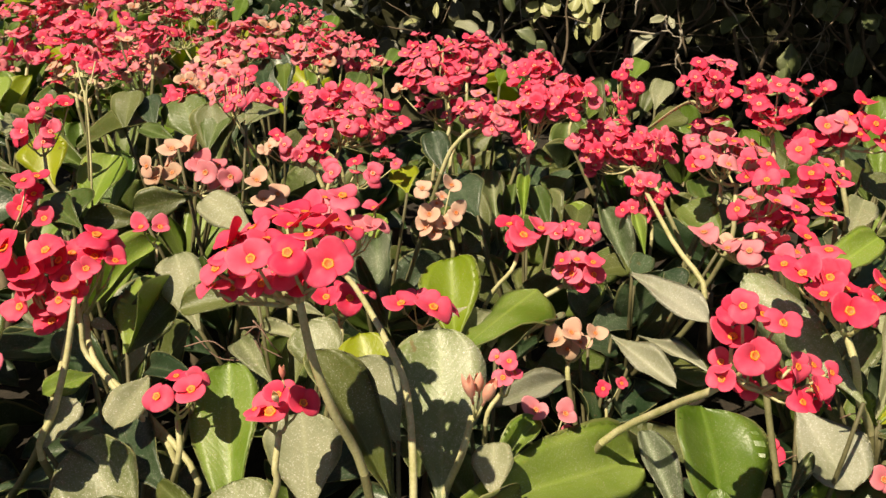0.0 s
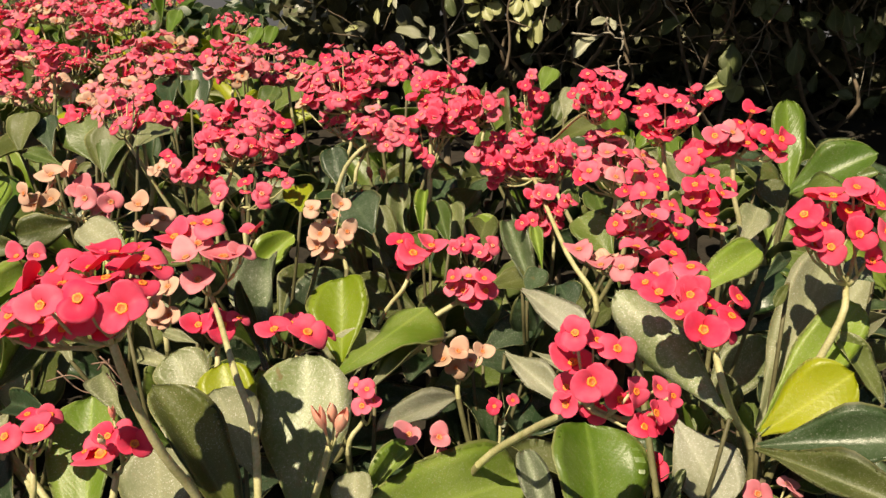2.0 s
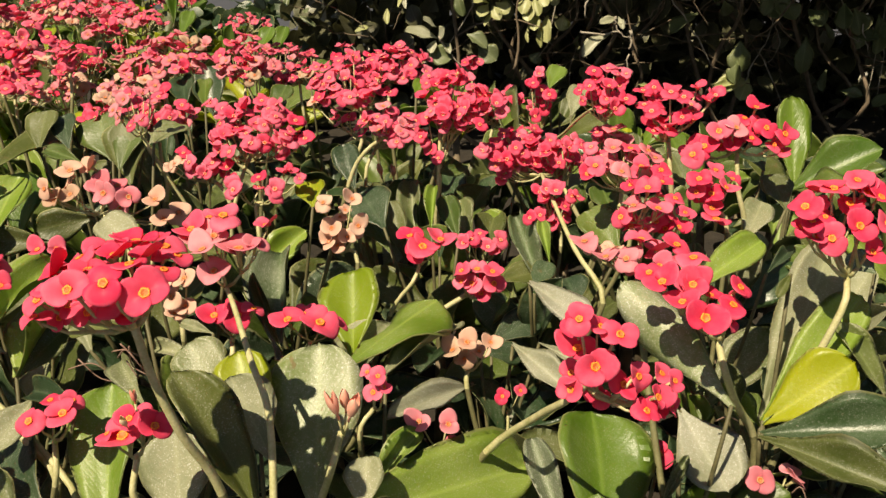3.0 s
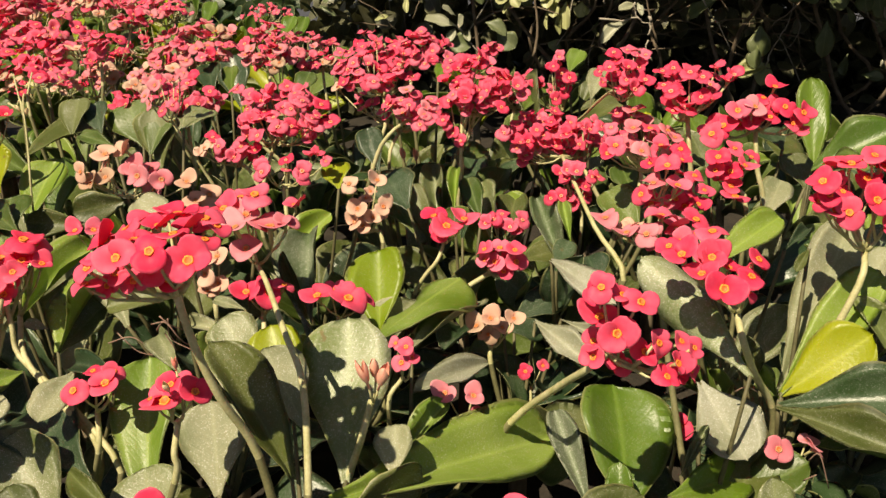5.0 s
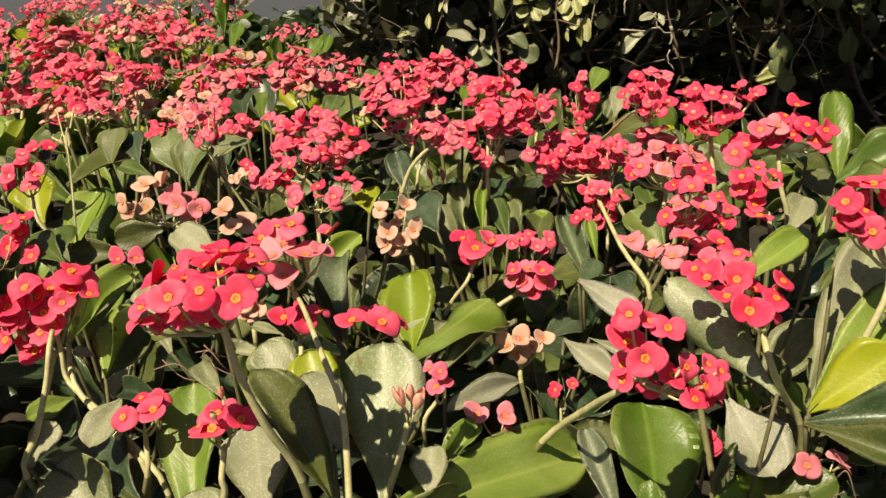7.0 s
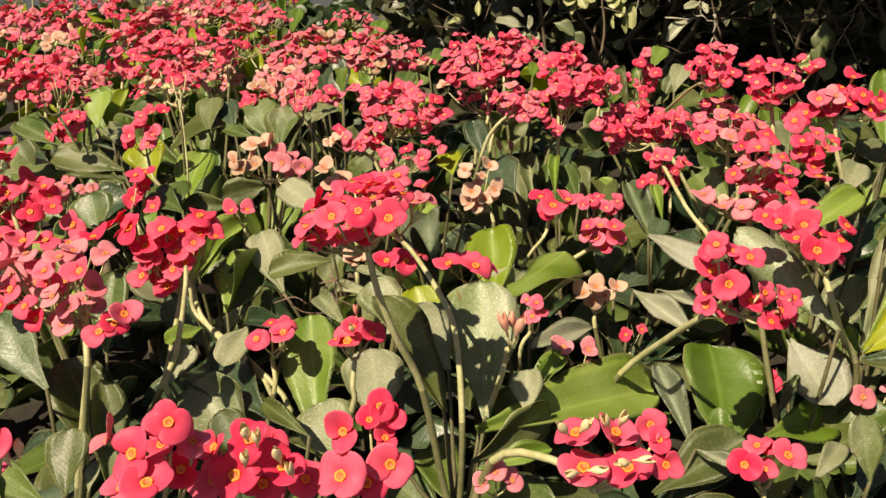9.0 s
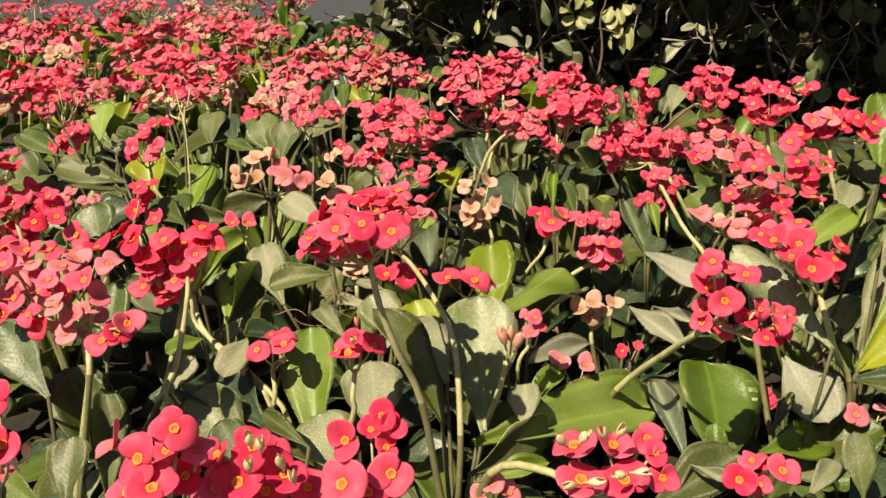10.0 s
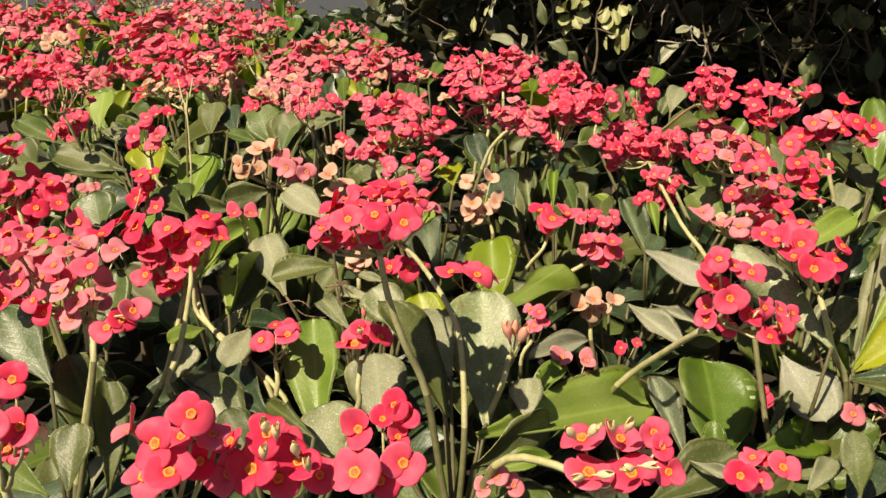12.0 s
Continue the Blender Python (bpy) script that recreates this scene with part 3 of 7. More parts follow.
cluster([(0.525, 0.724, 0.354), (0.511, 0.700, 0.327), (0.477, 0.700, 0.231)], [
    (-35, -24, 50, 35, 0.76, -0.1), (-9, -24, 62, 36, 0.76, 0.1), (-2, 6, 100, 32, 0.42, 0.1),
    (-30, -4, 95, 35, 0.38, 0), (-66, -24, 83, 34, 0.5, -0.3), (-39, 16, 89, 26, 0.25, -0.2),
    (-66, -24, 63, 23, 0.59, -0.4), (-34, -4, 66, 24, 0.5, 0), (-57, -24, 69, 29, 0.5, -0.1),
    (19, -4, 85, 34, 0.42, 0.2), (18, -24, 64, 33, 0.67, 0.3), (8, -24, 35, 31, 0.67, 0.2),
    (-6, 6, 76, 32, 0.42, 0), (8, 4, 88, 29, 0.33, 0.34)], "red", 0.004, 100)
cluster([(0.525, 0.724, 0.354), (0.511, 0.700, 0.327), (0.477, 0.700, 0.231)], [
    (-47, -17, 51, 32, 0.45, 0.12), (8, 12, 90, 27, 0.34, 0.068), (-35, 10, 76, 21, 0.55, -0.22),
    (-36, 14, 74, 23, 0.31, -0.099)], "red", 0.00288, 114)
cluster([(0.343, 0.717, 0.127), (0.334, 0.700, 0.086)], [
    (-3, -17, 40, 34, 0.63, 0.1), (-11, -7, 38, 25, 0.5, -0.4)], "red", 0.0025, 110)
cluster([(0.107, 0.672, 0.196), (0.079, 0.660, 0.167)], [
    (-20, -12, 43, 27, 0.55, -0.1), (9, -12, 39, 27, 0.59, 0.1), (11, -12, 14, 23, 0.71, 0)], "pink", 0.0026, 120)
cluster([(0.021, 0.580, 0.280), (0.012, 0.565, 0.252), (-0.004, 0.565, 0.204)], [
    (-2, -15, 28, 25, 0.084, -0.15, "bud_red"), (10, -15, 25, 24, 0.13, 0.25, "bud_red"), (5, -5, 27, 20, 0.084, 0, "bud_red")], "red", 0.0036, 130)
cluster([(0.048, 0.614, 0.283), (0.034, 0.600, 0.259)], [
    (5, -14, 39, 19, 0.5, 0.1), (0, -14, 23, 21, 0.71, -0.1), (-5, -4, 38, 16, 0.42, -0.2),
    (10, -14, 28, 16, 0.59, 0.3)], "rose", 0.0025, 140)
cluster([(0.145, 0.816, 0.212), (0.143, 0.800, 0.196)], [
    (-2, -16, 43, 31, 0.45, 0, "peach"), (25, -16, 42, 25, 0.5, 0.3, "peach"), (-19, -16, 34, 31, 0.3, -0.5, "tan"),
    (-5, -16, 22, 27, 0.71, -0.1, "tan"), (13, 4, 21, 27, 0.42, 0.2, "peach")], "peach", 0.0032, 150)
cluster([(0.192, 0.812, 0.158), (0.190, 0.800, 0.133)], [
    (-8, -12, 26, 20, 0.71, 0), (13, -12, 33, 18, 0.59, 0.2)], "red", 0.002, 160)
cluster([(0.093, 0.909, 0.313), (0.083, 0.890, 0.294), (0.053, 0.890, 0.249)], [
    (3, -20, 27, 44, 0.38, 0.05), (-13, 0, 34, 36, 0.17, -0.2), (25, -10, 32, 37, 0.17, 0.3),
    (-7, -19, 19, 31, 0.67, -0.2)], "red", 0.0028, 170)
cluster([(0.177, 0.997, 0.279), (0.168, 0.980, 0.265)], [
    (-4, 3, 39, 33, 0.21, 0), (-17, -17, 38, 33, 0.5, -0.2), (22, -17, 36, 35, 0.34, 0.3),
    (5, -17, 26, 33, 0.71, 0)], "rose", 0.0026, 180)
cluster([(0.150, 0.893, 0.275), (0.106, 0.880, 0.251), (0.053, 0.820, 0.227)], [
    (4, -13, 19, 29, 0.8, -0.1), (29, -13, 34, 29, 0.42, 0.2), (31, -13, 18, 31, 0.71, 0.2),
    (11, -3, 34, 32, 0.17, -0.1), (-9, -13, 36, 25, 0.34, -0.4), (15, -13, 6, 27, 0.76, 0.1),
    (-9, -13, 22, 23, 0.67, -0.5), (12, -2, 20, 27, 0.5, 0.057), (9, -6, 10, 24, 0.7, 0.042),
    (30, -4, 16, 24, 0.41, -0.09)], "rose", 0.0038, 190)
cluster([(-0.012, 0.944, 0.316), (0.014, 0.930, 0.305)], [
    (-13, -14, 69, 27, 0.67, -0.1), (23, -14, 73, 26, 0.59, 0.1), (-4, -14, 36, 30, 0.76, -0.1),
    (-9, -14, 19, 28, 0.76, -0.3), (29, -14, 38, 28, 0.71, 0.3), (15, -14, 24, 26, 0.71, 0.1),
    (5, 6, 44, 20, 0.42, 0), (2, -14, 13, 24, 0.67, 0), (4, -1, 22, 26, 0.6, -0.053),
    (12, 9, 52, 19, 0.43, 0.3), (23, -5, 25, 24, 0.6, 0.046)], "peach", 0.003, 200)
cluster([(-0.294, 0.921, 0.379), (-0.237, 0.900, 0.332)], [
    (-49, -21, 38, 26, 0.90, -0.5), (-24, -1, 55, 33, 0.43, -0.1), (-4, 9, 57, 33, 0.59, -0.3),
    (-39, -21, 25, 31, 0.55, -0.3, "tan"), (-20, -21, 31, 26, 0.72, 0, "tan"), (18, -21, 31, 33, 0.89, -0.1, "pink"),
    (47, -21, 26, 29, 0.89, 0.1, "pink"), (77, -21, 23, 29, 0.59, 0.2), (32, -11, 11, 29, 0.90, 0, "pink"),
    (97, -1, 0, 33, 0.72, 0.2), (84, -21, -1, 29, 0.55, 0), (25, 9, 33, 26, 0.47, 0, "pink"),
    (7, 0, 35, 33, 0.73, 0.078, "pink"), (8, -2, 38, 30, 0.57, -0.024, "pink")], "peach", 0.003, 210)
cluster([(-0.294, 0.921, 0.379), (-0.237, 0.900, 0.332)], [
    (-29, 2, 37, 31, 0.54, -0.48), (23, -5, 13, 25, 0.90, -0.3, "pink"), (-43, -13, 27, 24, 0.58, -0.18, "tan")], "peach", 0.00216, 224)
cluster([(-0.117, 0.982, 0.371), (-0.110, 0.950, 0.341), (-0.107, 0.950, 0.302)], [
    (-15, -32, 32, 39, 0.8, -0.2), (32, -32, 27, 38, 0.8, 0.2), (59, -2, 32, 24, 0.34, 0.3, "rose"),
    (47, 8, 39, 27, 0.25, 0.1), (7, -2, 35, 31, 0.34, 0)], "red", 0.003, 220)
cluster([(0.125, 1.112, 0.386), (0.122, 1.100, 0.329), (0.123, 1.100, 0.277)], [
    (-19, -12, 71, 37, 0.67, -0.2), (11, -12, 84, 34, 0.71, 0), (37, -12, 93, 34, 0.5, 0.1),
    (-28, -12, 43, 30, 0.59, -0.2), (8, -12, 78, 37, 0.76, 0), (-15, -12, 24, 30, 0.67, -0.2),
    (24, -3, 83, 28, 0.49, 0.017), (20, -6, 78, 31, 0.42, 0.13)], "red", 0.003, 230)
cluster([(0.283, 1.224, 0.410), (0.244, 1.200, 0.407), (0.218, 1.200, 0.390)], [
    (-6, -24, 91, 27, 0.5, 0), (-2, -24, 66, 32, 0.76, -0.2), (4, -24, 39, 32, 0.8, 0),
    (-14, -24, 76, 27, 0.67, -0.3), (9, -24, 57, 29, 0.67, 0.4), (0, -24, 48, 24, 0.59, 0),
    (-30, 16, 43, 33, 0.34, -0.1), (-59, 36, 41, 37, 0.25, 0), (-9, 9, 39, 31, 0.4, 0.1),
    (0, -11, 54, 29, 0.87, -0.019), (-8, -13, 81, 23, 0.77, -0.4)], "red", 0.003, 240)
cluster([(0.327, 0.990, 0.471), (0.328, 1.060, 0.470), (0.311, 1.160, 0.419), (0.292, 1.220, 0.367)], [
    (-14, -3, 60, 29, 0.34, -0.1), (8, 17, 60, 29, 0.25, 0), (17, -3, 55, 27, 0.25, 0.2),
    (1, -23, 44, 26, 0.63, 0.1), (-1, -23, 28, 26, 0.67, -0.1), (23, -23, 28, 34, 0.5, 0.2),
    (-23, -23, 44, 26, 0.71, -0.3), (14, -13, 20, 27, 0.59, 0.1), (-12, -13, 31, 24, 0.59, -0.2),
    (-18, -11, 34, 24, 0.75, -0.53), (-13, -13, 37, 22, 0.86, 0.17), (19, -4, 41, 30, 0.43, -0.041),
    (9, -17, 23, 25, 0.61, 0.059)], "red", 0.0022, 250)
cluster([(0.407, 0.970, 0.450), (0.403, 0.940, 0.416), (0.417, 0.940, 0.334)], [
    (-32, -30, 38, 37, 0.5, -0.15), (-7, -20, 59, 38, 0.34, 0), (-33, 10, 57, 34, 0.17, -0.2),
    (6, -30, 30, 33, 0.59, 0.15), (35, 10, 59, 27, 0.17, 0.1), (44, -30, 56, 31, 0.67, 0.2),
    (-15, -40, 18, 39, 0.042, 0.1), (26, 0, 40, 32, 0.34, 0.1), (-8, 20, 44, 30, 0.34, 0),
    (15, -10, 27, 31, 0.28, 0.24), (-20, 1, 34, 32, 0.3, 0.04), (-33, 0, 41, 35, 0.28, 0.022),
    (-22, -25, 25, 31, 0.076, 0.035)], "red", 0.0034, 260)
cluster([(0.487, 0.949, 0.437), (0.488, 0.930, 0.387), (0.500, 0.930, 0.334)], [
    (-31, -19, 27, 33, 0.67, -0.1, "rose"), (-10, -19, 31, 32, 0.63, 0.05, "pink"), (24, 11, 50, 31, 0.29, 0.1),
    (27, -19, 30, 30, 0.76, 0), (51, -19, 22, 33, 0.76, 0.3), (39, -19, 9, 27, 0.63, 0.2),
    (-48, -19, 9, 38, 0.42, -0.3), (-61, -19, -1, 36, 0.5, -0.4), (-11, -9, 11, 29, 0.59, 0),
    (49, -19, 2, 25, 0.59, 0.3), (10, -19, 18, 27, 0.59, 0.1), (15, 21, 35, 29, 0.25, 0),
    (-2, -6, 13, 24, 0.6, -0.098), (-52, -9, 4, 36, 0.49, -0.6)], "red", 0.0034, 270)
cluster([(0.487, 0.949, 0.437), (0.488, 0.930, 0.387), (0.500, 0.930, 0.334)], [
    (-24, -5, 7, 33, 0.63, -0.16), (25, 2, 33, 25, 0.72, 0.2), (12, 7, 20, 24, 0.62, -0.15)], "red", 0.002448, 284)
cluster([(0.355, 0.981, 0.386), (0.345, 0.950, 0.364), (0.325, 0.950, 0.326)], [
    (-17, -11, 75, 41, 0.042, -0.1), (-26, -31, 38, 36, 0.5, -0.1), (23, -31, 51, 40, 0.17, 0.2),
    (0, -1, 56, 33, 0.25, 0), (-34, 9, 67, 31, 0.17, -0.3, "rose"), (10, -11, 36, 31, 0.42, 0.1),
    (-45, -11, 53, 30, 0.34, -0.2, "rose"), (-25, 10, 68, 33, 0.21, -0.37, "rose"), (-33, -15, 42, 27, 0.32, -0.39, "rose"),
    (15, -7, 37, 33, 0.41, 0.22)], "pink", 0.003, 280)
cluster([(0.434, 0.875, 0.382), (0.451, 0.860, 0.358)], [
    (-22, -15, 42, 30, 0.5, -0.2), (-6, -15, 24, 30, 0.67, 0), (4, 5, 47, 26, 0.34, 0.1),
    (11, -15, 31, 25, 0.46, 0.3), (-24, -15, 26, 24, 0.59, -0.3), (25, 5, 36, 24, 0.34, 0.3),
    (-5, -35, 0, 37, 0.067, 0.1), (-15, -4, 23, 27, 0.59, -0.44), (-14, -2, 33, 27, 0.75, -0.075),
    (-5, -19, 8, 30, 0.49, 0.088)], "red", 0.003, 290)
cluster([(0.335, 0.809, 0.390), (0.330, 0.790, 0.364), (0.334, 0.790, 0.317)], [
    (-2, -19, 44, 29, 0.42, -0.1), (-29, -19, 12, 26, 0.8, -0.7), (32, -9, 29, 25, 0.42, 0.3),
    (-16, -19, 25, 29, 0.17, -0.2, "pink"), (22, 11, 42, 26, 0.25, 0.2), (8, -29, 24, 29, 0.25, 0.2, "rose"),
    (-15, 1, 42, 23, 0.34, -0.3), (6, 6, 41, 23, 0.29, 0.13), (-6, 4, 41, 21, 0.24, 0.0051),
    (17, 1, 30, 22, 0.061, 0.38, "rose")], "red", 0.0032, 300)
cluster([(0.280, 1.032, 0.327), (0.286, 1.020, 0.289)], [
    (-3, -12, 42, 37, 0.42, -0.1), (10, -12, 7, 33, 0.76, 0.1), (-24, -12, 8, 31, 0.63, -0.3),
    (19, -12, 34, 29, 0.42, 0.3), (-18, -12, 32, 29, 0.34, -0.2), (1, -12, 24, 29, 0.5, 0),
    (-9, -6, 37, 33, 0.39, -0.023), (-11, -7, 5, 30, 0.7, -0.28)], "red", 0.0026, 310)
cluster([(0.319, 0.753, 0.357), (0.315, 0.730, 0.321)], [
    (-59, -3, 33, 32, 0.1, -0.2, "pink"), (-1, -3, 34, 36, 0.067, 0), (-23, -33, 24, 30, 0.5, -0.2, "pink"),
    (-41, -23, 23, 29, 0.13, -0.2, "pink"), (15, -23, 11, 29, 0.5, 0.1), (39, -3, 12, 28, 0.29, 0.2),
    (19, 7, 19, 31, 0.084, 0.1), (-15, -23, 9, 27, 0.5, -0.1, "pink"), (-29, -3, 24, 24, 0.17, -0.2, "peach"),
    (-13, -5, 23, 31, 0.13, -0.095, "pink"), (-45, 6, 21, 25, 0.13, -0.036, "peach"), (-34, -5, 23, 24, 0.24, -0.24, "peach"),
    (16, -1, 11, 29, 0.29, 0.12)], "rose", 0.0034, 320)
cluster([(0.440, 0.639, 0.148), (0.414, 0.620, 0.135)], [
    (-27, -19, 40, 31, 0.67, -0.1), (8, -19, 39, 28, 0.25, 0.9), (11, 1, 36, 21, 0.25, 0.4)], "pink", 0.003, 330)
cluster([(0.010, 1.164, 0.460), (0.012, 1.130, 0.416), (-0.011, 1.130, 0.343)], [
    (-30, 23, 66, 35, 0, -0.24), (-8, 8, 75, 29, 0.11, -0.07, "rose"), (-48, 8, 59, 30, 0, -0.29),
    (-13, -12, 62, 31, 0, -0.4, "rose"), (3, 18, 52, 33, 0.18, -0.02), (32, 11, 55, 32, 0, 0.1),
    (-63, -6, 45, 36, 0.37, -0.56, "rose"), (-42, -11, 46, 35, 0.29, -0.44, "rose"), (-20, 6, 43, 33, 0.34, 0.12),
    (10, 3, 41, 37, 0.24, 0.43, "rose"), (31, -9, 45, 33, 0.29, -0.06), (-49, -16, 35, 32, 0.39, -0.54, "rose"),
    (-35, -32, 36, 35, 0.24, -0.21), (-3, -21, 37, 34, 0.28, 0.29)], "red", 0.003, 340)
cluster([(0.010, 1.164, 0.460), (0.012, 1.130, 0.416), (-0.011, 1.130, 0.343)], [
    (14, -5, 33, 35, 0.41, 0.19, "rose"), (44, -13, 25, 33, 0.42, 0.13, "rose"), (-56, -26, 21, 35, 0.51, -0.66),
    (-32, -22, 28, 29, 0.41, -0.13, "rose"), (-2, -28, 23, 32, 0.5, 0.03, "rose"), (15, -36, 25, 35, 0.35, -0.1, "rose"),
    (-17, -54, 24, 36, 0.71, -0.1, "rose"), (9, -46, 17, 28, 0.47, 0.37)], "red", 0.00216, 354)
cluster([(0.056, 1.051, 0.444), (0.023, 1.020, 0.426), (-0.001, 1.020, 0.380)], [
    (-8, 2, 37, 29, 0.092, -0.02, "pink"), (-16, -9, 25, 33, 0.076, 0.2), (3, 3, 29, 30, 0.24, 0.13),
    (25, -7, 25, 27, 0.084, 0.14), (-30, -14, 19, 29, 0.059, -0.26), (-5, -20, 20, 28, 0.5, 0.11),
    (20, -12, 13, 32, 0.34, 0.41, "pink"), (-14, -22, 10, 30, 0.45, -0.39, "pink"), (-2, -15, 5, 30, 0.25, 0.01),
    (23, -26, 3, 35, 0.43, 0.22)], "rose", 0.003, 350)
cluster([(0.047, 1.379, 0.473), (0.046, 1.350, 0.434), (0.050, 1.350, 0.365)], [
    (4, 7, 50, 35, 0, -0.12), (19, 2, 55, 36, 0, -0.11, "rose"), (-12, 0, 40, 36, 0, -0.29, "rose"),
    (9, -6, 46, 37, 0, 0.07), (40, -6, 44, 34, 0.059, 0.3), (58, 5, 37, 28, 0.3, 0.56, "rose"),
    (-28, -9, 33, 35, 0.47, -0.09, "rose"), (-7, -15, 38, 28, 0.45, -0.13), (23, -14, 35, 32, 0.16, -0.21, "rose"),
    (51, 1, 32, 32, 0.4, 0.38), (-9, -17, 23, 33, 0.47, -0.05, "rose"), (7, -26, 20, 31, 0.53, -0.37, "rose"),
    (38, -20, 25, 36, 0.43, 0.22), (64, -18, 14, 34, 0.43, 0.62)], "red", 0.003, 360)
cluster([(0.047, 1.379, 0.473), (0.046, 1.350, 0.434), (0.050, 1.350, 0.365)], [
    (-12, -23, 5, 37, 0.71, -0.67), (9, -30, 14, 36, 0.55, 0.04), (37, -31, 14, 30, 0.37, -0.03)], "red", 0.00216, 374)
cluster([(-0.002, 1.451, 0.501), (0.007, 1.420, 0.464)], [
    (-38, 16, 18, 29, 0, -0.2, "rose"), (-44, -22, 5, 32, 0.28, -0.31), (-30, -14, 1, 25, 0.44, -0.23),
    (-9, -16, 3, 28, 0.63, 0.28, "rose"), (15, -22, 7, 34, 0.26, 0.53)], "red", 0.003, 370)
cluster([(0.125, 1.116, 0.435), (0.120, 1.080, 0.360), (0.118, 1.080, 0.283)], [
    (15, 8, 69, 31, 0, -0.41), (28, 9, 80, 29, 0, 0.39), (8, 6, 64, 30, 0, -0.46),
    (25, 14, 64, 36, 0.29, -0.21, "rose"), (46, -1, 61, 30, 0.0084, -0.14, "rose"), (69, 1, 52, 34, 0, 0.51, "rose"),
    (-22, -3, 48, 34, 0.1, -0.28), (9, 2, 55, 32, 0.27, 0.02), (33, 0, 50, 35, 0.084, -0.02, "rose"),
    (64, -4, 48, 35, 0.29, 0.49), (-6, -8, 38, 35, 0.44, 0.1, "rose"), (7, -27, 45, 30, 0.47, 0.15),
    (37, -13, 43, 37, 0.25, -0.29), (56, -16, 43, 34, 0.067, 0.03)], "red", 0.003, 380)
cluster([(0.125, 1.116, 0.435), (0.120, 1.080, 0.360), (0.118, 1.080, 0.283)], [
    (78, -20, 40, 33, 0.24, 0.08), (-14, -30, 32, 29, 0.14, -0.64, "rose"), (6, -38, 38, 37, 0.57, 0.11),
    (33, -30, 36, 32, 0.51, -0.33), (62, -21, 28, 32, 0.22, -0.1), (3, -27, 19, 33, 0.39, -0.36, "rose"),
    (33, -30, 19, 36, 0.23, 0.19, "rose"), (54, -38, 14, 32, 0.72, 0.46)], "red", 0.00216, 394)
cluster([(0.136, 1.232, 0.476), (0.137, 1.200, 0.419)], [
    (-10, 16, 25, 30, 0, -0.26), (-24, -13, 22, 31, 0.45, 0.12, "rose"), (5, -12, 21, 37, 0.48, -0.1),
    (37, -13, 15, 32, 0.43, 0.03), (-13, -38, 13, 30, 0.5, -0.25)], "red", 0.003, 390)
cluster([(-0.132, 1.031, 0.417), (-0.147, 1.000, 0.366), (-0.154, 1.000, 0.294)], [
    (-1, 14, 65, 35, 0.067, -0.54, "rose"), (29, 18, 64, 32, 0.16, -0.23, "rose"), (-14, 6, 57, 35, 0.23, -0.15),
    (16, 9, 50, 36, 0, -0.03), (38, -9, 60, 36, 0, 0.11, "rose"), (66, 4, 50, 33, 0.26, 0.38),
    (-28, -10, 37, 34, 0.11, -0.28), (-11, 2, 44, 38, 0.0084, 0.03), (17, -7, 50, 32, 0.24, 0.25, "rose"),
    (37, -14, 51, 35, 0.025, 0.02), (61, -15, 39, 36, 0.067, 0.42), (-22, -12, 34, 39, 0.12, 0.06, "rose"),
    (5, -20, 39, 33, 0.3, 0.03, "rose"), (26, -20, 30, 38, 0.17, -0.13)], "red", 0.003, 400)
cluster([(-0.132, 1.031, 0.417), (-0.147, 1.000, 0.366), (-0.154, 1.000, 0.294)], [
    (50, -30, 34, 38, 0.15, 0.41, "rose"), (79, -14, 30, 36, 0.29, 0.36), (-15, -37, 19, 35, 0.33, -0.46),
    (14, -43, 31, 37, 0.56, -0.05), (31, -38, 30, 34, 0.73, 0.32), (50, -22, 22, 31, 0.7, 0.2, "rose")], "red", 0.00216, 414)
cluster([(-0.339, 1.395, 0.479), (-0.325, 1.360, 0.425)], [
    (-26, 11, 61, 33, 0.05, -0.54, "pink"), (5, 12, 61, 33, 0, 0.43, "pink"), (-39, 2, 51, 36, 0, 0.09),
    (-19, 20, 47, 42, 0.29, -0.38), (8, 20, 53, 43, 0, 0.27), (37, 3, 50, 40, 0, -0),
    (66, 3, 48, 32, 0.017, -0.06, "pink"), (-71, -3, 34, 38, 0, -0.17, "pink"), (-42, 2, 34, 38, 0.18, -0.52, "pink"),
    (-14, -13, 41, 34, 0.4, 0.02), (0, -3, 35, 41, 0.084, 0.15), (37, -10, 35, 40, 0, 0.26, "pink"),
    (65, -20, 37, 33, 0.16, 0.55), (-44, -33, 28, 40, 0.2, -0.19, "pink")], "rose", 0.003, 410)
cluster([(-0.339, 1.395, 0.479), (-0.325, 1.360, 0.425)], [
    (-30, -6, 29, 36, 0.21, -0.04, "pink"), (-7, -11, 33, 34, 0.39, -0.1, "peach"), (23, -30, 32, 40, 0.43, -0.19, "pink"),
    (54, -23, 23, 32, 0.38, 0.25, "pink"), (68, -17, 22, 40, 0.1, 0.53, "pink"), (-43, -48, 19, 38, 0.55, -0.68, "red"),
    (-22, -27, 12, 40, 0.29, -0.34, "red"), (2, -25, 13, 41, 0.63, 0.06, "pink"), (38, -55, 20, 33, 0.28, -0.1, "red"),
    (46, -40, 19, 36, 0.61, 0.49, "red")], "rose", 0.00216, 424)
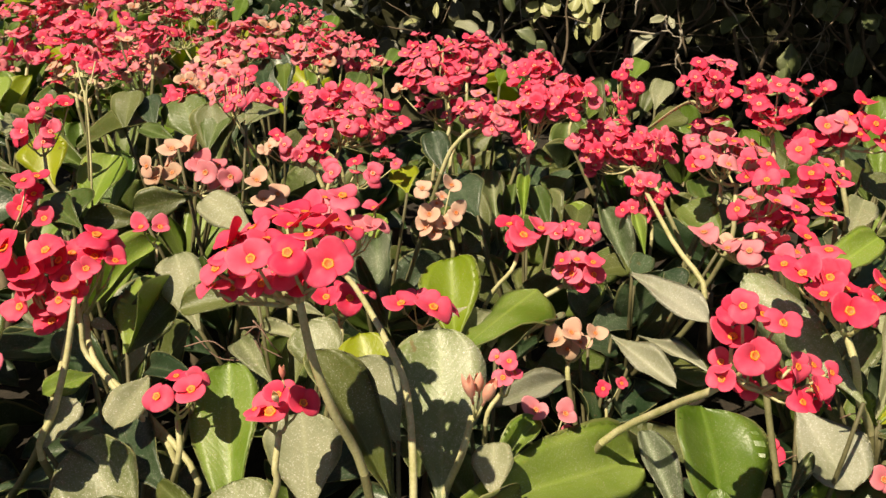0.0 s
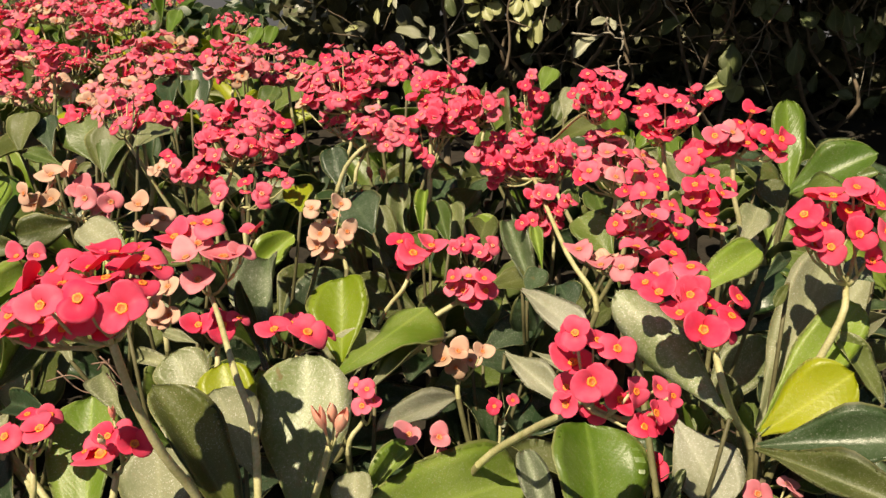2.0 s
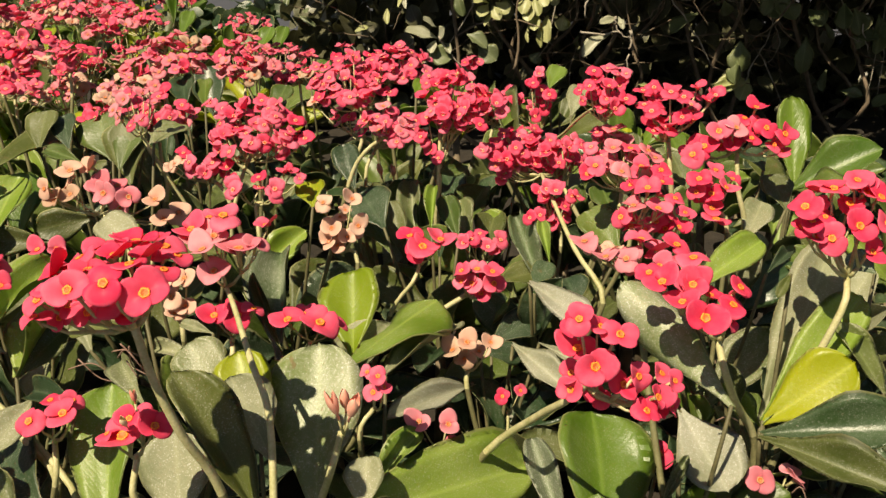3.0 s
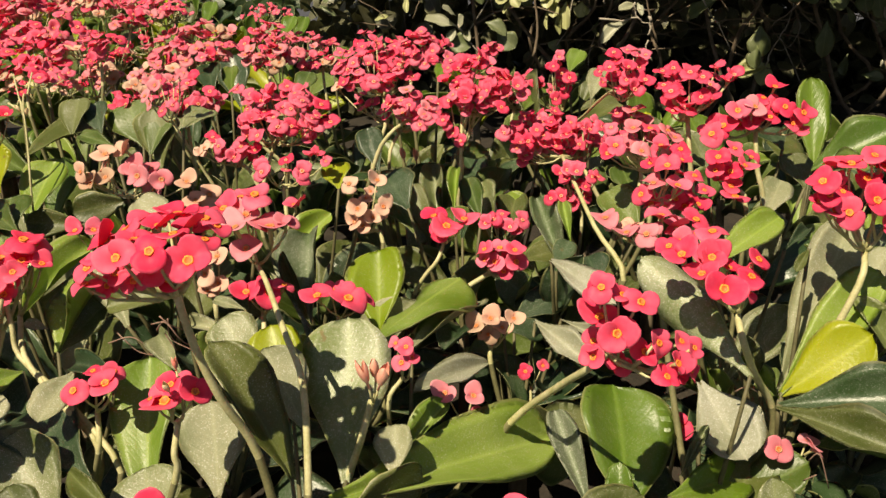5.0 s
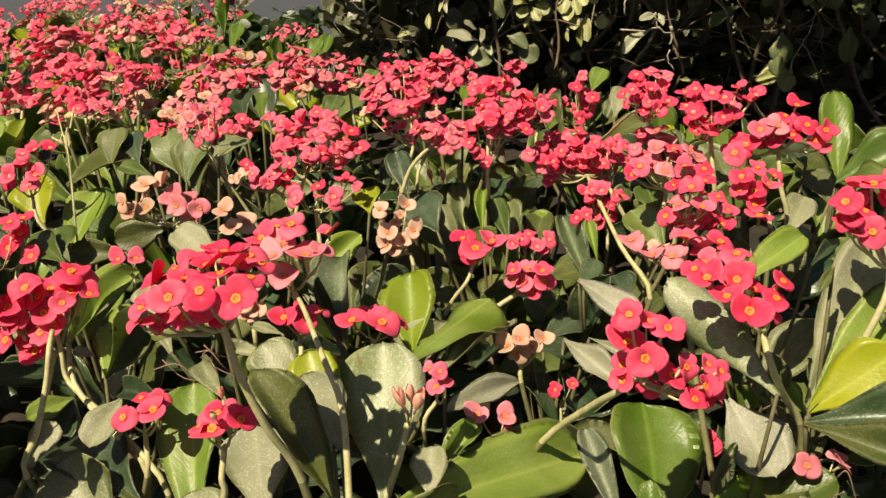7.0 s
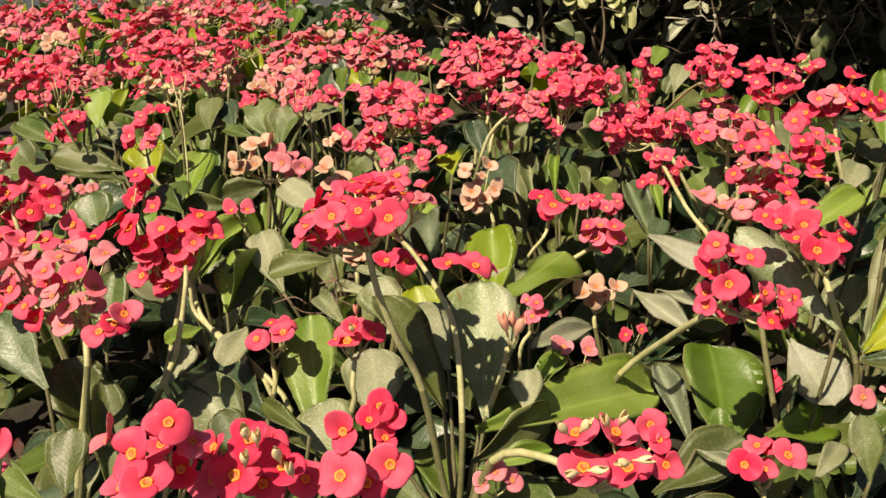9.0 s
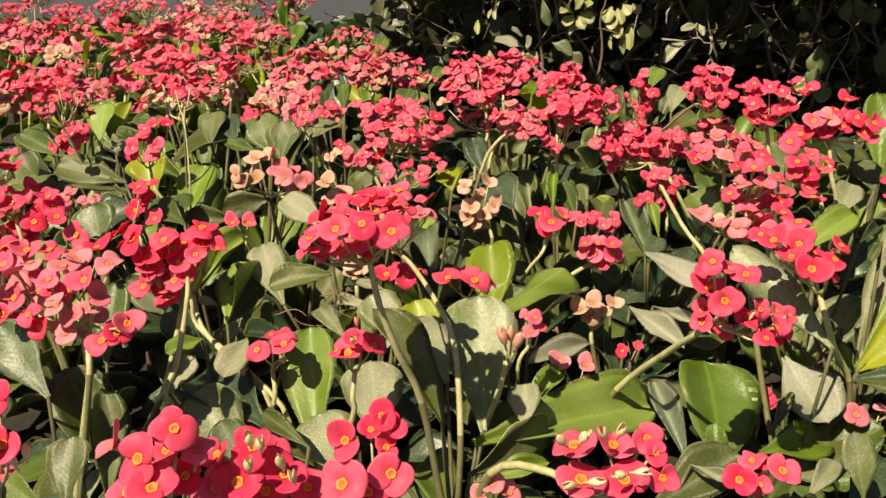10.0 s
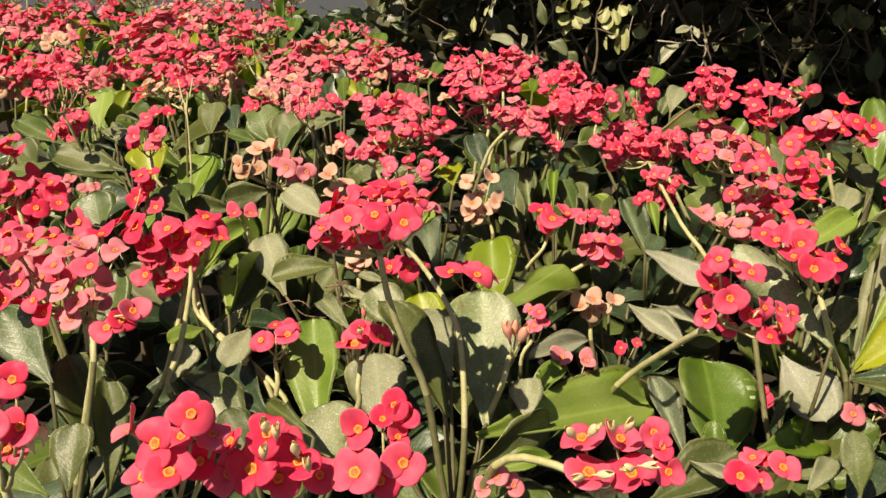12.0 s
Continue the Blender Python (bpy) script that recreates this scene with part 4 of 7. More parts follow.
cluster([(-0.319, 1.417, 0.524), (-0.313, 1.380, 0.480)], [
    (-4, 2, 22, 33, 0.067, -0.23, "rose"), (14, 6, 22, 32, 0, 0.26), (-20, -14, 10, 34, 0.24, -0.44),
    (-2, -13, 12, 34, 0.14, 0.06), (32, -25, 13, 41, 0.23, 0.15, "tan"), (60, -27, 9, 33, 0.13, -0.02)], "pink", 0.003, 420)
cluster([(-0.472, 1.331, 0.514), (-0.458, 1.300, 0.462)], [
    (-10, 12, 32, 36, 0, -0.1), (-18, 0, 20, 38, 0, -0.16), (13, -13, 29, 34, 0, 0.05, "rose"),
    (35, -7, 22, 36, 0, 0.56), (-24, -19, 8, 31, 0.17, 0.07, "peach"), (8, -23, 15, 39, 0.2, -0.27),
    (23, -20, 12, 36, 0.15, -0.2), (15, -25, 1, 34, 0.71, 0.33)], "red", 0.003, 430)
cluster([(-0.213, 1.480, 0.474), (-0.215, 1.450, 0.421)], [
    (-2, 8, 67, 40, 0.14, 0.14), (-14, 15, 53, 41, 0.13, 0.18), (10, 1, 54, 35, 0, -0.06),
    (38, 6, 42, 37, 0, 0.09, "pink"), (-46, 0, 32, 40, 0.4, -0.09), (-24, 7, 40, 39, 0.16, -0.33),
    (13, -13, 39, 39, 0.017, 0.28), (41, -6, 39, 31, 0.16, 0.31), (-32, -18, 25, 35, 0.5, -0.39, "pink"),
    (-5, -22, 26, 34, 0.059, 0.28), (23, -27, 25, 41, 0.55, 0.02, "pink"), (52, -13, 14, 39, 0.48, 0.36, "pink"),
    (-42, -23, 15, 38, 0.46, 0.04, "pink"), (-15, -29, 15, 35, 0.35, 0.07, "pink")], "red", 0.003, 440)
cluster([(-0.213, 1.480, 0.474), (-0.215, 1.450, 0.421)], [
    (7, -22, 16, 35, 0.49, 0.03), (26, -13, 9, 34, 0.24, 0.42), (-3, -28, 0, 31, 0.4, -0.29),
    (20, -36, 1, 35, 0.75, -0.11, "tan")], "red", 0.00216, 454)
cluster([(-0.127, 1.533, 0.451), (-0.118, 1.500, 0.392)], [
    (-7, 10, 29, 34, 0, 0.02), (-14, -13, 22, 34, 0, 0.11, "rose"), (10, 0, 21, 34, 0, 0.11),
    (43, -12, 14, 38, 0.084, 0.05), (-31, -20, 5, 41, 0.55, -0.6, "rose"), (-8, -31, 11, 31, 0.21, 0.14),
    (19, -16, 11, 38, 0.36, 0.08, "tan")], "red", 0.003, 450)
cluster([(-0.569, 1.287, 0.473), (-0.561, 1.250, 0.424)], [
    (-18, 24, 27, 41, 0.13, -0.46), (7, 12, 32, 34, 0, -0.12, "rose"), (-37, -1, 22, 34, 0, -0.4, "rose"),
    (-16, 6, 15, 40, 0.39, -0.43, "rose"), (23, -18, 27, 36, 0.017, 0.07, "rose"), (35, 4, 19, 37, 0.4, 0.43, "rose"),
    (60, -8, 13, 33, 0.076, 0.31, "rose"), (-27, -35, 15, 33, 0.26, -0.64, "tan"), (-7, -35, 7, 39, 0.39, -0.2, "peach"),
    (37, -47, 16, 38, 0.39, 0.32), (51, -33, 10, 34, 0.31, 0.33)], "red", 0.003, 460)
cluster([(-0.380, 1.233, 0.430), (-0.368, 1.200, 0.392)], [
    (-7, -3, 37, 31, 0, -0.44), (-20, -1, 25, 32, 0, 0.15), (21, -10, 22, 36, 0.19, 0.1),
    (-28, -14, 13, 35, 0.3, -0.2), (4, -20, 14, 31, 0.3, 0.35, "pink"), (3, -24, 7, 30, 0.64, 0.49, "red")], "rose", 0.003, 470)
cluster([(-0.375, 1.329, 0.464), (-0.387, 1.300, 0.412)], [
    (-7, 6, 30, 34, 0.1, -0.04, "pink"), (-22, -3, 18, 37, 0.067, -0.24), (0, -9, 16, 32, 0.23, -0.39),
    (25, 3, 20, 35, 0.18, 0.29), (43, -6, 12, 38, 0.45, 0.07, "pink"), (-20, -27, 4, 37, 0.48, -0.21, "tan"),
    (3, -25, 8, 35, 0.36, -0.38), (29, -34, 4, 30, 0.41, 0.13)], "peach", 0.003, 480)
cluster([(0.265, 1.072, 0.378), (0.286, 0.930, 0.319), (0.310, 0.860, 0.272)], [
    (-22, 79, 43, 38, 0, -0.16), (-2, 76, 50, 37, 0, 0.27), (-40, 73, 34, 37, 0, -0.36),
    (-21, 51, 41, 32, 0, 0.01, "rose"), (-3, 62, 37, 34, 0.22, -0.26), (29, 72, 26, 33, 0, 0.34),
    (46, 59, 28, 34, 0.3, 0.15), (-66, 46, 26, 40, 0.46, -0.44), (-52, 56, 18, 40, 0.37, -0.46),
    (-22, 66, 21, 34, 0, 0.27, "rose"), (-4, 50, 27, 39, 0.3, 0.06, "rose"), (27, 62, 17, 35, 0.092, -0.13),
    (48, 43, 21, 40, 0.16, 0.2, "rose"), (-51, 40, 8, 30, 0.57, -0.36)], "red", 0.0034, 490)
cluster([(0.265, 1.072, 0.378), (0.286, 0.930, 0.319), (0.310, 0.860, 0.272)], [
    (-25, 55, 10, 31, 0.22, -0.05), (-5, 21, 14, 34, 0.17, 0.34), (26, 23, 16, 33, 0.39, -0.18, "rose"),
    (53, 43, 8, 31, 0.31, -0.06, "rose"), (-51, 17, -1, 34, 0.39, -0.22), (-32, 22, 9, 35, 0.43, -0.14, "pink"),
    (-6, 13, 8, 32, 0.54, 0.4), (26, 34, -7, 38, 0.72, 0.21, "pink")], "red", 0.002448, 504)

# heads along the front edge
cluster([(0.083, 0.370, 0.255), (0.052, 0.400, 0.264), (0.001, 0.450, 0.230)], [
    (-17, -10, 62, 40, 0.34, -0.10), (16, 0, 55, 36, 0.32, 0.10), (45, 10, 54, 29, 0.70, 0.20),
    (50, 0, 47, 24, 0.70, 0.30), (-13, -29, 43, 44, 0.34, -0.10), (22, -20, 36, 41, 0.34, 0.05),
    (54, -10, 30, 28, 0.80, 0.30), (-27, -34, 77, 19, 0.40, -0.35, "bud"), (-15, -34, 79, 19, 0.40, 0.35, "bud"),
    (6, -20, 74, 19, 0.40, -0.30, "bud"), (16, -20, 75, 19, 0.40, 0.30, "bud"), (-20, -44, 48, 18, 0.80, -1.10, "bud"),
    (-9, -44, 50, 18, 0.80, 1.10, "bud"), (18, -39, 53, 18, 0.80, -1.10, "bud"), (26, -39, 55, 18, 0.80, 1.10, "bud")], "red", 0.0040, 590)
cluster([(-0.231, 0.270, 0.300), (-0.257, 0.320, 0.207)], [
    (16, -50, 97, 34, 0.75, -0.10), (33, -30, 106, 30, 0.70, 0.10), (27, -60, 84, 33, 0.40, 0.00),
    (-8, -30, 95, 27, 0.10, -0.60, "pink"), (42, -20, 86, 23, 0.30, 0.30, "rose"), (21, -20, 84, 27, 0.50, 0.00),
    (6, -50, 74, 32, 0.60, -0.30, "rose"), (31, -20, 65, 27, 0.70, 0.20)], "red", 0.0036, 560)
cluster([(-0.178, 0.300, 0.277), (-0.197, 0.340, 0.190)], [
    (-11, -19, 84, 28, 0.60, -0.20), (18, -29, 96, 31, 0.50, 0.00), (8, -39, 75, 38, 0.70, 0.00),
    (38, -29, 75, 35, 0.55, 0.20), (50, -19, 57, 29, 0.60, 0.30), (-11, -29, 65, 35, 0.70, -0.20),
    (24, 0, 75, 25, 0.40, 0.20), (23, -29, 61, 32, 0.70, 0.10), (22, -44, 107, 17, 0.30, -0.10, "bud"),
    (28, -44, 103, 17, 0.30, 0.10, "bud"), (20, -49, 91, 17, 0.30, 0.00, "bud"), (41, -44, 90, 17, 0.30, -0.10, "bud"),
    (48, -44, 79, 17, 0.30, 0.10, "bud")], "red", 0.0036, 570)
cluster([(-0.096, 0.320, 0.262), (-0.103, 0.360, 0.179)], [
    (-5, -30, 103, 29, 0.80, -0.10), (19, -10, 111, 24, 0.60, 0.10), (27, -10, 103, 22, 0.70, 0.30),
    (21, -10, 85, 22, 0.60, 0.30), (-6, -49, 81, 38, 0.70, -0.10), (26, -30, 76, 34, 0.75, 0.20),
    (10, -39, 68, 32, 0.70, 0.00), (9, 0, 94, 22, 0.50, 0.00)], "red", 0.0034, 580)
cluster([(-0.340, 0.260, 0.335), (-0.368, 0.300, 0.250)], [
    (45, -40, 105, 24, 0.75, 0.10), (50, -50, 79, 27, 0.75, 0.10), (37, -60, 85, 27, 0.75, -0.20),
    (20, -20, 80, 21, 0.40, 0.00, "pink"), (19, -40, 96, 25, 0.60, -0.20), (20, -20, 44, 26, 0.70, 0.00),
    (52, -45, 61, 13, 0.10, -0.10, "bud"), (60, -45, 67, 15, 0.10, 0.15, "bud")], "red", 0.0036, 550)
# heads on the other side
cluster([(-0.494, 0.976, 0.412), (-0.480, 0.950, 0.384), (-0.460, 0.950, 0.340)], [
    (-9, -26, 35, 39, 0.55, -0.1), (24, -26, 35, 36, 0.5, 0.2), (3, -6, 59, 32, 0.25, 0),
    (15, 4, 62, 32, 0.21, 0.1), (-4, -6, 48, 30, 0.42, -0.2)], "red", 0.0026, 500)
cluster([(-0.373, 0.720, 0.294), (-0.379, 0.690, 0.250), (-0.401, 0.680, 0.186)], [
    (-46, -10, 90, 41, 0.42, -0.3), (-7, -10, 88, 38, 0.59, 0), (31, 20, 94, 41, 0.067, 0.2),
    (7, -10, 59, 34, 0.67, 0.1), (-2, -10, 36, 34, 0.76, 0), (-12, -10, 14, 35, 0.71, -0.1),
    (-30, -10, 67, 38, 0.5, -0.2), (-41, -10, 29, 36, 0.71, -0.35), (29, -10, 69, 28, 0.59, 0.3),
    (-67, 10, 95, 36, 0.17, -0.4), (-26, -10, 49, 31, 0.67, -0.2), (4, 20, 74, 35, 0.34, 0.1),
    (15, -10, 45, 29, 0.67, 0.3), (41, 20, 78, 35, 0.17, 0.4)], "red", 0.0038, 510)
cluster([(-0.373, 0.720, 0.294), (-0.379, 0.690, 0.250), (-0.401, 0.680, 0.186)], [
    (20, 2, 62, 28, 0.8, 0.14), (-22, 0, 26, 31, 0.93, -0.23), (-56, 4, 86, 38, 0.23, -0.47),
    (-18, 1, 29, 34, 0.72, 0.069), (-1, 0, 74, 36, 0.62, -0.24), (-28, -2, 55, 35, 0.7, -0.15)], "red", 0.002736, 524)
cluster([(-0.477, 0.872, 0.347), (-0.472, 0.860, 0.317)], [
    (-14, -152, 40, 37, 0.71, -0.2), (11, -12, 64, 29, 0.21, -0.1), (17, 8, 63, 28, 0.21, 0.2),
    (2, -12, 31, 30, 0.71, -0.1), (27, -12, 19, 30, 0.71, 0.2), (15, -2, 45, 28, 0.5, 0),
    (9, 10, 43, 23, 0.32, 0.34), (8, -2, 33, 26, 0.5, -0.25)], "red", 0.0028, 520)
cluster([(-0.408, 0.543, 0.339), (-0.397, 0.520, 0.306), (-0.414, 0.520, 0.242), (-0.436, 0.520, 0.160)], [
    (-10, -23, 39, 29, 0.59, -0.1), (3, -23, 27, 25, 0.5, 0.1), (22, -23, 64, 32, 0.71, 0, "red"),
    (-31, -23, 15, 28, 0.71, -0.3, "red"), (29, -23, 0, 34, 0.63, 0.2, "red"), (58, -23, 18, 33, 0.46, 0.4, "rose"),
    (-63, 7, 64, 32, 0.13, -0.3), (-24, -3, 58, 30, 0.25, -0.1, "rose"), (-91, 7, 35, 34, 0.67, -0.5, "red"),
    (34, -23, 46, 27, 0.5, 0.3), (-6, -23, 9, 28, 0.71, 0), (-63, -3, 39, 32, 0.67, -0.3, "rose"),
    (-50, 17, 70, 32, 0.13, -0.1), (18, -13, 30, 23, 0.49, -0.081)], "pink", 0.0038, 530)
cluster([(-0.408, 0.543, 0.339), (-0.397, 0.520, 0.306), (-0.414, 0.520, 0.242), (-0.436, 0.520, 0.160)], [
    (-16, -6, 40, 25, 0.36, -0.14, "rose"), (-17, -11, 4, 25, 0.68, 0.11), (40, -11, 3, 30, 0.44, 0.47, "red"),
    (-38, 16, 56, 29, 0.32, 0.14, "rose")], "pink", 0.002736, 544)
cluster([(-0.417, 0.559, 0.326), (-0.387, 0.500, 0.312)], [
    (-71, 1, 81, 32, 0.5, -0.4, "rose"), (3, -19, 85, 31, 0.25, 0, "pink"), (-78, -19, 76, 31, 0.34, -0.4, "pink"),
    (-31, -39, 42, 27, 0.67, -0.3, "red"), (8, 1, 84, 29, 0.17, 0.1, "pink"), (40, 1, 80, 29, 0.25, 0.3, "pink"),
    (-16, -15, 56, 24, 0.39, -0.011, "red"), (5, 3, 80, 24, 0.15, -0.074, "pink")], "red", 0.003, 540)
cluster([(0.261, 0.482, 0.171), (0.260, 0.460, 0.162)], [
    (-28, -22, 43, 33, 0.71, -0.1), (11, -22, 53, 35, 0.5, 0.2), (-11, -2, 51, 28, 0.21, -0.1),
    (6, -2, 49, 27, 0.25, 0.1), (-5, -12, 31, 25, 0.67, 0.1)], "red", 0.003, 600)
cluster([(0.001, 0.462, 0.184), (0.001, 0.450, 0.168)], [
    (2, -12, 35, 24, 0.63, -0.1), (18, -12, 25, 24, 0.59, 0.3), (-11, -12, 21, 21, 0.59, -0.2)], "pink", 0.003, 610)
cluster([(-0.578, 0.759, 0.337), (-0.567, 0.740, 0.306)], [
    (42, -19, 76, 32, 0.71, 0.2), (1, -19, 35, 36, 0.71, 0), (7, -19, 60, 33, 0.71, -0.1),
    (-20, 1, 91, 37, 0.34, -0.2), (20, 11, 95, 30, 0.21, 0.1), (-27, -19, 44, 35, 0.67, -0.3),
    (-5, -19, 76, 32, 0.5, -0.2), (-34, -19, 73, 33, 0.5, -0.3), (17, -9, 48, 31, 0.67, 0.1),
    (10, -6, 49, 27, 0.57, -0.3), (33, 5, 82, 30, 0.64, 0.24), (-27, 0, 76, 35, 0.34, -0.34),
    (-22, -8, 72, 30, 0.38, -0.19)], "red", 0.0032, 620)
cluster([(-0.621, 0.967, 0.337), (-0.610, 0.950, 0.315)], [
    (2, -17, 26, 28, 0.67, -0.1), (31, -17, 34, 28, 0.59, 0.2), (9, -7, 45, 28, 0.25, 0),
    (-10, -7, 37, 25, 0.42, -0.3)], "pink", 0.0024, 630)
cluster([(-0.682, 1.115, 0.397), (-0.633, 1.100, 0.357)], [
    (15, -15, 47, 40, 0.63, 0), (-1, -15, 23, 36, 0.76, -0.2), (33, -15, 55, 36, 0.42, 0.2),
    (-6, -15, 36, 35, 0.67, -0.3), (27, -15, 36, 36, 0.67, 0.2), (3, 5, 61, 31, 0.34, 0),
    (-1, 4, 41, 28, 0.41, 0.098), (15, 5, 56, 33, 0.35, 0.23)], "red", 0.0028, 640)
cluster([(-0.331, 0.862, 0.336), (-0.326, 0.850, 0.319)], [
    (-8, -12, 24, 27, 0.42, -0.2), (14, -12, 24, 27, 0.5, 0.2)], "rose", 0.002, 650)
cluster([(-0.595, 0.767, 0.447), (-0.588, 0.740, 0.425)], [
    (6, -27, 27, 41, 0.25, -0.1), (17, -7, 16, 35, 0.25, 0.1), (-10, -27, 0, 34, 0.5, 0),
    (2, 13, 27, 31, 0.17, 0)], "red", 0.0028, 660)

# heads further back
dome(-0.239, 1.600, 0.482, 0.105, 11, 27, "red", 67, "rose", 0.3, deep=0.130, tall=18)
dome(-0.161, 1.900, 0.444, 0.123, 10, 27, "red", 68, "rose", 0.3, deep=0.130, tall=18)
dome(-0.491, 1.350, 0.480, 0.092, 10, 27, "pink", 69, "peach", 0.5, deep=0.130, tall=18)
dome(-0.357, 1.250, 0.484, 0.077, 9, 27, "pink", 70, "peach", 0.25, deep=0.130, tall=18)
dome(-0.579, 1.900, 0.495, 0.136, 9, 27, "red", 71, "rose", 0.3, deep=0.130, tall=18)
dome(-0.273, 1.050, 0.492, 0.059, 6, 27, "rose", 72, "pink", 0.4, deep=0.130, tall=18)
dome(-0.790, 1.450, 0.439, 0.099, 7, 27, "peach", 73, "pink", 0.5, deep=0.130, tall=18)
dome(-0.628, 1.000, 0.518, 0.072, 9, 27, "red", 74, "rose", 0.3, deep=0.130, tall=18)
cluster([(-0.634, 1.438, 0.512), (-0.615, 1.400, 0.450)], [
    (-15, 8, 75, 42, 0, -0.14, "pink"), (4, 39, 87, 39, 0, -0.15), (-41, 14, 68, 45, 0, -0.57),
    (-23, 26, 67, 40, 0, -0.1), (-3, 30, 73, 43, 0.29, 0.01), (47, 9, 73, 38, 0.13, -0.11),
    (70, 15, 59, 46, 0.21, 0.03, "pink"), (-81, -2, 46, 37, 0.29, -0.23, "pink"), (-51, 7, 55, 42, 0.13, -0.23),
    (-16, 9, 55, 44, 0.18, 0.05, "pink"), (14, -8, 63, 42, 0.034, 0.36, "pink"), (50, -3, 62, 35, 0.33, 0.42, "pink"),
    (78, -15, 55, 45, 0, 0.47), (-64, -22, 39, 39, 0.38, -0.19)], "rose", 0.003, 750)
cluster([(-0.634, 1.438, 0.512), (-0.615, 1.400, 0.450)], [
    (-38, -5, 45, 39, 0.13, -0.35), (8, -25, 40, 44, 0.084, -0.05), (40, -39, 44, 37, 0.092, 0.31),
    (60, -19, 35, 35, 0.52, 0.45), (100, -16, 36, 40, 0.34, 0.3), (-77, -24, 18, 39, 0.24, -0.63, "pink"),
    (-36, -29, 30, 45, 0.16, -0.52, "pink"), (-6, -28, 26, 44, 0.21, -0.08), (22, -20, 27, 47, 0.55, 0.3),
    (44, -14, 29, 45, 0.57, 0.1, "pink"), (78, -40, 25, 38, 0.21, 0.5, "pink"), (-27, -38, 14, 37, 0.66, 0.09),
    (-16, -30, 20, 46, 0.54, -0.15), (25, -59, 22, 40, 0.36, -0.1)], "rose", 0.00216, 764)
cluster([(-0.634, 1.438, 0.512), (-0.615, 1.400, 0.450)], [
    (58, -43, 18, 46, 0.66, -0.01), (70, -41, 2, 40, 0.39, 0.35)], "rose", 0.0015, 778)
cluster([(-0.854, 1.327, 0.489), (-0.846, 1.300, 0.429)], [
    (-24, 20, 46, 40, 0, -0.06), (4, 20, 43, 34, 0, -0.02), (-40, -5, 32, 39, 0.28, -0.22),
    (-24, 0, 34, 44, 0.2, -0.44, "rose"), (7, 2, 29, 42, 0.34, -0.07), (50, -8, 33, 43, 0.29, 0.32, "rose"),
    (72, 8, 27, 45, 0.33, 0.69), (-61, -19, 17, 43, 0.37, -0.62), (-27, -27, 21, 35, 0.54, -0.33, "rose"),
    (-3, -29, 14, 44, 0.4, -0.16), (34, -34, 20, 33, 0.55, -0.11), (41, -12, 17, 39, 0.53, 0.08),
    (67, -21, 12, 42, 0.39, 0.5), (21, -46, 7, 40, 0.46, -0.3, "rose")], "red", 0.003, 760)
cluster([(-0.854, 1.327, 0.489), (-0.846, 1.300, 0.429)], [
    (46, -34, 5, 43, 0.69, 0.07)], "red", 0.00216, 774)
cluster([(-0.776, 1.254, 0.468), (-0.767, 1.220, 0.412)], [
    (1, 1, 38, 32, 0, 0.17), (-3, -11, 31, 39, 0, -0.38), (30, -6, 31, 37, 0.14, 0.2),
    (-11, -18, 17, 34, 0.23, -0.2, "pink"), (19, -14, 20, 36, 0.49, 0.06), (13, -27, 2, 39, 0.65, -0.14, "rose")], "red", 0.003, 770)
cluster([(-0.738, 1.312, 0.469), (-0.722, 1.280, 0.411)], [
    (-5, 0, 53, 33, 0, 0.16), (-12, -12, 42, 39, 0, -0.46, "rose"), (20, -2, 37, 37, 0, 0.25, "rose"),
    (37, 0, 31, 40, 0.13, 0.13, "rose"), (-22, -16, 20, 41, 0.2, -0.34, "rose"), (2, -7, 28, 39, 0.24, -0, "rose"),
    (38, -15, 26, 40, 0.49, 0.39), (1, -28, 10, 38, 0.54, 0.01, "rose"), (23, -19, 16, 31, 0.21, 0.06),
    (41, -20, 8, 34, 0.51, 0.14, "rose")], "pink", 0.003, 780)
cluster([(-0.656, 1.311, 0.489), (-0.659, 1.280, 0.431)], [
    (1, -2, 42, 39, 0, -0.1, "rose"), (3, -4, 34, 38, 0.38, -0.26, "rose"), (27, 0, 27, 44, 0.042, 0.22),
    (-17, -14, 13, 42, 0.18, -0.46, "rose"), (3, -12, 15, 44, 0.55, -0.18, "rose"), (34, -22, 15, 33, 0.27, 0.04),
    (28, -29, 7, 36, 0.71, 0.33)], "red", 0.003, 790)
cluster([(-0.555, 1.330, 0.491), (-0.550, 1.300, 0.432)], [
    (-7, 4, 51, 36, 0.15, -0.08), (-20, -1, 40, 32, 0, -0.06), (16, 3, 44, 32, 0, -0.02),
    (42, -3, 34, 35, 0.059, 0.15), (-38, -4, 27, 33, 0.067, -0.41), (8, -18, 34, 32, 0.11, -0.43),
    (28, -17, 33, 36, 0.34, -0.16), (-15, -24, 10, 36, 0.68, -0.41), (22, -22, 19, 36, 0.55, 0.42),
    (36, -20, 9, 35, 0.35, 0.2), (7, -34, 3, 42, 0.78, -0.34, "pink")], "red", 0.003, 800)
cluster([(-0.928, 1.335, 0.462), (-0.934, 1.300, 0.403)], [
    (-11, 14, 33, 35, 0.1, -0.48), (-15, -14, 16, 37, 0.034, -0.45), (12, -12, 24, 35, 0.042, -0.33, "peach"),
    (25, -2, 17, 41, 0.4, 0.21, "peach"), (54, -10, 16, 38, 0.24, 0.14), (-7, -26, 10, 31, 0.72, -0.34, "peach"),
    (6, -24, 3, 35, 0.32, 0.16), (31, -20, 3, 40, 0.6, 0.07, "tan")], "rose", 0.003, 810)
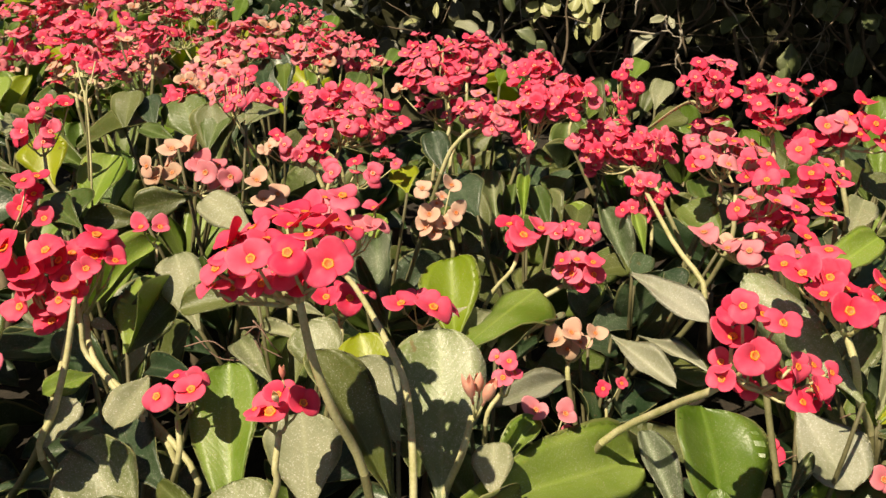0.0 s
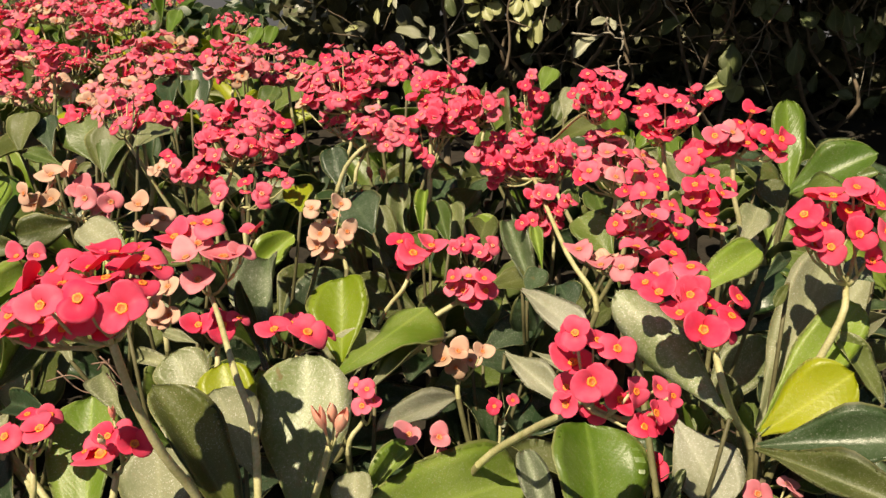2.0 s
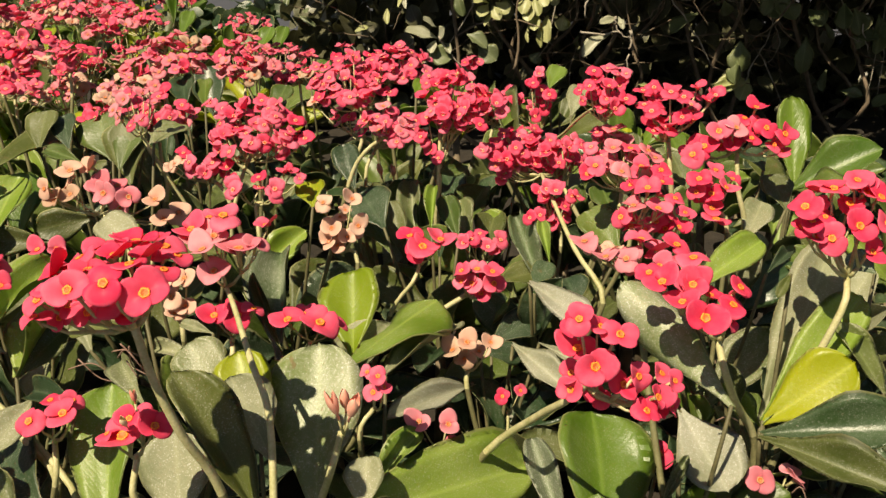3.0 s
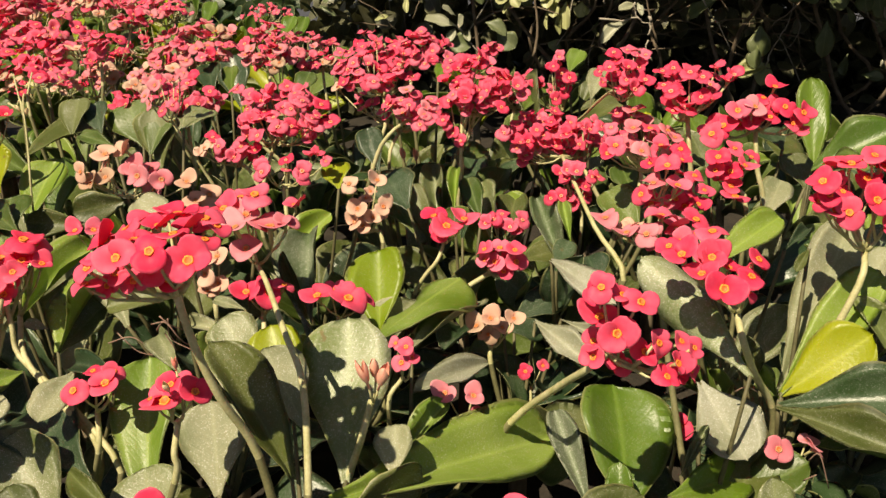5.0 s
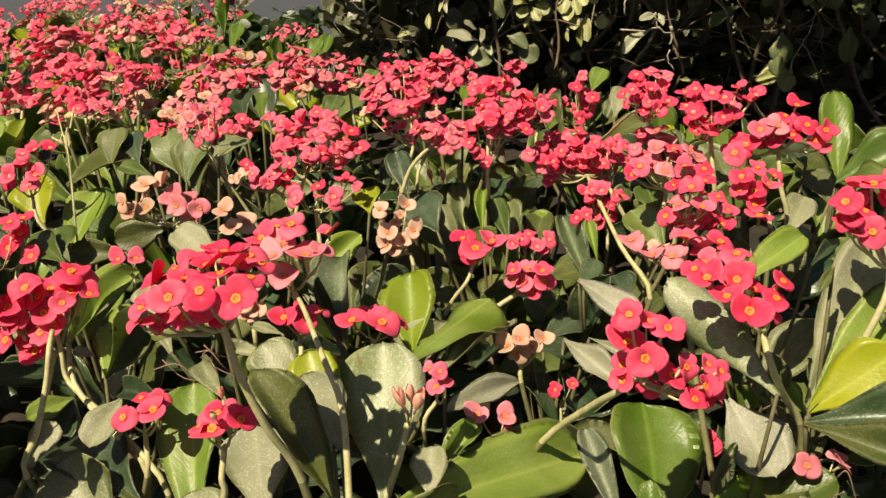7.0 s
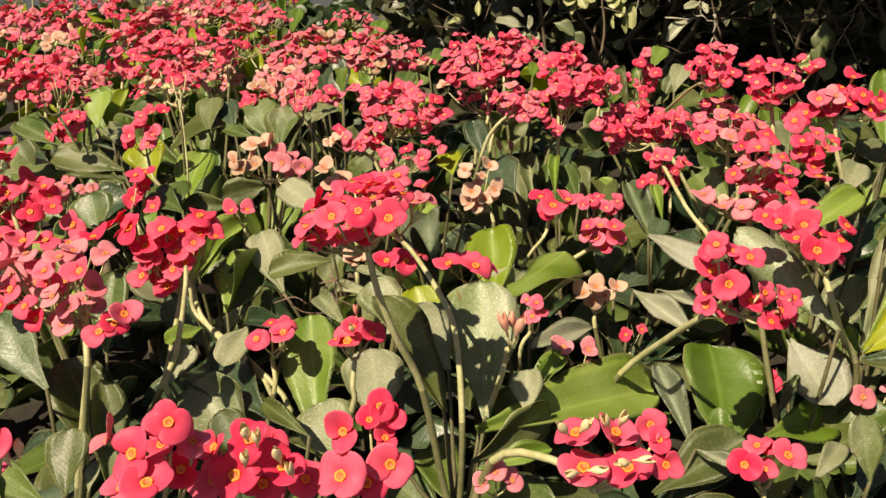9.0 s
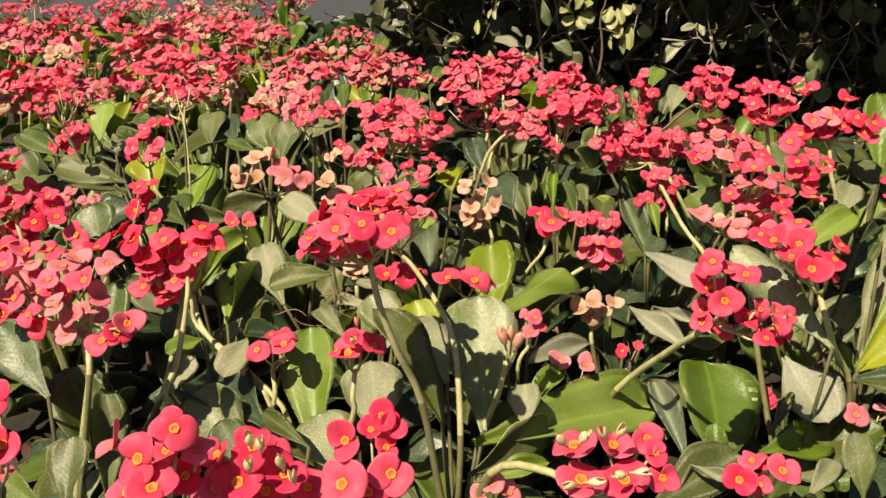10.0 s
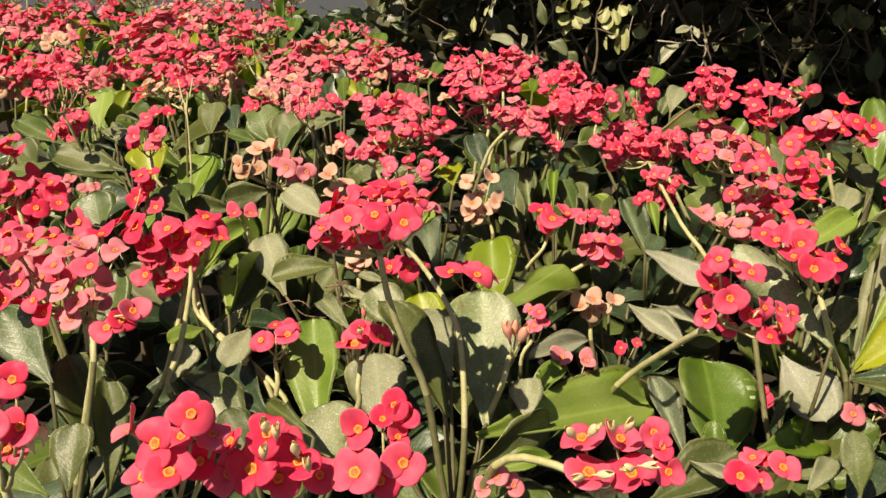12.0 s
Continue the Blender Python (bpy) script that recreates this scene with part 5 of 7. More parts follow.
cluster([(-0.481, 1.384, 0.467), (-0.461, 1.350, 0.406)], [
    (-26, 19, 4, 30, 0.12, -0.05), (-6, 35, 10, 38, 0.15, 0.44), (9, -57, 3, 28, 0.8, -0.04, "pink"),
    (27, -45, 0, 36, 0.69, 0.05, "tan")], "peach", 0.003, 820)
cluster([(-1.312, 2.136, 0.536), (-1.328, 2.100, 0.446)], [
    (-12, 14, 54, 42, 0, -0.47), (-8, 40, 56, 47, 0, -0.07), (-40, -12, 40, 38, 0, -0.35),
    (-11, 10, 40, 46, 0.19, -0.27), (27, 11, 47, 43, 0.22, 0.15, "pink"), (74, 7, 38, 43, 0.23, 0.31, "pink"),
    (-62, -22, 24, 44, 0.25, -0.48, "pink"), (-12, -35, 33, 45, 0.39, 0.2), (8, -18, 26, 41, 0.34, 0.03, "pink"),
    (40, -23, 25, 40, 0.29, 0.34), (70, -6, 27, 40, 0.15, 0.62), (-17, -30, 16, 38, 0.43, -0.51),
    (12, -40, 19, 40, 0.48, -0.13), (58, -45, 16, 45, 0.54, 0.42)], "rose", 0.0026, 830)
cluster([(-1.312, 2.136, 0.536), (-1.328, 2.100, 0.446)], [
    (82, -34, 2, 37, 0.69, 0.28)], "rose", 0.001872, 844)
cluster([(-1.082, 1.984, 0.525), (-1.065, 1.950, 0.440)], [
    (1, 15, 85, 43, 0, -0.07, "red"), (-24, 17, 72, 45, 0.24, -0.35, "red"), (21, -11, 75, 47, 0, 0.36),
    (49, 10, 67, 39, 0.13, 0.48), (-51, -2, 52, 36, 0.042, -0.19, "red"), (-22, -2, 57, 39, 0, 0.05),
    (19, -8, 58, 44, 0.28, -0.07), (60, -13, 46, 39, 0.31, 0.11, "red"), (-38, -7, 33, 43, 0.54, -0.23),
    (2, -9, 33, 46, 0.24, 0.22, "red"), (34, -23, 40, 40, 0.13, 0.02), (72, -23, 32, 44, 0.17, 0.53),
    (-34, -21, 9, 44, 0.53, -0.24), (7, -27, 21, 44, 0.28, -0.38)], "rose", 0.0026, 840)
cluster([(-1.082, 1.984, 0.525), (-1.065, 1.950, 0.440)], [
    (38, -25, 16, 45, 0.57, 0.53, "peach"), (8, -34, 4, 40, 0.76, 0.19), (44, -44, -2, 38, 0.8, 0.43)], "rose", 0.001872, 854)
cluster([(-1.129, 2.387, 0.553), (-1.106, 2.350, 0.453)], [
    (5, -4, 61, 39, 0.042, -0.14, "rose"), (-26, 6, 48, 39, 0.33, -0.37, "rose"), (12, 8, 40, 38, 0.092, 0.37),
    (54, 1, 43, 36, 0.084, 0.25), (-34, -16, 25, 37, 0.13, -0.16), (-5, -11, 28, 36, 0.059, -0.16),
    (28, -8, 32, 37, 0.18, 0.21), (-3, -27, 13, 45, 0.59, -0.22, "pink"), (23, -41, 19, 45, 0.25, 0.38),
    (56, -27, 4, 36, 0.24, 0.46, "rose")], "red", 0.0026, 850)
cluster([(-0.843, 1.882, 0.537), (-0.835, 1.850, 0.456)], [
    (-16, 6, 39, 44, 0.14, -0.04), (-39, -2, 27, 41, 0.2, -0.09), (0, -1, 26, 42, 0.38, -0.01, "rose"),
    (36, -16, 28, 43, 0.31, 0.22), (63, -6, 21, 38, 0, 0.62), (-26, -25, 2, 37, 0.76, -0.31),
    (2, -23, 13, 41, 0.24, -0.39), (36, -26, 3, 47, 0.58, 0.05, "tan")], "red", 0.0026, 860)
cluster([(-0.773, 2.037, 0.533), (-0.749, 2.000, 0.446)], [
    (-27, 27, 54, 40, 0.067, -0.31), (16, 6, 61, 44, 0.05, 0.02), (-33, -6, 39, 38, 0, -0.33),
    (-7, -2, 37, 37, 0, -0.15), (34, -14, 43, 39, 0.37, -0.04), (61, 5, 32, 47, 0.092, 0.29),
    (-64, -17, 20, 45, 0.13, -0.43), (-28, -15, 31, 35, 0.29, -0.41, "pink"), (2, -19, 29, 46, 0.31, 0.1, "peach"),
    (29, -18, 28, 41, 0.24, -0.22, "tan"), (64, -21, 24, 36, 0.13, 0.02), (-18, -28, 15, 45, 0.27, -0.04),
    (25, -27, 17, 43, 0.29, 0.33), (56, -41, 3, 38, 0.55, 0.43, "peach")], "rose", 0.0026, 870)
cluster([(-0.706, 2.233, 0.536), (-0.693, 2.200, 0.441)], [
    (-6, 13, 46, 44, 0.18, -0.12, "rose"), (-29, -4, 36, 38, 0, 0.02, "rose"), (3, 8, 31, 37, 0.29, 0.16),
    (54, -7, 26, 46, 0.16, 0.48, "rose"), (-33, -19, 14, 40, 0.43, -0.57), (-1, -26, 17, 44, 0.25, -0.17),
    (35, -11, 17, 41, 0.12, 0.2, "rose"), (17, -52, -2, 36, 0.45, -0.11)], "red", 0.0026, 880)
cluster([(-0.567, 1.782, 0.520), (-0.583, 1.750, 0.444)], [
    (-10, 18, 44, 43, 0, -0.27, "pink"), (-24, -14, 22, 37, 0.0084, -0.27, "pink"), (13, -14, 26, 42, 0.29, 0.35),
    (48, -4, 23, 40, 0.24, 0.3, "pink"), (-24, -31, 6, 36, 0.5, 0.06, "pink"), (-2, -21, 15, 46, 0.19, 0.29),
    (28, -19, 11, 41, 0.22, 0.38)], "rose", 0.0026, 890)
cluster([(-1.080, 1.729, 0.532), (-1.075, 1.700, 0.456)], [
    (-41, 29, 21, 41, 0, -0.19), (-8, 23, 22, 49, 0, 0.19), (-42, -29, 15, 41, 0.12, -0.59, "rose"),
    (-6, -38, 17, 36, 0.27, 0.08, "peach"), (19, -29, 7, 43, 0.11, -0.25, "rose"), (49, -23, 9, 45, 0.25, -0.03, "rose"),
    (72, -18, 3, 42, 0.3, 0.39, "rose")], "pink", 0.0026, 900)
cluster([(-0.955, 1.679, 0.527), (-0.971, 1.650, 0.454)], [
    (-9, 17, 18, 47, 0.15, 0.2, "pink"), (-4, -25, 5, 43, 0.67, 0.1), (20, -25, 13, 46, 0.51, 0.21),
    (48, -14, 9, 36, 0.24, 0.41, "pink")], "peach", 0.0026, 910)
cluster([(-0.689, 2.538, 0.564), (-0.666, 2.500, 0.459)], [
    (-1, -9, 29, 36, 0, -0.21, "rose"), (21, -15, 7, 39, 0.33, 0.48)], "red", 0.0026, 920)
cluster([(-1.399, 2.030, 0.524), (-1.421, 2.000, 0.437)], [
    (-7, 13, 74, 46, 0, 0.12, "red"), (-21, 2, 57, 47, 0.29, -0.39), (27, -4, 50, 37, 0, 0.38),
    (58, 6, 46, 36, 0.042, 0.44), (-43, -10, 36, 47, 0.45, -0.67), (-5, -15, 37, 42, 0.21, -0.04),
    (11, -2, 39, 36, 0.24, 0.32, "red"), (49, -9, 37, 45, 0.1, 0.26), (-14, -17, 25, 37, 0.13, -0.14, "peach"),
    (40, -33, 18, 39, 0.51, 0.27), (67, -25, 17, 37, 0.33, 0.08), (6, -42, 8, 38, 0.69, -0.42),
    (28, -24, 6, 45, 0.37, -0)], "rose", 0.0026, 930)

# the plant in front: broad leaves round its stem
leaf((-0.004, 0.560, 0.210), (-0.003, 0.680, 0.319), 0.090, "sheen", 2)
# turned from the sun, with shade put into its colour too
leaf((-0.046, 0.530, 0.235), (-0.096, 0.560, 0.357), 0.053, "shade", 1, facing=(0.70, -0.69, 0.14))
leaf((-0.054, 0.600, 0.262), (-0.079, 0.650, 0.327), 0.056, "yellow", 0)
leaf((-0.042, 0.580, 0.256), (-0.077, 0.620, 0.317), 0.060, "pale", 2)
leaf((0.039, 0.550, 0.219), (0.040, 0.590, 0.246), 0.037, "pale", 4)
leaf((-0.011, 0.530, 0.213), (0.212, 0.680, 0.184), 0.085, "bright", 0)
leaf((-0.019, 0.510, 0.189), (0.070, 0.560, 0.215), 0.061, "olive", 0, facing=(0.3, -0.95, -0.05))
leaf((-0.014, 0.490, 0.193), (0.060, 0.500, 0.213), 0.022, "bright", 1)
leaf((-0.114, 0.540, 0.213), (-0.122, 0.590, 0.280), 0.070, "pale", 2)
leaf((-0.148, 0.480, 0.209), (-0.172, 0.540, 0.246), 0.063, "dusty", 2)
leaf((-0.182, 0.550, 0.188), (-0.206, 0.660, 0.296), 0.070, "bright", 0)
leaf((-0.171, 0.470, 0.247), (-0.227, 0.500, 0.274), 0.020, "olive", 3)
leaf((-0.227, 0.450, 0.235), (-0.256, 0.480, 0.273), 0.040, "olive", 2)
# leaves of the plants beside it
leaf((0.014, 0.800, 0.238), (0.009, 0.900, 0.299), 0.074, "vivid", 4)
leaf((0.018, 0.720, 0.275), (0.112, 0.860, 0.293), 0.085, "bright", 6, facing=(-0.5, -0.6, 0.62))
leaf((0.053, 0.735, 0.253), (0.134, 0.872, 0.261), 0.062, "pale", 0, facing=(-0.5, -0.6, 0.62))
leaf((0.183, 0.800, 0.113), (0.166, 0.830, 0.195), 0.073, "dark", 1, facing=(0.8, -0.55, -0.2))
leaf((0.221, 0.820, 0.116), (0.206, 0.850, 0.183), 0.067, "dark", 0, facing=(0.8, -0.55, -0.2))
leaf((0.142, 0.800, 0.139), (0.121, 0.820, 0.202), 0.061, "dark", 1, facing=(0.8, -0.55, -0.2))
leaf((-0.064, 0.780, 0.249), (-0.085, 0.920, 0.342), 0.063, "speckled", 5)
leaf((-0.054, 0.750, 0.268), (-0.095, 0.800, 0.350), 0.015, "olive", 1)
leaf((0.221, 0.860, 0.301), (0.268, 0.740, 0.304), 0.038, "silver", 0)
leaf((0.202, 0.855, 0.223), (0.250, 0.770, 0.215), 0.035, "silver", 1)
leaf((0.233, 0.850, 0.226), (0.283, 0.770, 0.234), 0.017, "silver", 1)
leaf((0.177, 0.870, 0.219), (0.243, 0.920, 0.232), 0.050, "dark", 0)
leaf((0.161, 0.840, 0.222), (0.216, 0.860, 0.206), 0.033, "dark", 0)
leaf((0.216, 0.930, 0.196), (0.226, 0.980, 0.236), 0.033, "dark", 0)
leaf((0.152, 0.830, 0.184), (0.059, 0.720, 0.218), 0.035, "silver", 0, facing=(-0.16, -0.68, 0.71))
leaf((0.129, 0.840, 0.170), (0.038, 0.800, 0.202), 0.041, "dark", 1)
leaf((0.175, 0.830, 0.135), (0.244, 0.860, 0.140), 0.018, "silver", 3)
leaf((0.045, 0.620, 0.199), (0.089, 0.650, 0.238), 0.030, "bright", 5)
leaf((0.148, 0.660, 0.160), (0.132, 0.680, 0.189), 0.024, "dark", 0)
leaf((0.227, 0.600, 0.133), (0.201, 0.690, 0.205), 0.031, "speckled", 5)
leaf((0.262, 0.600, 0.128), (0.283, 0.710, 0.225), 0.111, "fresh", 1, facing=(0.1, -0.9, 0.4))
leaf((0.250, 0.585, 0.140), (0.252, 0.600, 0.188), 0.028, "fresh", 3)
leaf((0.372, 0.610, 0.276), (0.287, 0.700, 0.369), 0.051, "sheen", 6, facing=(-0.45, -0.5, 0.7))
leaf((0.354, 0.690, 0.225), (0.382, 0.610, 0.180), 0.069, "silver", 4)
leaf((0.296, 0.580, 0.166), (0.393, 0.620, 0.164), 0.051, "fresh", 1)
leaf((0.316, 0.500, 0.165), (0.362, 0.540, 0.192), 0.024, "pale", 3)
leaf((0.370, 0.500, 0.165), (0.365, 0.520, 0.227), 0.035, "dusty", 0)
leaf((0.219, 0.570, 0.158), (0.252, 0.500, 0.184), 0.014, "silver", 3)
leaf((0.312, 0.600, 0.175), (0.341, 0.620, 0.219), 0.013, "dusty", 5)
# the rosette with the yellow leaf
leaf((0.442, 0.690, 0.208), (0.522, 0.675, 0.280), 0.069, "yellow", 2)
leaf((0.441, 0.690, 0.210), (0.561, 0.745, 0.329), 0.057, "bright", 0)
leaf((0.443, 0.700, 0.204), (0.573, 0.840, 0.352), 0.066, "pale", 2)
leaf((0.570, 0.700, 0.232), (0.531, 0.720, 0.305), 0.031, "dusty", 1)
# dark green here paints the shade under the yellow leaf
leaf((0.433, 0.670, 0.207), (0.548, 0.600, 0.262), 0.055, "dark", 1)
leaf((0.426, 0.660, 0.209), (0.504, 0.550, 0.232), 0.040, "olive", 1)
leaf((0.439, 0.690, 0.203), (0.396, 0.700, 0.249), 0.020, "bright", 5)
leaf((0.415, 0.690, 0.226), (0.403, 0.700, 0.272), 0.018, "olive", 5)
leaf((0.365, 0.730, 0.338), (0.461, 0.780, 0.382), 0.041, "bright", 0)
leaf((0.476, 0.800, 0.328), (0.523, 0.840, 0.349), 0.015, "dark", 1)
leaf((0.474, 0.740, 0.352), (0.454, 0.720, 0.336), 0.012, "olive", 0)
leaf((0.575, 0.760, 0.342), (0.555, 0.780, 0.360), 0.032, "speckled", 0)
# leaves on the other side
leaf((-0.398, 0.800, 0.272), (-0.332, 0.880, 0.343), 0.049, "bright", 5, facing=(0.00, -0.75, 0.66))
leaf((-0.335, 0.740, 0.250), (-0.284, 0.780, 0.310), 0.049, "olive", 1, facing=(-0.05, -0.72, 0.69))
leaf((-0.277, 0.660, 0.275), (-0.292, 0.600, 0.260), 0.040, "pale", 0, facing=(0.00, -0.73, 0.69))
leaf((-0.339, 0.680, 0.266), (-0.368, 0.640, 0.270), 0.029, "bright", 0, facing=(0.02, -0.73, 0.68))
leaf((-0.354, 0.600, 0.236), (-0.335, 0.630, 0.269), 0.034, "pale", 0, facing=(0.02, -0.72, 0.69))
leaf((-0.244, 0.580, 0.205), (-0.352, 0.680, 0.245), 0.079, "dark", 1, facing=(0.6, -0.8, 0.1))
leaf((-0.427, 0.860, 0.346), (-0.444, 0.920, 0.388), 0.069, "green", 0, facing=(-0.04, -0.74, 0.67))
leaf((-0.336, 0.740, 0.285), (-0.360, 0.740, 0.295), 0.014, "pale", 0)
leaf((-0.123, 0.740, 0.301), (-0.163, 0.760, 0.308), 0.014, "pale", 0)
leaf((-0.217, 0.620, 0.292), (-0.285, 0.660, 0.293), 0.027, "dark", 1)
leaf((-0.150, 0.600, 0.299), (-0.197, 0.660, 0.323), 0.024, "dusty", 1)
leaf((-0.099, 0.660, 0.275), (-0.136, 0.700, 0.313), 0.054, "dusty", 2)
leaf((-0.117, 0.700, 0.288), (-0.200, 0.740, 0.299), 0.019, "pale", 3)
leaf((-0.210, 0.840, 0.353), (-0.276, 0.880, 0.391), 0.045, "pale", 0)
leaf((-0.117, 0.800, 0.367), (-0.185, 0.840, 0.367), 0.033, "olive", 0)
leaf((-0.445, 0.520, 0.278), (-0.518, 0.580, 0.335), 0.054, "speckled", 2)
# shaded leaf, its shade painted by the darker olive
leaf((-0.389, 0.420, 0.222), (-0.394, 0.460, 0.270), 0.045, "shade", 0, facing=(-0.10, -0.68, 0.73))
leaf((-0.393, 0.500, 0.168), (-0.395, 0.550, 0.271), 0.045, "olive", 1, facing=(0.6, -0.8, 0.05))
leaf((-0.372, 0.430, 0.218), (-0.371, 0.450, 0.240), 0.016, "pale", 1, facing=(-0.11, -0.68, 0.73))
leaf((-0.397, 0.400, 0.230), (-0.459, 0.430, 0.249), 0.032, "green", 0)
leaf((-0.435, 0.400, 0.230), (-0.466, 0.420, 0.251), 0.022, "yellow", 0)
leaf((-0.471, 0.700, 0.227), (-0.470, 0.750, 0.318), 0.059, "green", 0, facing=(-0.11, -0.69, 0.71))
leaf((-0.391, 0.520, 0.174), (-0.452, 0.580, 0.289), 0.067, "shade", 1, facing=(0.6, -0.8, 0.0))
leaf((-0.266, 0.560, 0.169), (-0.327, 0.600, 0.244), 0.077, "dusty", 1)
# broad leaves of the second row
leaf((-0.633, 1.000, 0.371), (-0.729, 1.020, 0.391), 0.050, "green", 2)
leaf((-0.546, 1.000, 0.385), (-0.660, 1.020, 0.413), 0.059, "olive", 2)
leaf((-0.545, 0.990, 0.367), (-0.621, 1.010, 0.399), 0.042, "olive", 1)
leaf((-0.675, 1.050, 0.370), (-0.771, 1.100, 0.424), 0.037, "dark", 1)
leaf((-0.671, 1.080, 0.408), (-0.770, 1.120, 0.450), 0.044, "green", 0)
leaf((-0.576, 1.100, 0.390), (-0.641, 1.150, 0.426), 0.055, "dark", 1)
leaf((-0.586, 1.090, 0.408), (-0.623, 1.130, 0.437), 0.026, "pale", 1)
leaf((-0.434, 0.930, 0.347), (-0.419, 1.000, 0.414), 0.064, "bright", 0, facing=(-0.07, -0.75, 0.66))
# two leaves turned away and coloured darker to look unlit
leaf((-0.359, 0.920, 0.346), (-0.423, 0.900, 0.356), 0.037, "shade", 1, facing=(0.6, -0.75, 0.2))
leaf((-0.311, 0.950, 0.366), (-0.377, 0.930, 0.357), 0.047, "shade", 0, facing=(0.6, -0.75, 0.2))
leaf((-0.531, 0.860, 0.329), (-0.552, 0.900, 0.379), 0.067, "green", 2)
leaf((-0.576, 0.850, 0.330), (-0.613, 0.820, 0.329), 0.034, "bright", 0, facing=(0.02, -0.77, 0.64))
leaf((-0.406, 0.850, 0.359), (-0.464, 0.900, 0.382), 0.041, "green", 0)
leaf((-0.255, 0.750, 0.281), (-0.293, 0.810, 0.347), 0.052, "pale", 0)
leaf((-0.320, 0.720, 0.268), (-0.303, 0.800, 0.328), 0.050, "bright", 5, facing=(-0.5, -0.6, 0.6))
leaf((-0.190, 0.740, 0.324), (-0.263, 0.720, 0.327), 0.042, "olive", 1)
leaf((0.115, 1.100, 0.374), (0.166, 1.120, 0.386), 0.029, "green", 3, facing=(-0.17, -0.75, 0.64))
leaf((0.108, 1.000, 0.325), (0.113, 1.050, 0.377), 0.021, "bright", 5)
leaf((0.144, 1.000, 0.308), (0.129, 1.060, 0.359), 0.034, "green", 0)
leaf((0.259, 0.950, 0.293), (0.255, 1.000, 0.338), 0.019, "bright", 5)
leaf((0.336, 0.900, 0.321), (0.304, 0.950, 0.369), 0.054, "green", 1)
leaf((0.350, 0.960, 0.313), (0.385, 1.020, 0.354), 0.053, "dusty", 0)
leaf((0.491, 0.900, 0.335), (0.531, 0.950, 0.373), 0.043, "pale", 0)
leaf((0.230, 0.880, 0.279), (0.253, 0.920, 0.308), 0.032, "dark", 0)
leaf((0.280, 0.860, 0.270), (0.273, 0.900, 0.297), 0.048, "dark", 1)
leaf((0.046, 0.980, 0.335), (0.014, 1.040, 0.373), 0.070, "dark", 0)
leaf((-0.334, 0.990, 0.428), (-0.390, 1.020, 0.443), 0.024, "green", 0)
# bare stalks between the leaves
cluster([(-0.449, 1.000, 0.522), (-0.438, 0.980, 0.495), (-0.431, 0.970, 0.477), (-0.425, 0.950, 0.433), (-0.422, 0.930, 0.378)], [
    (14, -30, -42, 16, 0.10, -0.50, "bud"), (24, -35, -45, 16, 0.10, 0.40, "bud")], "red", 0.0012, 3)
cluster([(-0.430, 1.010, 0.522), (-0.429, 0.985, 0.499), (-0.431, 0.970, 0.477)], [], "red", 0.0011, 4)
cluster([(-0.458, 0.990, 0.487), (-0.444, 0.980, 0.482), (-0.432, 0.970, 0.475)], [], "red", 0.0016, 5)
cluster([(-0.363, 0.720, 0.330), (-0.357, 0.710, 0.302), (-0.350, 0.700, 0.273), (-0.292, 0.660, 0.244), (-0.222, 0.600, 0.198)], [], "red", 0.0030, 1)
cluster([(-0.350, 0.690, 0.340), (-0.341, 0.660, 0.333), (-0.346, 0.650, 0.301), (-0.350, 0.620, 0.262), (-0.358, 0.600, 0.224)], [], "red", 0.0032, 2)

# leaves further back
leaf((-0.675, 2.500, 0.412), (-0.702, 2.600, 0.540), 0.082, "fresh", 0)
leaf((-0.619, 2.500, 0.498), (-0.615, 2.600, 0.629), 0.052, "fresh", 5)
leaf((-0.580, 2.400, 0.456), (-0.563, 2.500, 0.536), 0.050, "fresh", 2)
leaf((-0.695, 2.500, 0.481), (-0.743, 2.600, 0.556), 0.041, "yellow", 5)
leaf((-0.634, 2.500, 0.452), (-0.658, 2.600, 0.525), 0.045, "green", 1)
leaf((-0.674, 2.600, 0.510), (-0.667, 2.700, 0.583), 0.035, "fresh", 1)
leaf((-0.553, 2.400, 0.452), (-0.522, 2.500, 0.514), 0.061, "dark", 0)
leaf((-0.616, 1.600, 0.505), (-0.621, 1.650, 0.552), 0.030, "yellow", 0)
leaf((-0.908, 1.700, 0.490), (-0.920, 1.750, 0.558), 0.019, "yellow", 5)
leaf((-0.884, 1.700, 0.489), (-0.913, 1.750, 0.529), 0.021, "fresh", 1)
leaf((-0.248, 1.800, 0.478), (-0.224, 1.850, 0.530), 0.041, "fresh", 2)
leaf((-0.258, 1.800, 0.494), (-0.301, 1.850, 0.510), 0.036, "pale", 0)
leaf((-0.102, 1.500, 0.446), (-0.073, 1.550, 0.491), 0.033, "fresh", 0)
leaf((-0.158, 1.400, 0.419), (-0.137, 1.450, 0.457), 0.045, "green", 2)
leaf((0.092, 1.250, 0.462), (0.104, 1.300, 0.486), 0.026, "fresh", 0)
leaf((-0.280, 1.300, 0.443), (-0.298, 1.360, 0.492), 0.047, "dark", 0)
leaf((-0.249, 1.300, 0.442), (-0.260, 1.360, 0.486), 0.032, "green", 0)
leaf((-0.645, 1.150, 0.424), (-0.652, 1.200, 0.482), 0.058, "bright", 0)
leaf((-0.456, 1.150, 0.411), (-0.460, 1.200, 0.463), 0.054, "olive", 0)
leaf((-0.413, 1.150, 0.411), (-0.436, 1.200, 0.456), 0.043, "dark", 0)
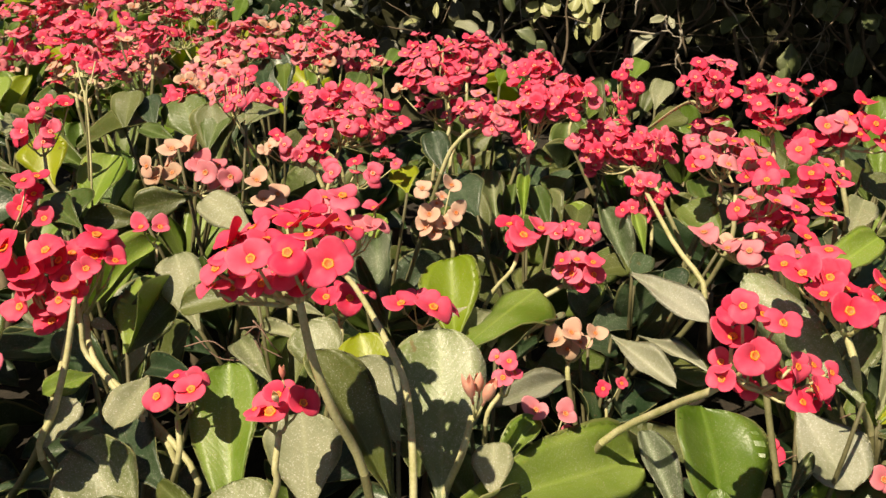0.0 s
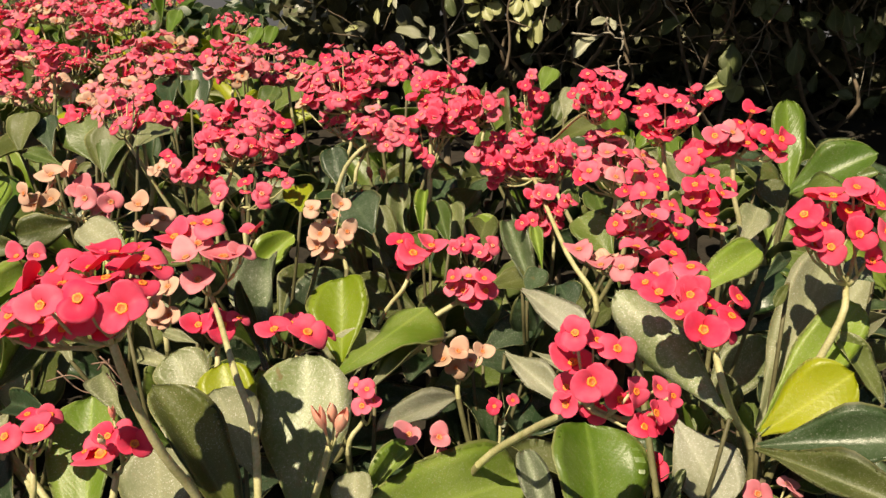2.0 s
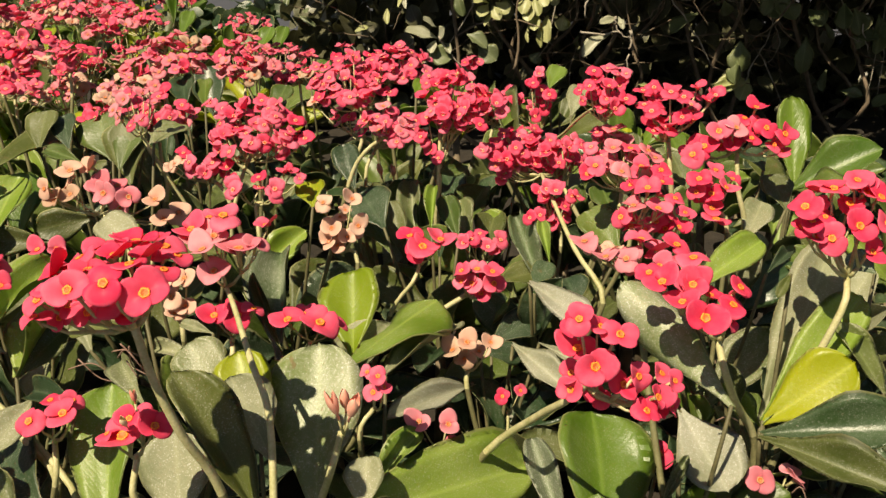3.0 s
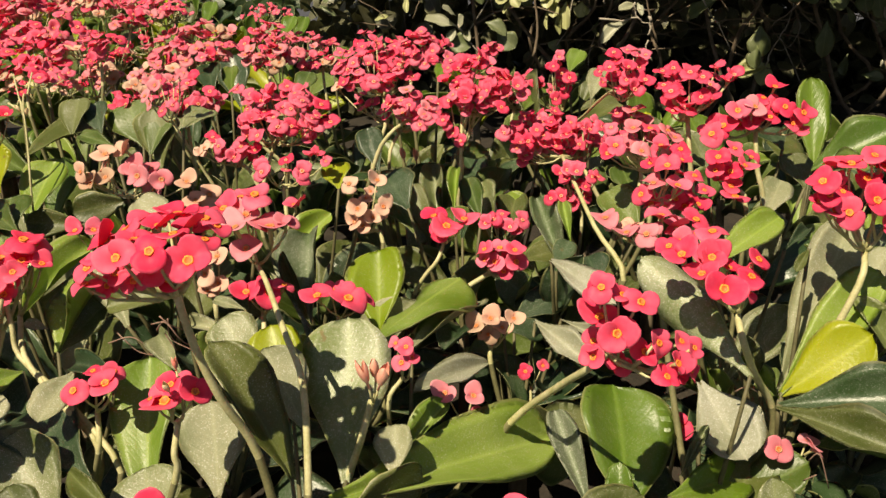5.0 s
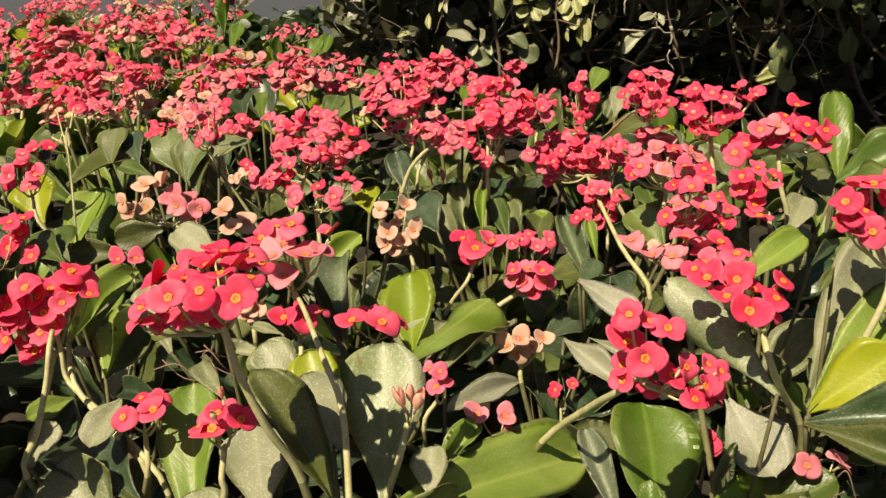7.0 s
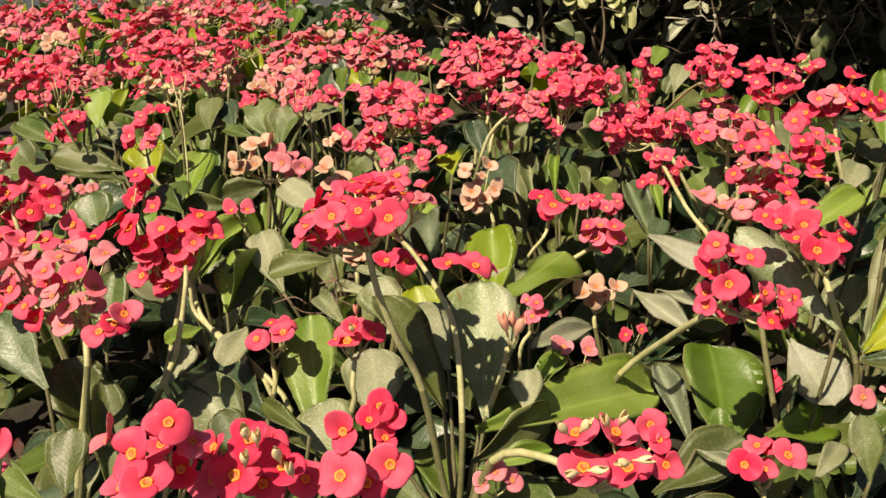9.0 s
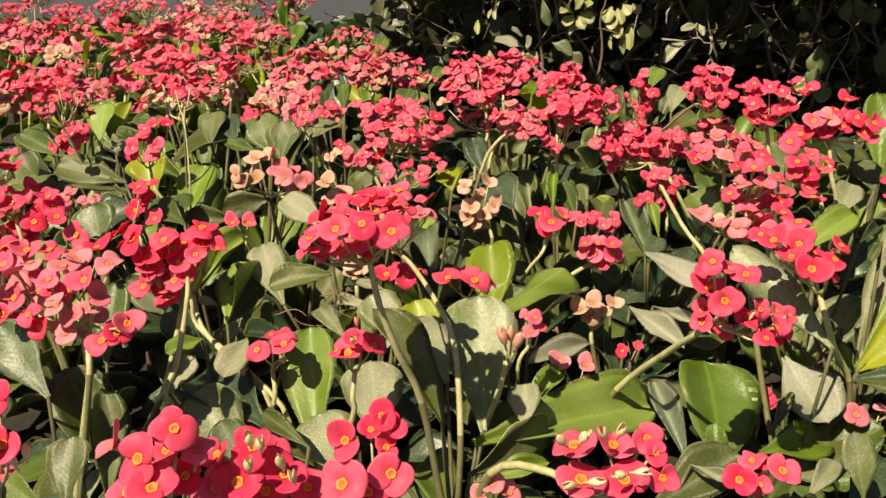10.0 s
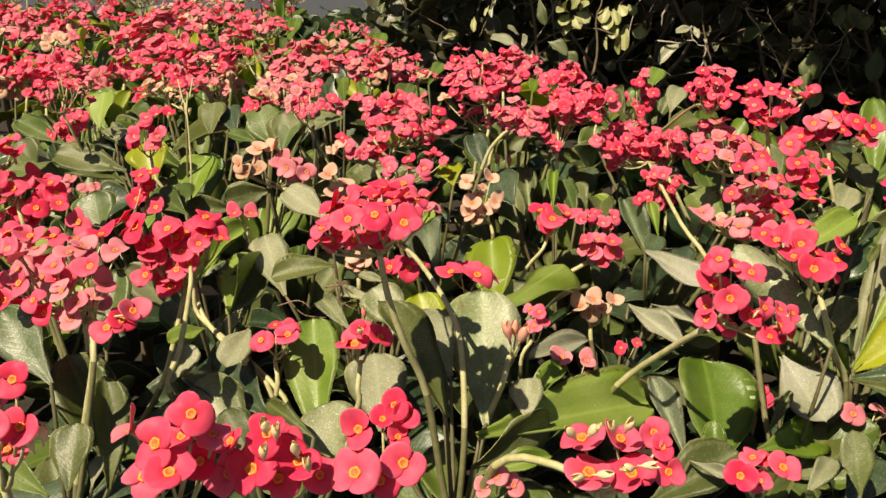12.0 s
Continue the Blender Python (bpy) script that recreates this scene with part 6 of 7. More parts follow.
leaf((-0.296, 1.120, 0.413), (-0.287, 1.160, 0.444), 0.042, "dusty", 2)
leaf((-0.729, 1.100, 0.416), (-0.768, 1.150, 0.450), 0.057, "green", 0)
leaf((-0.576, 1.050, 0.415), (-0.574, 1.100, 0.442), 0.036, "pale", 1)
leaf((0.689, 1.200, 0.310), (0.702, 1.270, 0.452), 0.058, "fresh", 2)
leaf((0.680, 1.200, 0.311), (0.783, 1.150, 0.397), 0.074, "fresh", 1)
leaf((0.684, 1.200, 0.310), (0.606, 1.180, 0.372), 0.055, "olive", 0)
leaf((0.689, 1.200, 0.310), (0.695, 1.100, 0.366), 0.052, "green", 3)
leaf((-0.434, 1.000, 0.323), (-0.421, 1.030, 0.408), 0.069, "fresh", 0)
leaf((-0.500, 1.000, 0.367), (-0.521, 1.030, 0.429), 0.068, "yellow", 1)
leaf((-0.544, 1.000, 0.372), (-0.647, 1.000, 0.419), 0.064, "olive", 3)
leaf((-0.636, 1.200, 0.389), (-0.684, 1.250, 0.482), 0.067, "fresh", 0)
leaf((-0.636, 1.200, 0.389), (-0.621, 1.220, 0.480), 0.050, "yellow", 5)
leaf((-0.599, 0.950, 0.333), (-0.530, 0.950, 0.358), 0.068, "dark", 1)
leaf((-0.044, 0.980, 0.365), (-0.051, 1.020, 0.393), 0.043, "yellow", 0)
leaf((0.053, 1.000, 0.295), (-0.007, 1.100, 0.361), 0.061, "green", 0)
leaf((0.088, 1.120, 0.239), (0.079, 1.200, 0.349), 0.041, "dusty", 5)
leaf((0.096, 1.100, 0.246), (0.111, 1.160, 0.340), 0.038, "green", 1)
leaf((0.071, 1.080, 0.254), (0.048, 1.140, 0.330), 0.039, "olive", 0)
leaf((0.169, 1.150, 0.296), (0.126, 1.250, 0.356), 0.056, "dark", 0)
leaf((0.139, 1.100, 0.267), (0.194, 1.180, 0.350), 0.052, "green", 1)
leaf((0.258, 0.960, 0.233), (0.226, 1.060, 0.333), 0.038, "speckled", 5)
leaf((0.243, 1.150, 0.369), (0.228, 1.300, 0.473), 0.045, "olive", 5)
leaf((0.328, 1.300, 0.404), (0.358, 1.320, 0.461), 0.038, "olive", 0)
leaf((-0.258, 1.050, 0.437), (-0.233, 1.100, 0.458), 0.052, "dusty", 0)
leaf((-0.294, 1.550, 0.380), (-0.316, 1.600, 0.479), 0.074, "dark", 0)
leaf((-0.165, 1.600, 0.389), (-0.122, 1.650, 0.426), 0.063, "green", 0)
leaf((-0.396, 2.900, 0.342), (-0.370, 3.000, 0.460), 0.061, "fresh", 0)
leaf((-0.352, 1.150, 0.393), (-0.385, 1.200, 0.454), 0.078, "green", 0)
leaf((-0.314, 1.100, 0.370), (-0.326, 1.150, 0.452), 0.067, "olive", 2)
leaf((-0.756, 1.100, 0.425), (-0.712, 1.150, 0.434), 0.066, "olive", 0)
leaf((-0.700, 0.950, 0.395), (-0.661, 1.000, 0.418), 0.065, "dusty", 3)
leaf((-0.463, 1.050, 0.367), (-0.642, 1.150, 0.443), 0.061, "green", 1)

# more heads between
cluster([(0.299, 1.105, 0.357), (0.312, 1.080, 0.329), (0.358, 1.080, 0.240)], [
    (-115, -25, 55, 33, 0.59, -0.2), (-95, 5, 61, 31, 0.42, 0), (-82, -25, 42, 35, 0.67, -0.1),
    (-81, 25, 69, 31, 0.25, 0), (-70, -25, 58, 33, 0.5, 0), (-45, 15, 61, 32, 0.25, 0),
    (-58, -25, 37, 33, 0.71, 0), (-34, -25, 49, 33, 0.5, 0.1), (-17, 5, 62, 32, 0.34, 0.1),
    (-2, -25, 60, 33, 0.42, 0.2), (-9, -25, 36, 32, 0.67, 0.1), (10, -25, 43, 32, 0.59, 0.2),
    (20, 5, 61, 31, 0.25, 0.3), (-98, -25, 33, 32, 0.76, -0.2)], "red", 0.0034, 940)
cluster([(0.299, 1.105, 0.357), (0.312, 1.080, 0.329), (0.358, 1.080, 0.240)], [
    (-11, -2, 53, 30, 0.33, 0.033), (11, -5, 56, 31, 0.32, 0.43), (1, -12, 32, 27, 0.47, 0.43),
    (-27, 2, 50, 30, 0.24, 0.38), (-101, -20, 46, 29, 0.5, 0.09), (-88, 3, 43, 26, 0.73, -0.015)], "red", 0.002448, 954)
cluster([(0.355, 0.926, 0.392), (0.346, 0.900, 0.371), (0.343, 0.900, 0.312)], [
    (-54, -26, 40, 29, 0.5, -0.2), (-22, -26, 32, 29, 0.42, 0, "pink"), (1, -26, 38, 29, 0.42, 0.1, "red"),
    (26, 4, 41, 29, 0.25, 0.2, "pink"), (0, 24, 49, 30, 0.17, 0), (-63, -26, 30, 25, 0.59, -0.3, "red"),
    (25, -26, 33, 27, 0.5, 0.2, "red"), (-24, 14, 52, 28, 0.25, -0.1, "pink"), (12, -16, 22, 26, 0.59, 0.1, "peach"),
    (4, -9, 26, 25, 0.63, -0.17, "red"), (18, 1, 23, 24, 0.28, -0.039, "pink"), (-42, 0, 35, 22, 0.26, -0.28, "pink"),
    (-23, 4, 34, 25, 0.51, -0.23, "pink")], "rose", 0.003, 950)
cluster([(0.366, 0.829, 0.350), (0.362, 0.800, 0.325), (0.372, 0.800, 0.276)], [
    (-45, -29, 38, 29, 0.25, -0.2, "rose"), (-12, -9, 37, 29, 0.42, 0.1), (8, -29, 36, 26, 0.42, 0.3),
    (7, 11, 41, 25, 0.34, 0.2, "rose"), (-30, -29, 34, 24, 0.5, 0, "rose"), (27, 11, 40, 24, 0.34, 0.3),
    (-2, -12, 29, 26, 0.5, -0.087), (7, -1, 35, 23, 0.18, 0.3)], "red", 0.003, 960)
cluster([(-0.289, 1.171, 0.426), (-0.282, 1.150, 0.391), (-0.283, 1.150, 0.329)], [
    (8, -1, 55, 38, 0.34, 0, "red"), (27, -21, 31, 36, 0.63, 0.1), (-4, -11, 45, 36, 0.5, -0.2, "red"),
    (-33, -1, 38, 35, 0.34, -0.3), (40, -1, 42, 35, 0.42, 0.2, "red"), (9, -21, 25, 33, 0.67, -0.1),
    (-20, -21, 26, 31, 0.5, -0.3), (33, -21, 16, 31, 0.67, 0.1, "pink"), (-21, 6, 40, 28, 0.53, -0.54, "red"),
    (31, -2, 28, 34, 0.42, 0.033), (36, -4, 27, 30, 0.4, 0.32, "pink")], "rose", 0.003, 970)
cluster([(-0.194, 1.174, 0.431), (-0.173, 1.150, 0.387), (-0.143, 1.150, 0.342)], [
    (-18, 6, 38, 37, 0.34, -0.2, "rose"), (9, -24, 34, 37, 0.59, -0.1, "rose"), (84, -24, 36, 39, 0.63, 0.2),
    (59, 6, 40, 35, 0.34, 0.1), (32, 6, 32, 35, 0.34, 0, "rose"), (18, -14, 19, 33, 0.5, 0, "pink"),
    (96, -24, 23, 33, 0.59, 0.3), (74, -24, 19, 33, 0.59, 0.1), (12, -14, 22, 33, 0.62, -0.31, "rose"),
    (88, -10, 14, 29, 0.7, 0.37), (-3, 2, 24, 33, 0.61, -0.28, "pink")], "red", 0.003, 980)
cluster([(-0.178, 1.017, 0.395), (-0.154, 1.000, 0.367)], [
    (-23, -17, 27, 31, 0.5, -0.3, "rose"), (-42, -17, 25, 29, 0.59, -0.3, "peach"), (7, -17, 26, 32, 0.59, 0),
    (-6, -17, 16, 29, 0.71, -0.1, "rose"), (25, -17, 20, 29, 0.59, 0.2), (-37, 13, 33, 30, 0.42, -0.2),
    (0, -10, 19, 25, 0.74, -0.032), (-39, 6, 26, 27, 0.39, -0.0088, "peach")], "red", 0.003, 990)
cluster([(0.220, 1.316, 0.405), (0.219, 1.300, 0.360)], [
    (-25, -16, 60, 33, 0.42, -0.1), (-2, -16, 41, 35, 0.5, 0, "rose"), (22, -16, 49, 33, 0.34, 0.1),
    (-16, -16, 27, 33, 0.67, -0.1, "rose"), (13, -16, 21, 32, 0.67, 0.1), (35, 14, 25, 30, 0.42, 0.2, "pink"),
    (-39, -16, 42, 31, 0.5, -0.3), (3, -10, 30, 29, 0.59, -0.18), (-20, -11, 34, 33, 0.48, -0.21, "rose"),
    (-30, -3, 49, 28, 0.6, -0.26)], "red", 0.003, 1000)
cluster([(0.211, 1.712, 0.437), (0.209, 1.700, 0.397)], [
    (-15, -12, 25, 33, 0.42, -0.2), (14, -12, 26, 33, 0.42, 0.2), (-1, -12, 35, 31, 0.17, 0),
    (2, -12, 17, 31, 0.67, 0)], "red", 0.002, 1010)
cluster([(0.032, 1.180, 0.400), (0.014, 1.150, 0.355)], [
    (-23, -30, 37, 35, 0.5, -0.2), (2, -30, 32, 35, 0.67, 0, "pink"), (28, -30, 27, 35, 0.67, 0.1, "red"),
    (19, 0, 43, 34, 0.42, 0.1, "pink"), (41, -30, 39, 33, 0.5, 0.3, "red"), (-41, 0, 45, 34, 0.34, -0.2),
    (-11, 10, 44, 34, 0.34, 0, "red"), (53, -30, 26, 31, 0.67, 0.3, "red"), (-94, 30, 63, 33, 0.34, -0.3, "peach"),
    (33, -19, 30, 29, 0.56, 0.25, "red"), (-60, 28, 50, 27, 0.16, -0.34, "red"), (36, -9, 28, 30, 0.61, 0.048, "pink"),
    (9, -5, 29, 30, 0.51, 0.29, "pink")], "rose", 0.003, 1020)
cluster([(-0.371, 0.755, 0.295), (-0.345, 0.700, 0.272), (-0.298, 0.660, 0.242), (-0.248, 0.620, 0.208)], [
    (28, -25, 73, 34, 0.42, 0.2), (34, -5, 84, 36, 0.13, 0.3), (5, 5, 74, 33, 0.34, 0.1),
    (48, -25, 69, 28, 0.42, 0.4)], "red", 0.0036, 1030)
cluster([(-0.454, 0.626, 0.306), (-0.445, 0.600, 0.245), (-0.463, 0.600, 0.164)], [
    (-72, 4, 97, 34, 0.25, -0.2, "red"), (-47, 4, 93, 34, 0.29, 0), (-22, 4, 93, 32, 0.25, 0.1, "red"),
    (-76, -16, 87, 33, 0.5, -0.2), (-50, -26, 65, 33, 0.5, -0.1, "pink"), (-26, -26, 55, 32, 0.59, 0, "pink"),
    (5, -26, 55, 30, 0.59, 0.1), (-72, -26, 29, 33, 0.71, -0.2, "red"), (-52, -26, 19, 31, 0.71, -0.1, "red"),
    (-90, -26, 35, 33, 0.67, -0.3, "red"), (-2, 14, 86, 30, 0.21, 0.2), (27, 14, 92, 31, 0.17, 0.2, "red"),
    (32, -26, 28, 28, 0.67, 0.2, "pink"), (-62, -2, 83, 27, 0.51, 0.097, "pink")], "rose", 0.0036, 1040)
cluster([(-0.454, 0.626, 0.306), (-0.445, 0.600, 0.245), (-0.463, 0.600, 0.164)], [
    (-62, 15, 92, 27, 0.15, -0.25, "red"), (-37, -17, 55, 29, 0.45, -0.24, "pink"), (-78, -13, 30, 28, 0.72, -0.34, "red"),
    (-48, -4, 75, 27, 0.47, 0.13, "pink")], "rose", 0.002592, 1054)
cluster([(-0.569, 0.739, 0.410), (-0.558, 0.720, 0.380)], [
    (-12, -19, 30, 31, 0.34, -0.2), (7, -19, 19, 31, 0.5, 0), (30, -19, -5, 31, 0.71, 0.1),
    (42, 1, 21, 29, 0.34, 0.2), (5, 11, 22, 29, 0.25, 0), (59, -19, 1, 28, 0.59, 0.3),
    (-26, -19, -8, 33, 0.71, -0.2), (20, 19, 18, 28, 0.23, -0.1), (37, -1, 2, 29, 0.57, 0.35),
    (49, -3, 9, 28, 0.66, 0.5)], "red", 0.003, 1050)

# more leaves
leaf((0.005, 1.050, 0.370), (-0.013, 1.100, 0.425), 0.042, "dark", 0)
leaf((0.467, 1.050, 0.355), (0.455, 1.100, 0.405), 0.047, "olive", 0)
leaf((0.182, 1.050, 0.265), (0.205, 1.120, 0.321), 0.047, "olive", 1)
leaf((0.159, 1.020, 0.276), (0.149, 1.100, 0.346), 0.044, "dusty", 5)
leaf((0.120, 1.050, 0.267), (0.139, 1.150, 0.333), 0.046, "dark", 0)
leaf((0.225, 1.100, 0.264), (0.188, 1.120, 0.313), 0.048, "bright", 1)
leaf((0.192, 0.950, 0.268), (0.249, 0.980, 0.271), 0.040, "olive", 0)
leaf((-0.648, 1.250, 0.405), (-0.587, 1.300, 0.447), 0.069, "green", 0)
leaf((-0.504, 1.100, 0.394), (-0.444, 1.200, 0.431), 0.063, "olive", 0)
leaf((-0.326, 1.100, 0.391), (-0.313, 1.150, 0.448), 0.052, "green", 0)
leaf((-0.674, 0.980, 0.387), (-0.702, 1.000, 0.436), 0.055, "olive", 0)
cluster([(0.043, 1.252, 0.323), (0.039, 1.240, 0.283)], [
    (-10, -12, 18, 28, 0.084, -0.1, "bud_red"), (10, -12, 15, 28, 0.084, 0.1, "bud_red")], "red", 0.002, 1070)

# dried flower remains
dry_sprig([(-0.175, 0.620, 0.336), (-0.159, 0.600, 0.353), (-0.148, 0.600, 0.336), (-0.145, 0.610, 0.325)])
dry_sprig([(-0.163, 0.600, 0.359), (-0.155, 0.600, 0.350), (-0.149, 0.620, 0.335)])
dry_sprig([(-0.179, 0.620, 0.342), (-0.158, 0.600, 0.354)])
dry_sprig([(-0.156, 0.600, 0.356), (-0.163, 0.620, 0.327), (-0.144, 0.620, 0.314)])
dry_sprig([(-0.168, 0.620, 0.333), (-0.160, 0.620, 0.315)])
dry_sprig([(0.371, 0.640, 0.242), (0.378, 0.630, 0.253), (0.394, 0.640, 0.241)])
dry_sprig([(0.412, 0.560, 0.216), (0.416, 0.550, 0.229), (0.429, 0.550, 0.193)])
dry_sprig([(0.410, 0.560, 0.195), (0.416, 0.550, 0.208)])
dry_sprig([(0.341, 0.680, 0.165), (0.346, 0.660, 0.188), (0.355, 0.660, 0.184)])
dry_sprig([(-0.248, 0.680, 0.295), (-0.221, 0.670, 0.306), (-0.206, 0.670, 0.296)])
dry_sprig([(-0.237, 0.680, 0.306), (-0.218, 0.680, 0.284), (-0.191, 0.680, 0.280)])
leaf((0.277, 1.200, 0.400), (0.309, 1.280, 0.473), 0.040, "dusty", 5)
leaf((0.337, 1.250, 0.428), (0.365, 1.300, 0.471), 0.041, "pale", 0)
leaf((0.312, 1.200, 0.398), (0.388, 1.250, 0.425), 0.045, "olive", 0)
leaf((0.308, 1.300, 0.463), (0.333, 1.330, 0.499), 0.036, "fresh", 0)
leaf((0.221, 1.200, 0.420), (0.269, 1.280, 0.449), 0.044, "green", 0)
leaf((0.407, 0.980, 0.396), (0.388, 1.050, 0.417), 0.041, "green", 0)
leaf((0.338, 0.950, 0.354), (0.333, 1.000, 0.385), 0.043, "green", 0)
leaf((0.547, 1.000, 0.396), (0.554, 1.080, 0.415), 0.042, "dark", 0)
leaf((0.560, 0.950, 0.357), (0.558, 1.000, 0.395), 0.043, "olive", 0)

# ---- low leaves of every plant ----
FILL = random.Random(11)
for p in list(PLANTS):
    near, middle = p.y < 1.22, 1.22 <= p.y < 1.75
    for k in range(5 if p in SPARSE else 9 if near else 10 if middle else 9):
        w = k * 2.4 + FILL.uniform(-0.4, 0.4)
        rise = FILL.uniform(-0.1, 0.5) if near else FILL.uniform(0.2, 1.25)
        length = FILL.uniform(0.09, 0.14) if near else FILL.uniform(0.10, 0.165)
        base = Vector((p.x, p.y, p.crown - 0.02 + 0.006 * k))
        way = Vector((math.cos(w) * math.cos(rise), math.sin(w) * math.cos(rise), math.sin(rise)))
        # near plants get mostly dark leaves: the shade of the gaps, painted in
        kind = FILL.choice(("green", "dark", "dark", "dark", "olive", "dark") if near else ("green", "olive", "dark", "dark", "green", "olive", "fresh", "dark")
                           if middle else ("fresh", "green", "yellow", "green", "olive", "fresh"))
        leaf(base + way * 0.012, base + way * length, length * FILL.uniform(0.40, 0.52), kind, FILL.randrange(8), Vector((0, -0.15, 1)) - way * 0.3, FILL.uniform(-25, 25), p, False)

for p in list(PLANTS):
    if p not in SPARSE and 1.55 < p.y < 2.7:
        for k in range(4):
            w, rise, length = FILL.uniform(0, 6.3), FILL.uniform(0.6, 1.2), FILL.uniform(0.09, 0.15)
            base = Vector((p.x, p.y, p.crown))
            way = Vector((math.cos(w) * math.cos(rise), math.sin(w) * math.cos(rise), math.sin(rise)))
            leaf(base, base + way * length, length * FILL.uniform(0.3, 0.42), FILL.choice(("fresh", "yellow", "bright", "fresh", "green")), FILL.randrange(8), Vector((-0.3, -0.7, 0.5)), FILL.uniform(-35, 35), p, False)

for p in list(PLANTS):
    if p not in SPARSE and 0.82 < p.y < 1.45:
        for k in range(4):
            w, rise, length = k * 1.57 + FILL.uniform(-0.5, 0.5), FILL.uniform(0.55, 1.15), FILL.uniform(0.10, 0.135)
            base = Vector((p.x, p.y, p.crown + 0.02 + 0.05 * FILL.random()))
            way = Vector((math.cos(w) * math.cos(rise), math.sin(w) * math.cos(rise), math.sin(rise)))
            leaf(base, base + way * length, length * FILL.uniform(0.42, 0.52), FILL.choice(("olive", "green", "bright", "dusty", "pale", "green", "dark")), FILL.randrange(7), Vector((-0.3, -0.7, 0.6)), FILL.uniform(-30, 30), p)

# ---- flower heads of the far end ----
FAR = random.Random(23)
for p in list(PLANTS):
    if p in SPARSE:
        dome(p.x + FAR.uniform(-0.05, 0.05), p.y + FAR.uniform(-0.05, 0.05), 0.42 + FAR.uniform(-0.04, 0.06), 0.15, 7, 28, "red", FAR.randrange(10 ** 6), "rose", 0.4, home=p)
    elif p.y > 1.75 and p.x < -0.15:
        if FAR.random() < (0.45 if p.x < -0.35 and p.y < 2.3 else 0.85):
            dome(p.x + FAR.uniform(-0.08, 0.08), p.y + FAR.uniform(-0.06, 0.06), 0.50 + min(0.09, 0.09 * (p.y - 1.75)) + FAR.uniform(-0.09, 0.07), FAR.uniform(0.11, 0.17), FAR.randint(13, 18), 28,
                 FAR.choice(("red", "rose", "rose")), FAR.randrange(10 ** 6), FAR.choice(("rose", "pink", "pink", "peach")), 0.3, home=p)

# ---- stems of the plants ----
for p in PLANTS:
    verts, faces = [], []
    tube(verts, faces, [(0, 0, -0.03), (0.004, 0.002, p.crown * 0.5), (0, 0, p.crown + 0.02)], [0.013, 0.011, 0.007], 8)
    under("stem", mesh_of("stem", verts, faces, [BARK]), p.thing, label="brown woody stem")
    for b in p.branches:
        if (b - Vector((0, 0, p.crown))).length > 0.025:
            verts, faces = [], []
            tube(verts, faces, bowed((0, 0, p.crown - 0.01), b, (0, 0, -0.012), 4), [0.0045, 0.0034, 0.0026, 0.0022, 0.0019], 6)
            under("shoot", mesh_of("shoot", verts, faces, [SHOOT]), p.thing)
    tagged(p.thing, "flowering plant with red bracts and broad green leaves" if p.reds else "leafy green plant standing in the flower bed" if not p.dry
           else "plant with dried peach bracts and dusty green leaves", "plant", "plants in the bed")

# ---- the shrub in the shade behind ----
SHRUB = random.Random(77)
shrub = tagged(new("hedge_shrub"), "tall dark shrub with tangled bare twigs and pale leaves", "shrub")
shrub.location = (1.2, 3.4, 0)


def hedge_leaf_mesh():
    verts, faces = [], []
    for i in range(7):
        u = i / 6
        half = 0.40 * math.sin(math.pi * min(1, u * 0.93 + 0.06)) ** 0.8
        for v in (-1, 0, 1):
            verts.append((u, v * half, -0.25 * u * u + 0.16 * abs(v) * half))
    for i in range(6):
        for j in range(2):
            q = i * 3 + j
            faces.append((q, q + 3, q + 4, q + 1))
    return verts, faces


HV, HF = hedge_leaf_mesh()


def foliage(name, count, place, size, material, label):
    """Many small leaves, joined; place gives a random point."""
    verts, faces = [], []
    for i in range(count):
        at = place()
        x = Vector((SHRUB.gauss(0, 1), SHRUB.gauss(0, 1), SHRUB.gauss(-0.6, 0.7))).normalized()
        z = Vector((SHRUB.gauss(0, 0.6), SHRUB.gauss(-0.4, 0.6), 1))
        z = (z - x * z.dot(x)).normalized()
        y = z.cross(x)
        s = size * SHRUB.uniform(0.6, 1.25)
        n = len(verts)
        verts += [at + (x * a + y * b + z * c) * s - shrub.location for a, b, c in HV]
        faces += [tuple(n + k for k in f) for f in HF]
    me = mesh_of(name, verts, faces, [material])
    me.attributes.new("across", "FLOAT", "POINT").data.foreach_set("value", [-1.0, 0.0, 1.0] * (len(verts) // 3))
    return tagged(under(name, me, shrub, label=label), kind="stuff")


# light is partly in these colours: darkest for shaded mass, pale for sunlit leaves
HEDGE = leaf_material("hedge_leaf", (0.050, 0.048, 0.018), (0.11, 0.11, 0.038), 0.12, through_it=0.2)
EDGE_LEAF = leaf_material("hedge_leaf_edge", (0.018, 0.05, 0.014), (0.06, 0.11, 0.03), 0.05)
DIM_HEDGE = leaf_material("hedge_leaf_half_shade", (0.10, 0.14, 0.05), (0.20, 0.24, 0.09), 0.12, through_it=0.25)
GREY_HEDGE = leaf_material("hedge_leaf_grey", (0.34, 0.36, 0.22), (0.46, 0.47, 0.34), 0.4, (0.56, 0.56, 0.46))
SUNLIT_HEDGE = leaf_material("hedge_leaf_sunlit", (0.40, 0.43, 0.15), (0.54, 0.55, 0.26), 0.15, through_it=0.3)


# holes left in the added leaf roof so that sun falls on the hanging leaves
SUN_GAPS = [(Vector(p), r) for *p, r in ((0.42, 2.74, 0.50, 0.17), (0.12, 2.74, 0.46, 0.15), (0.74, 2.74, 0.44, 0.11), (1.14, 2.74, 0.33, 0.09))]


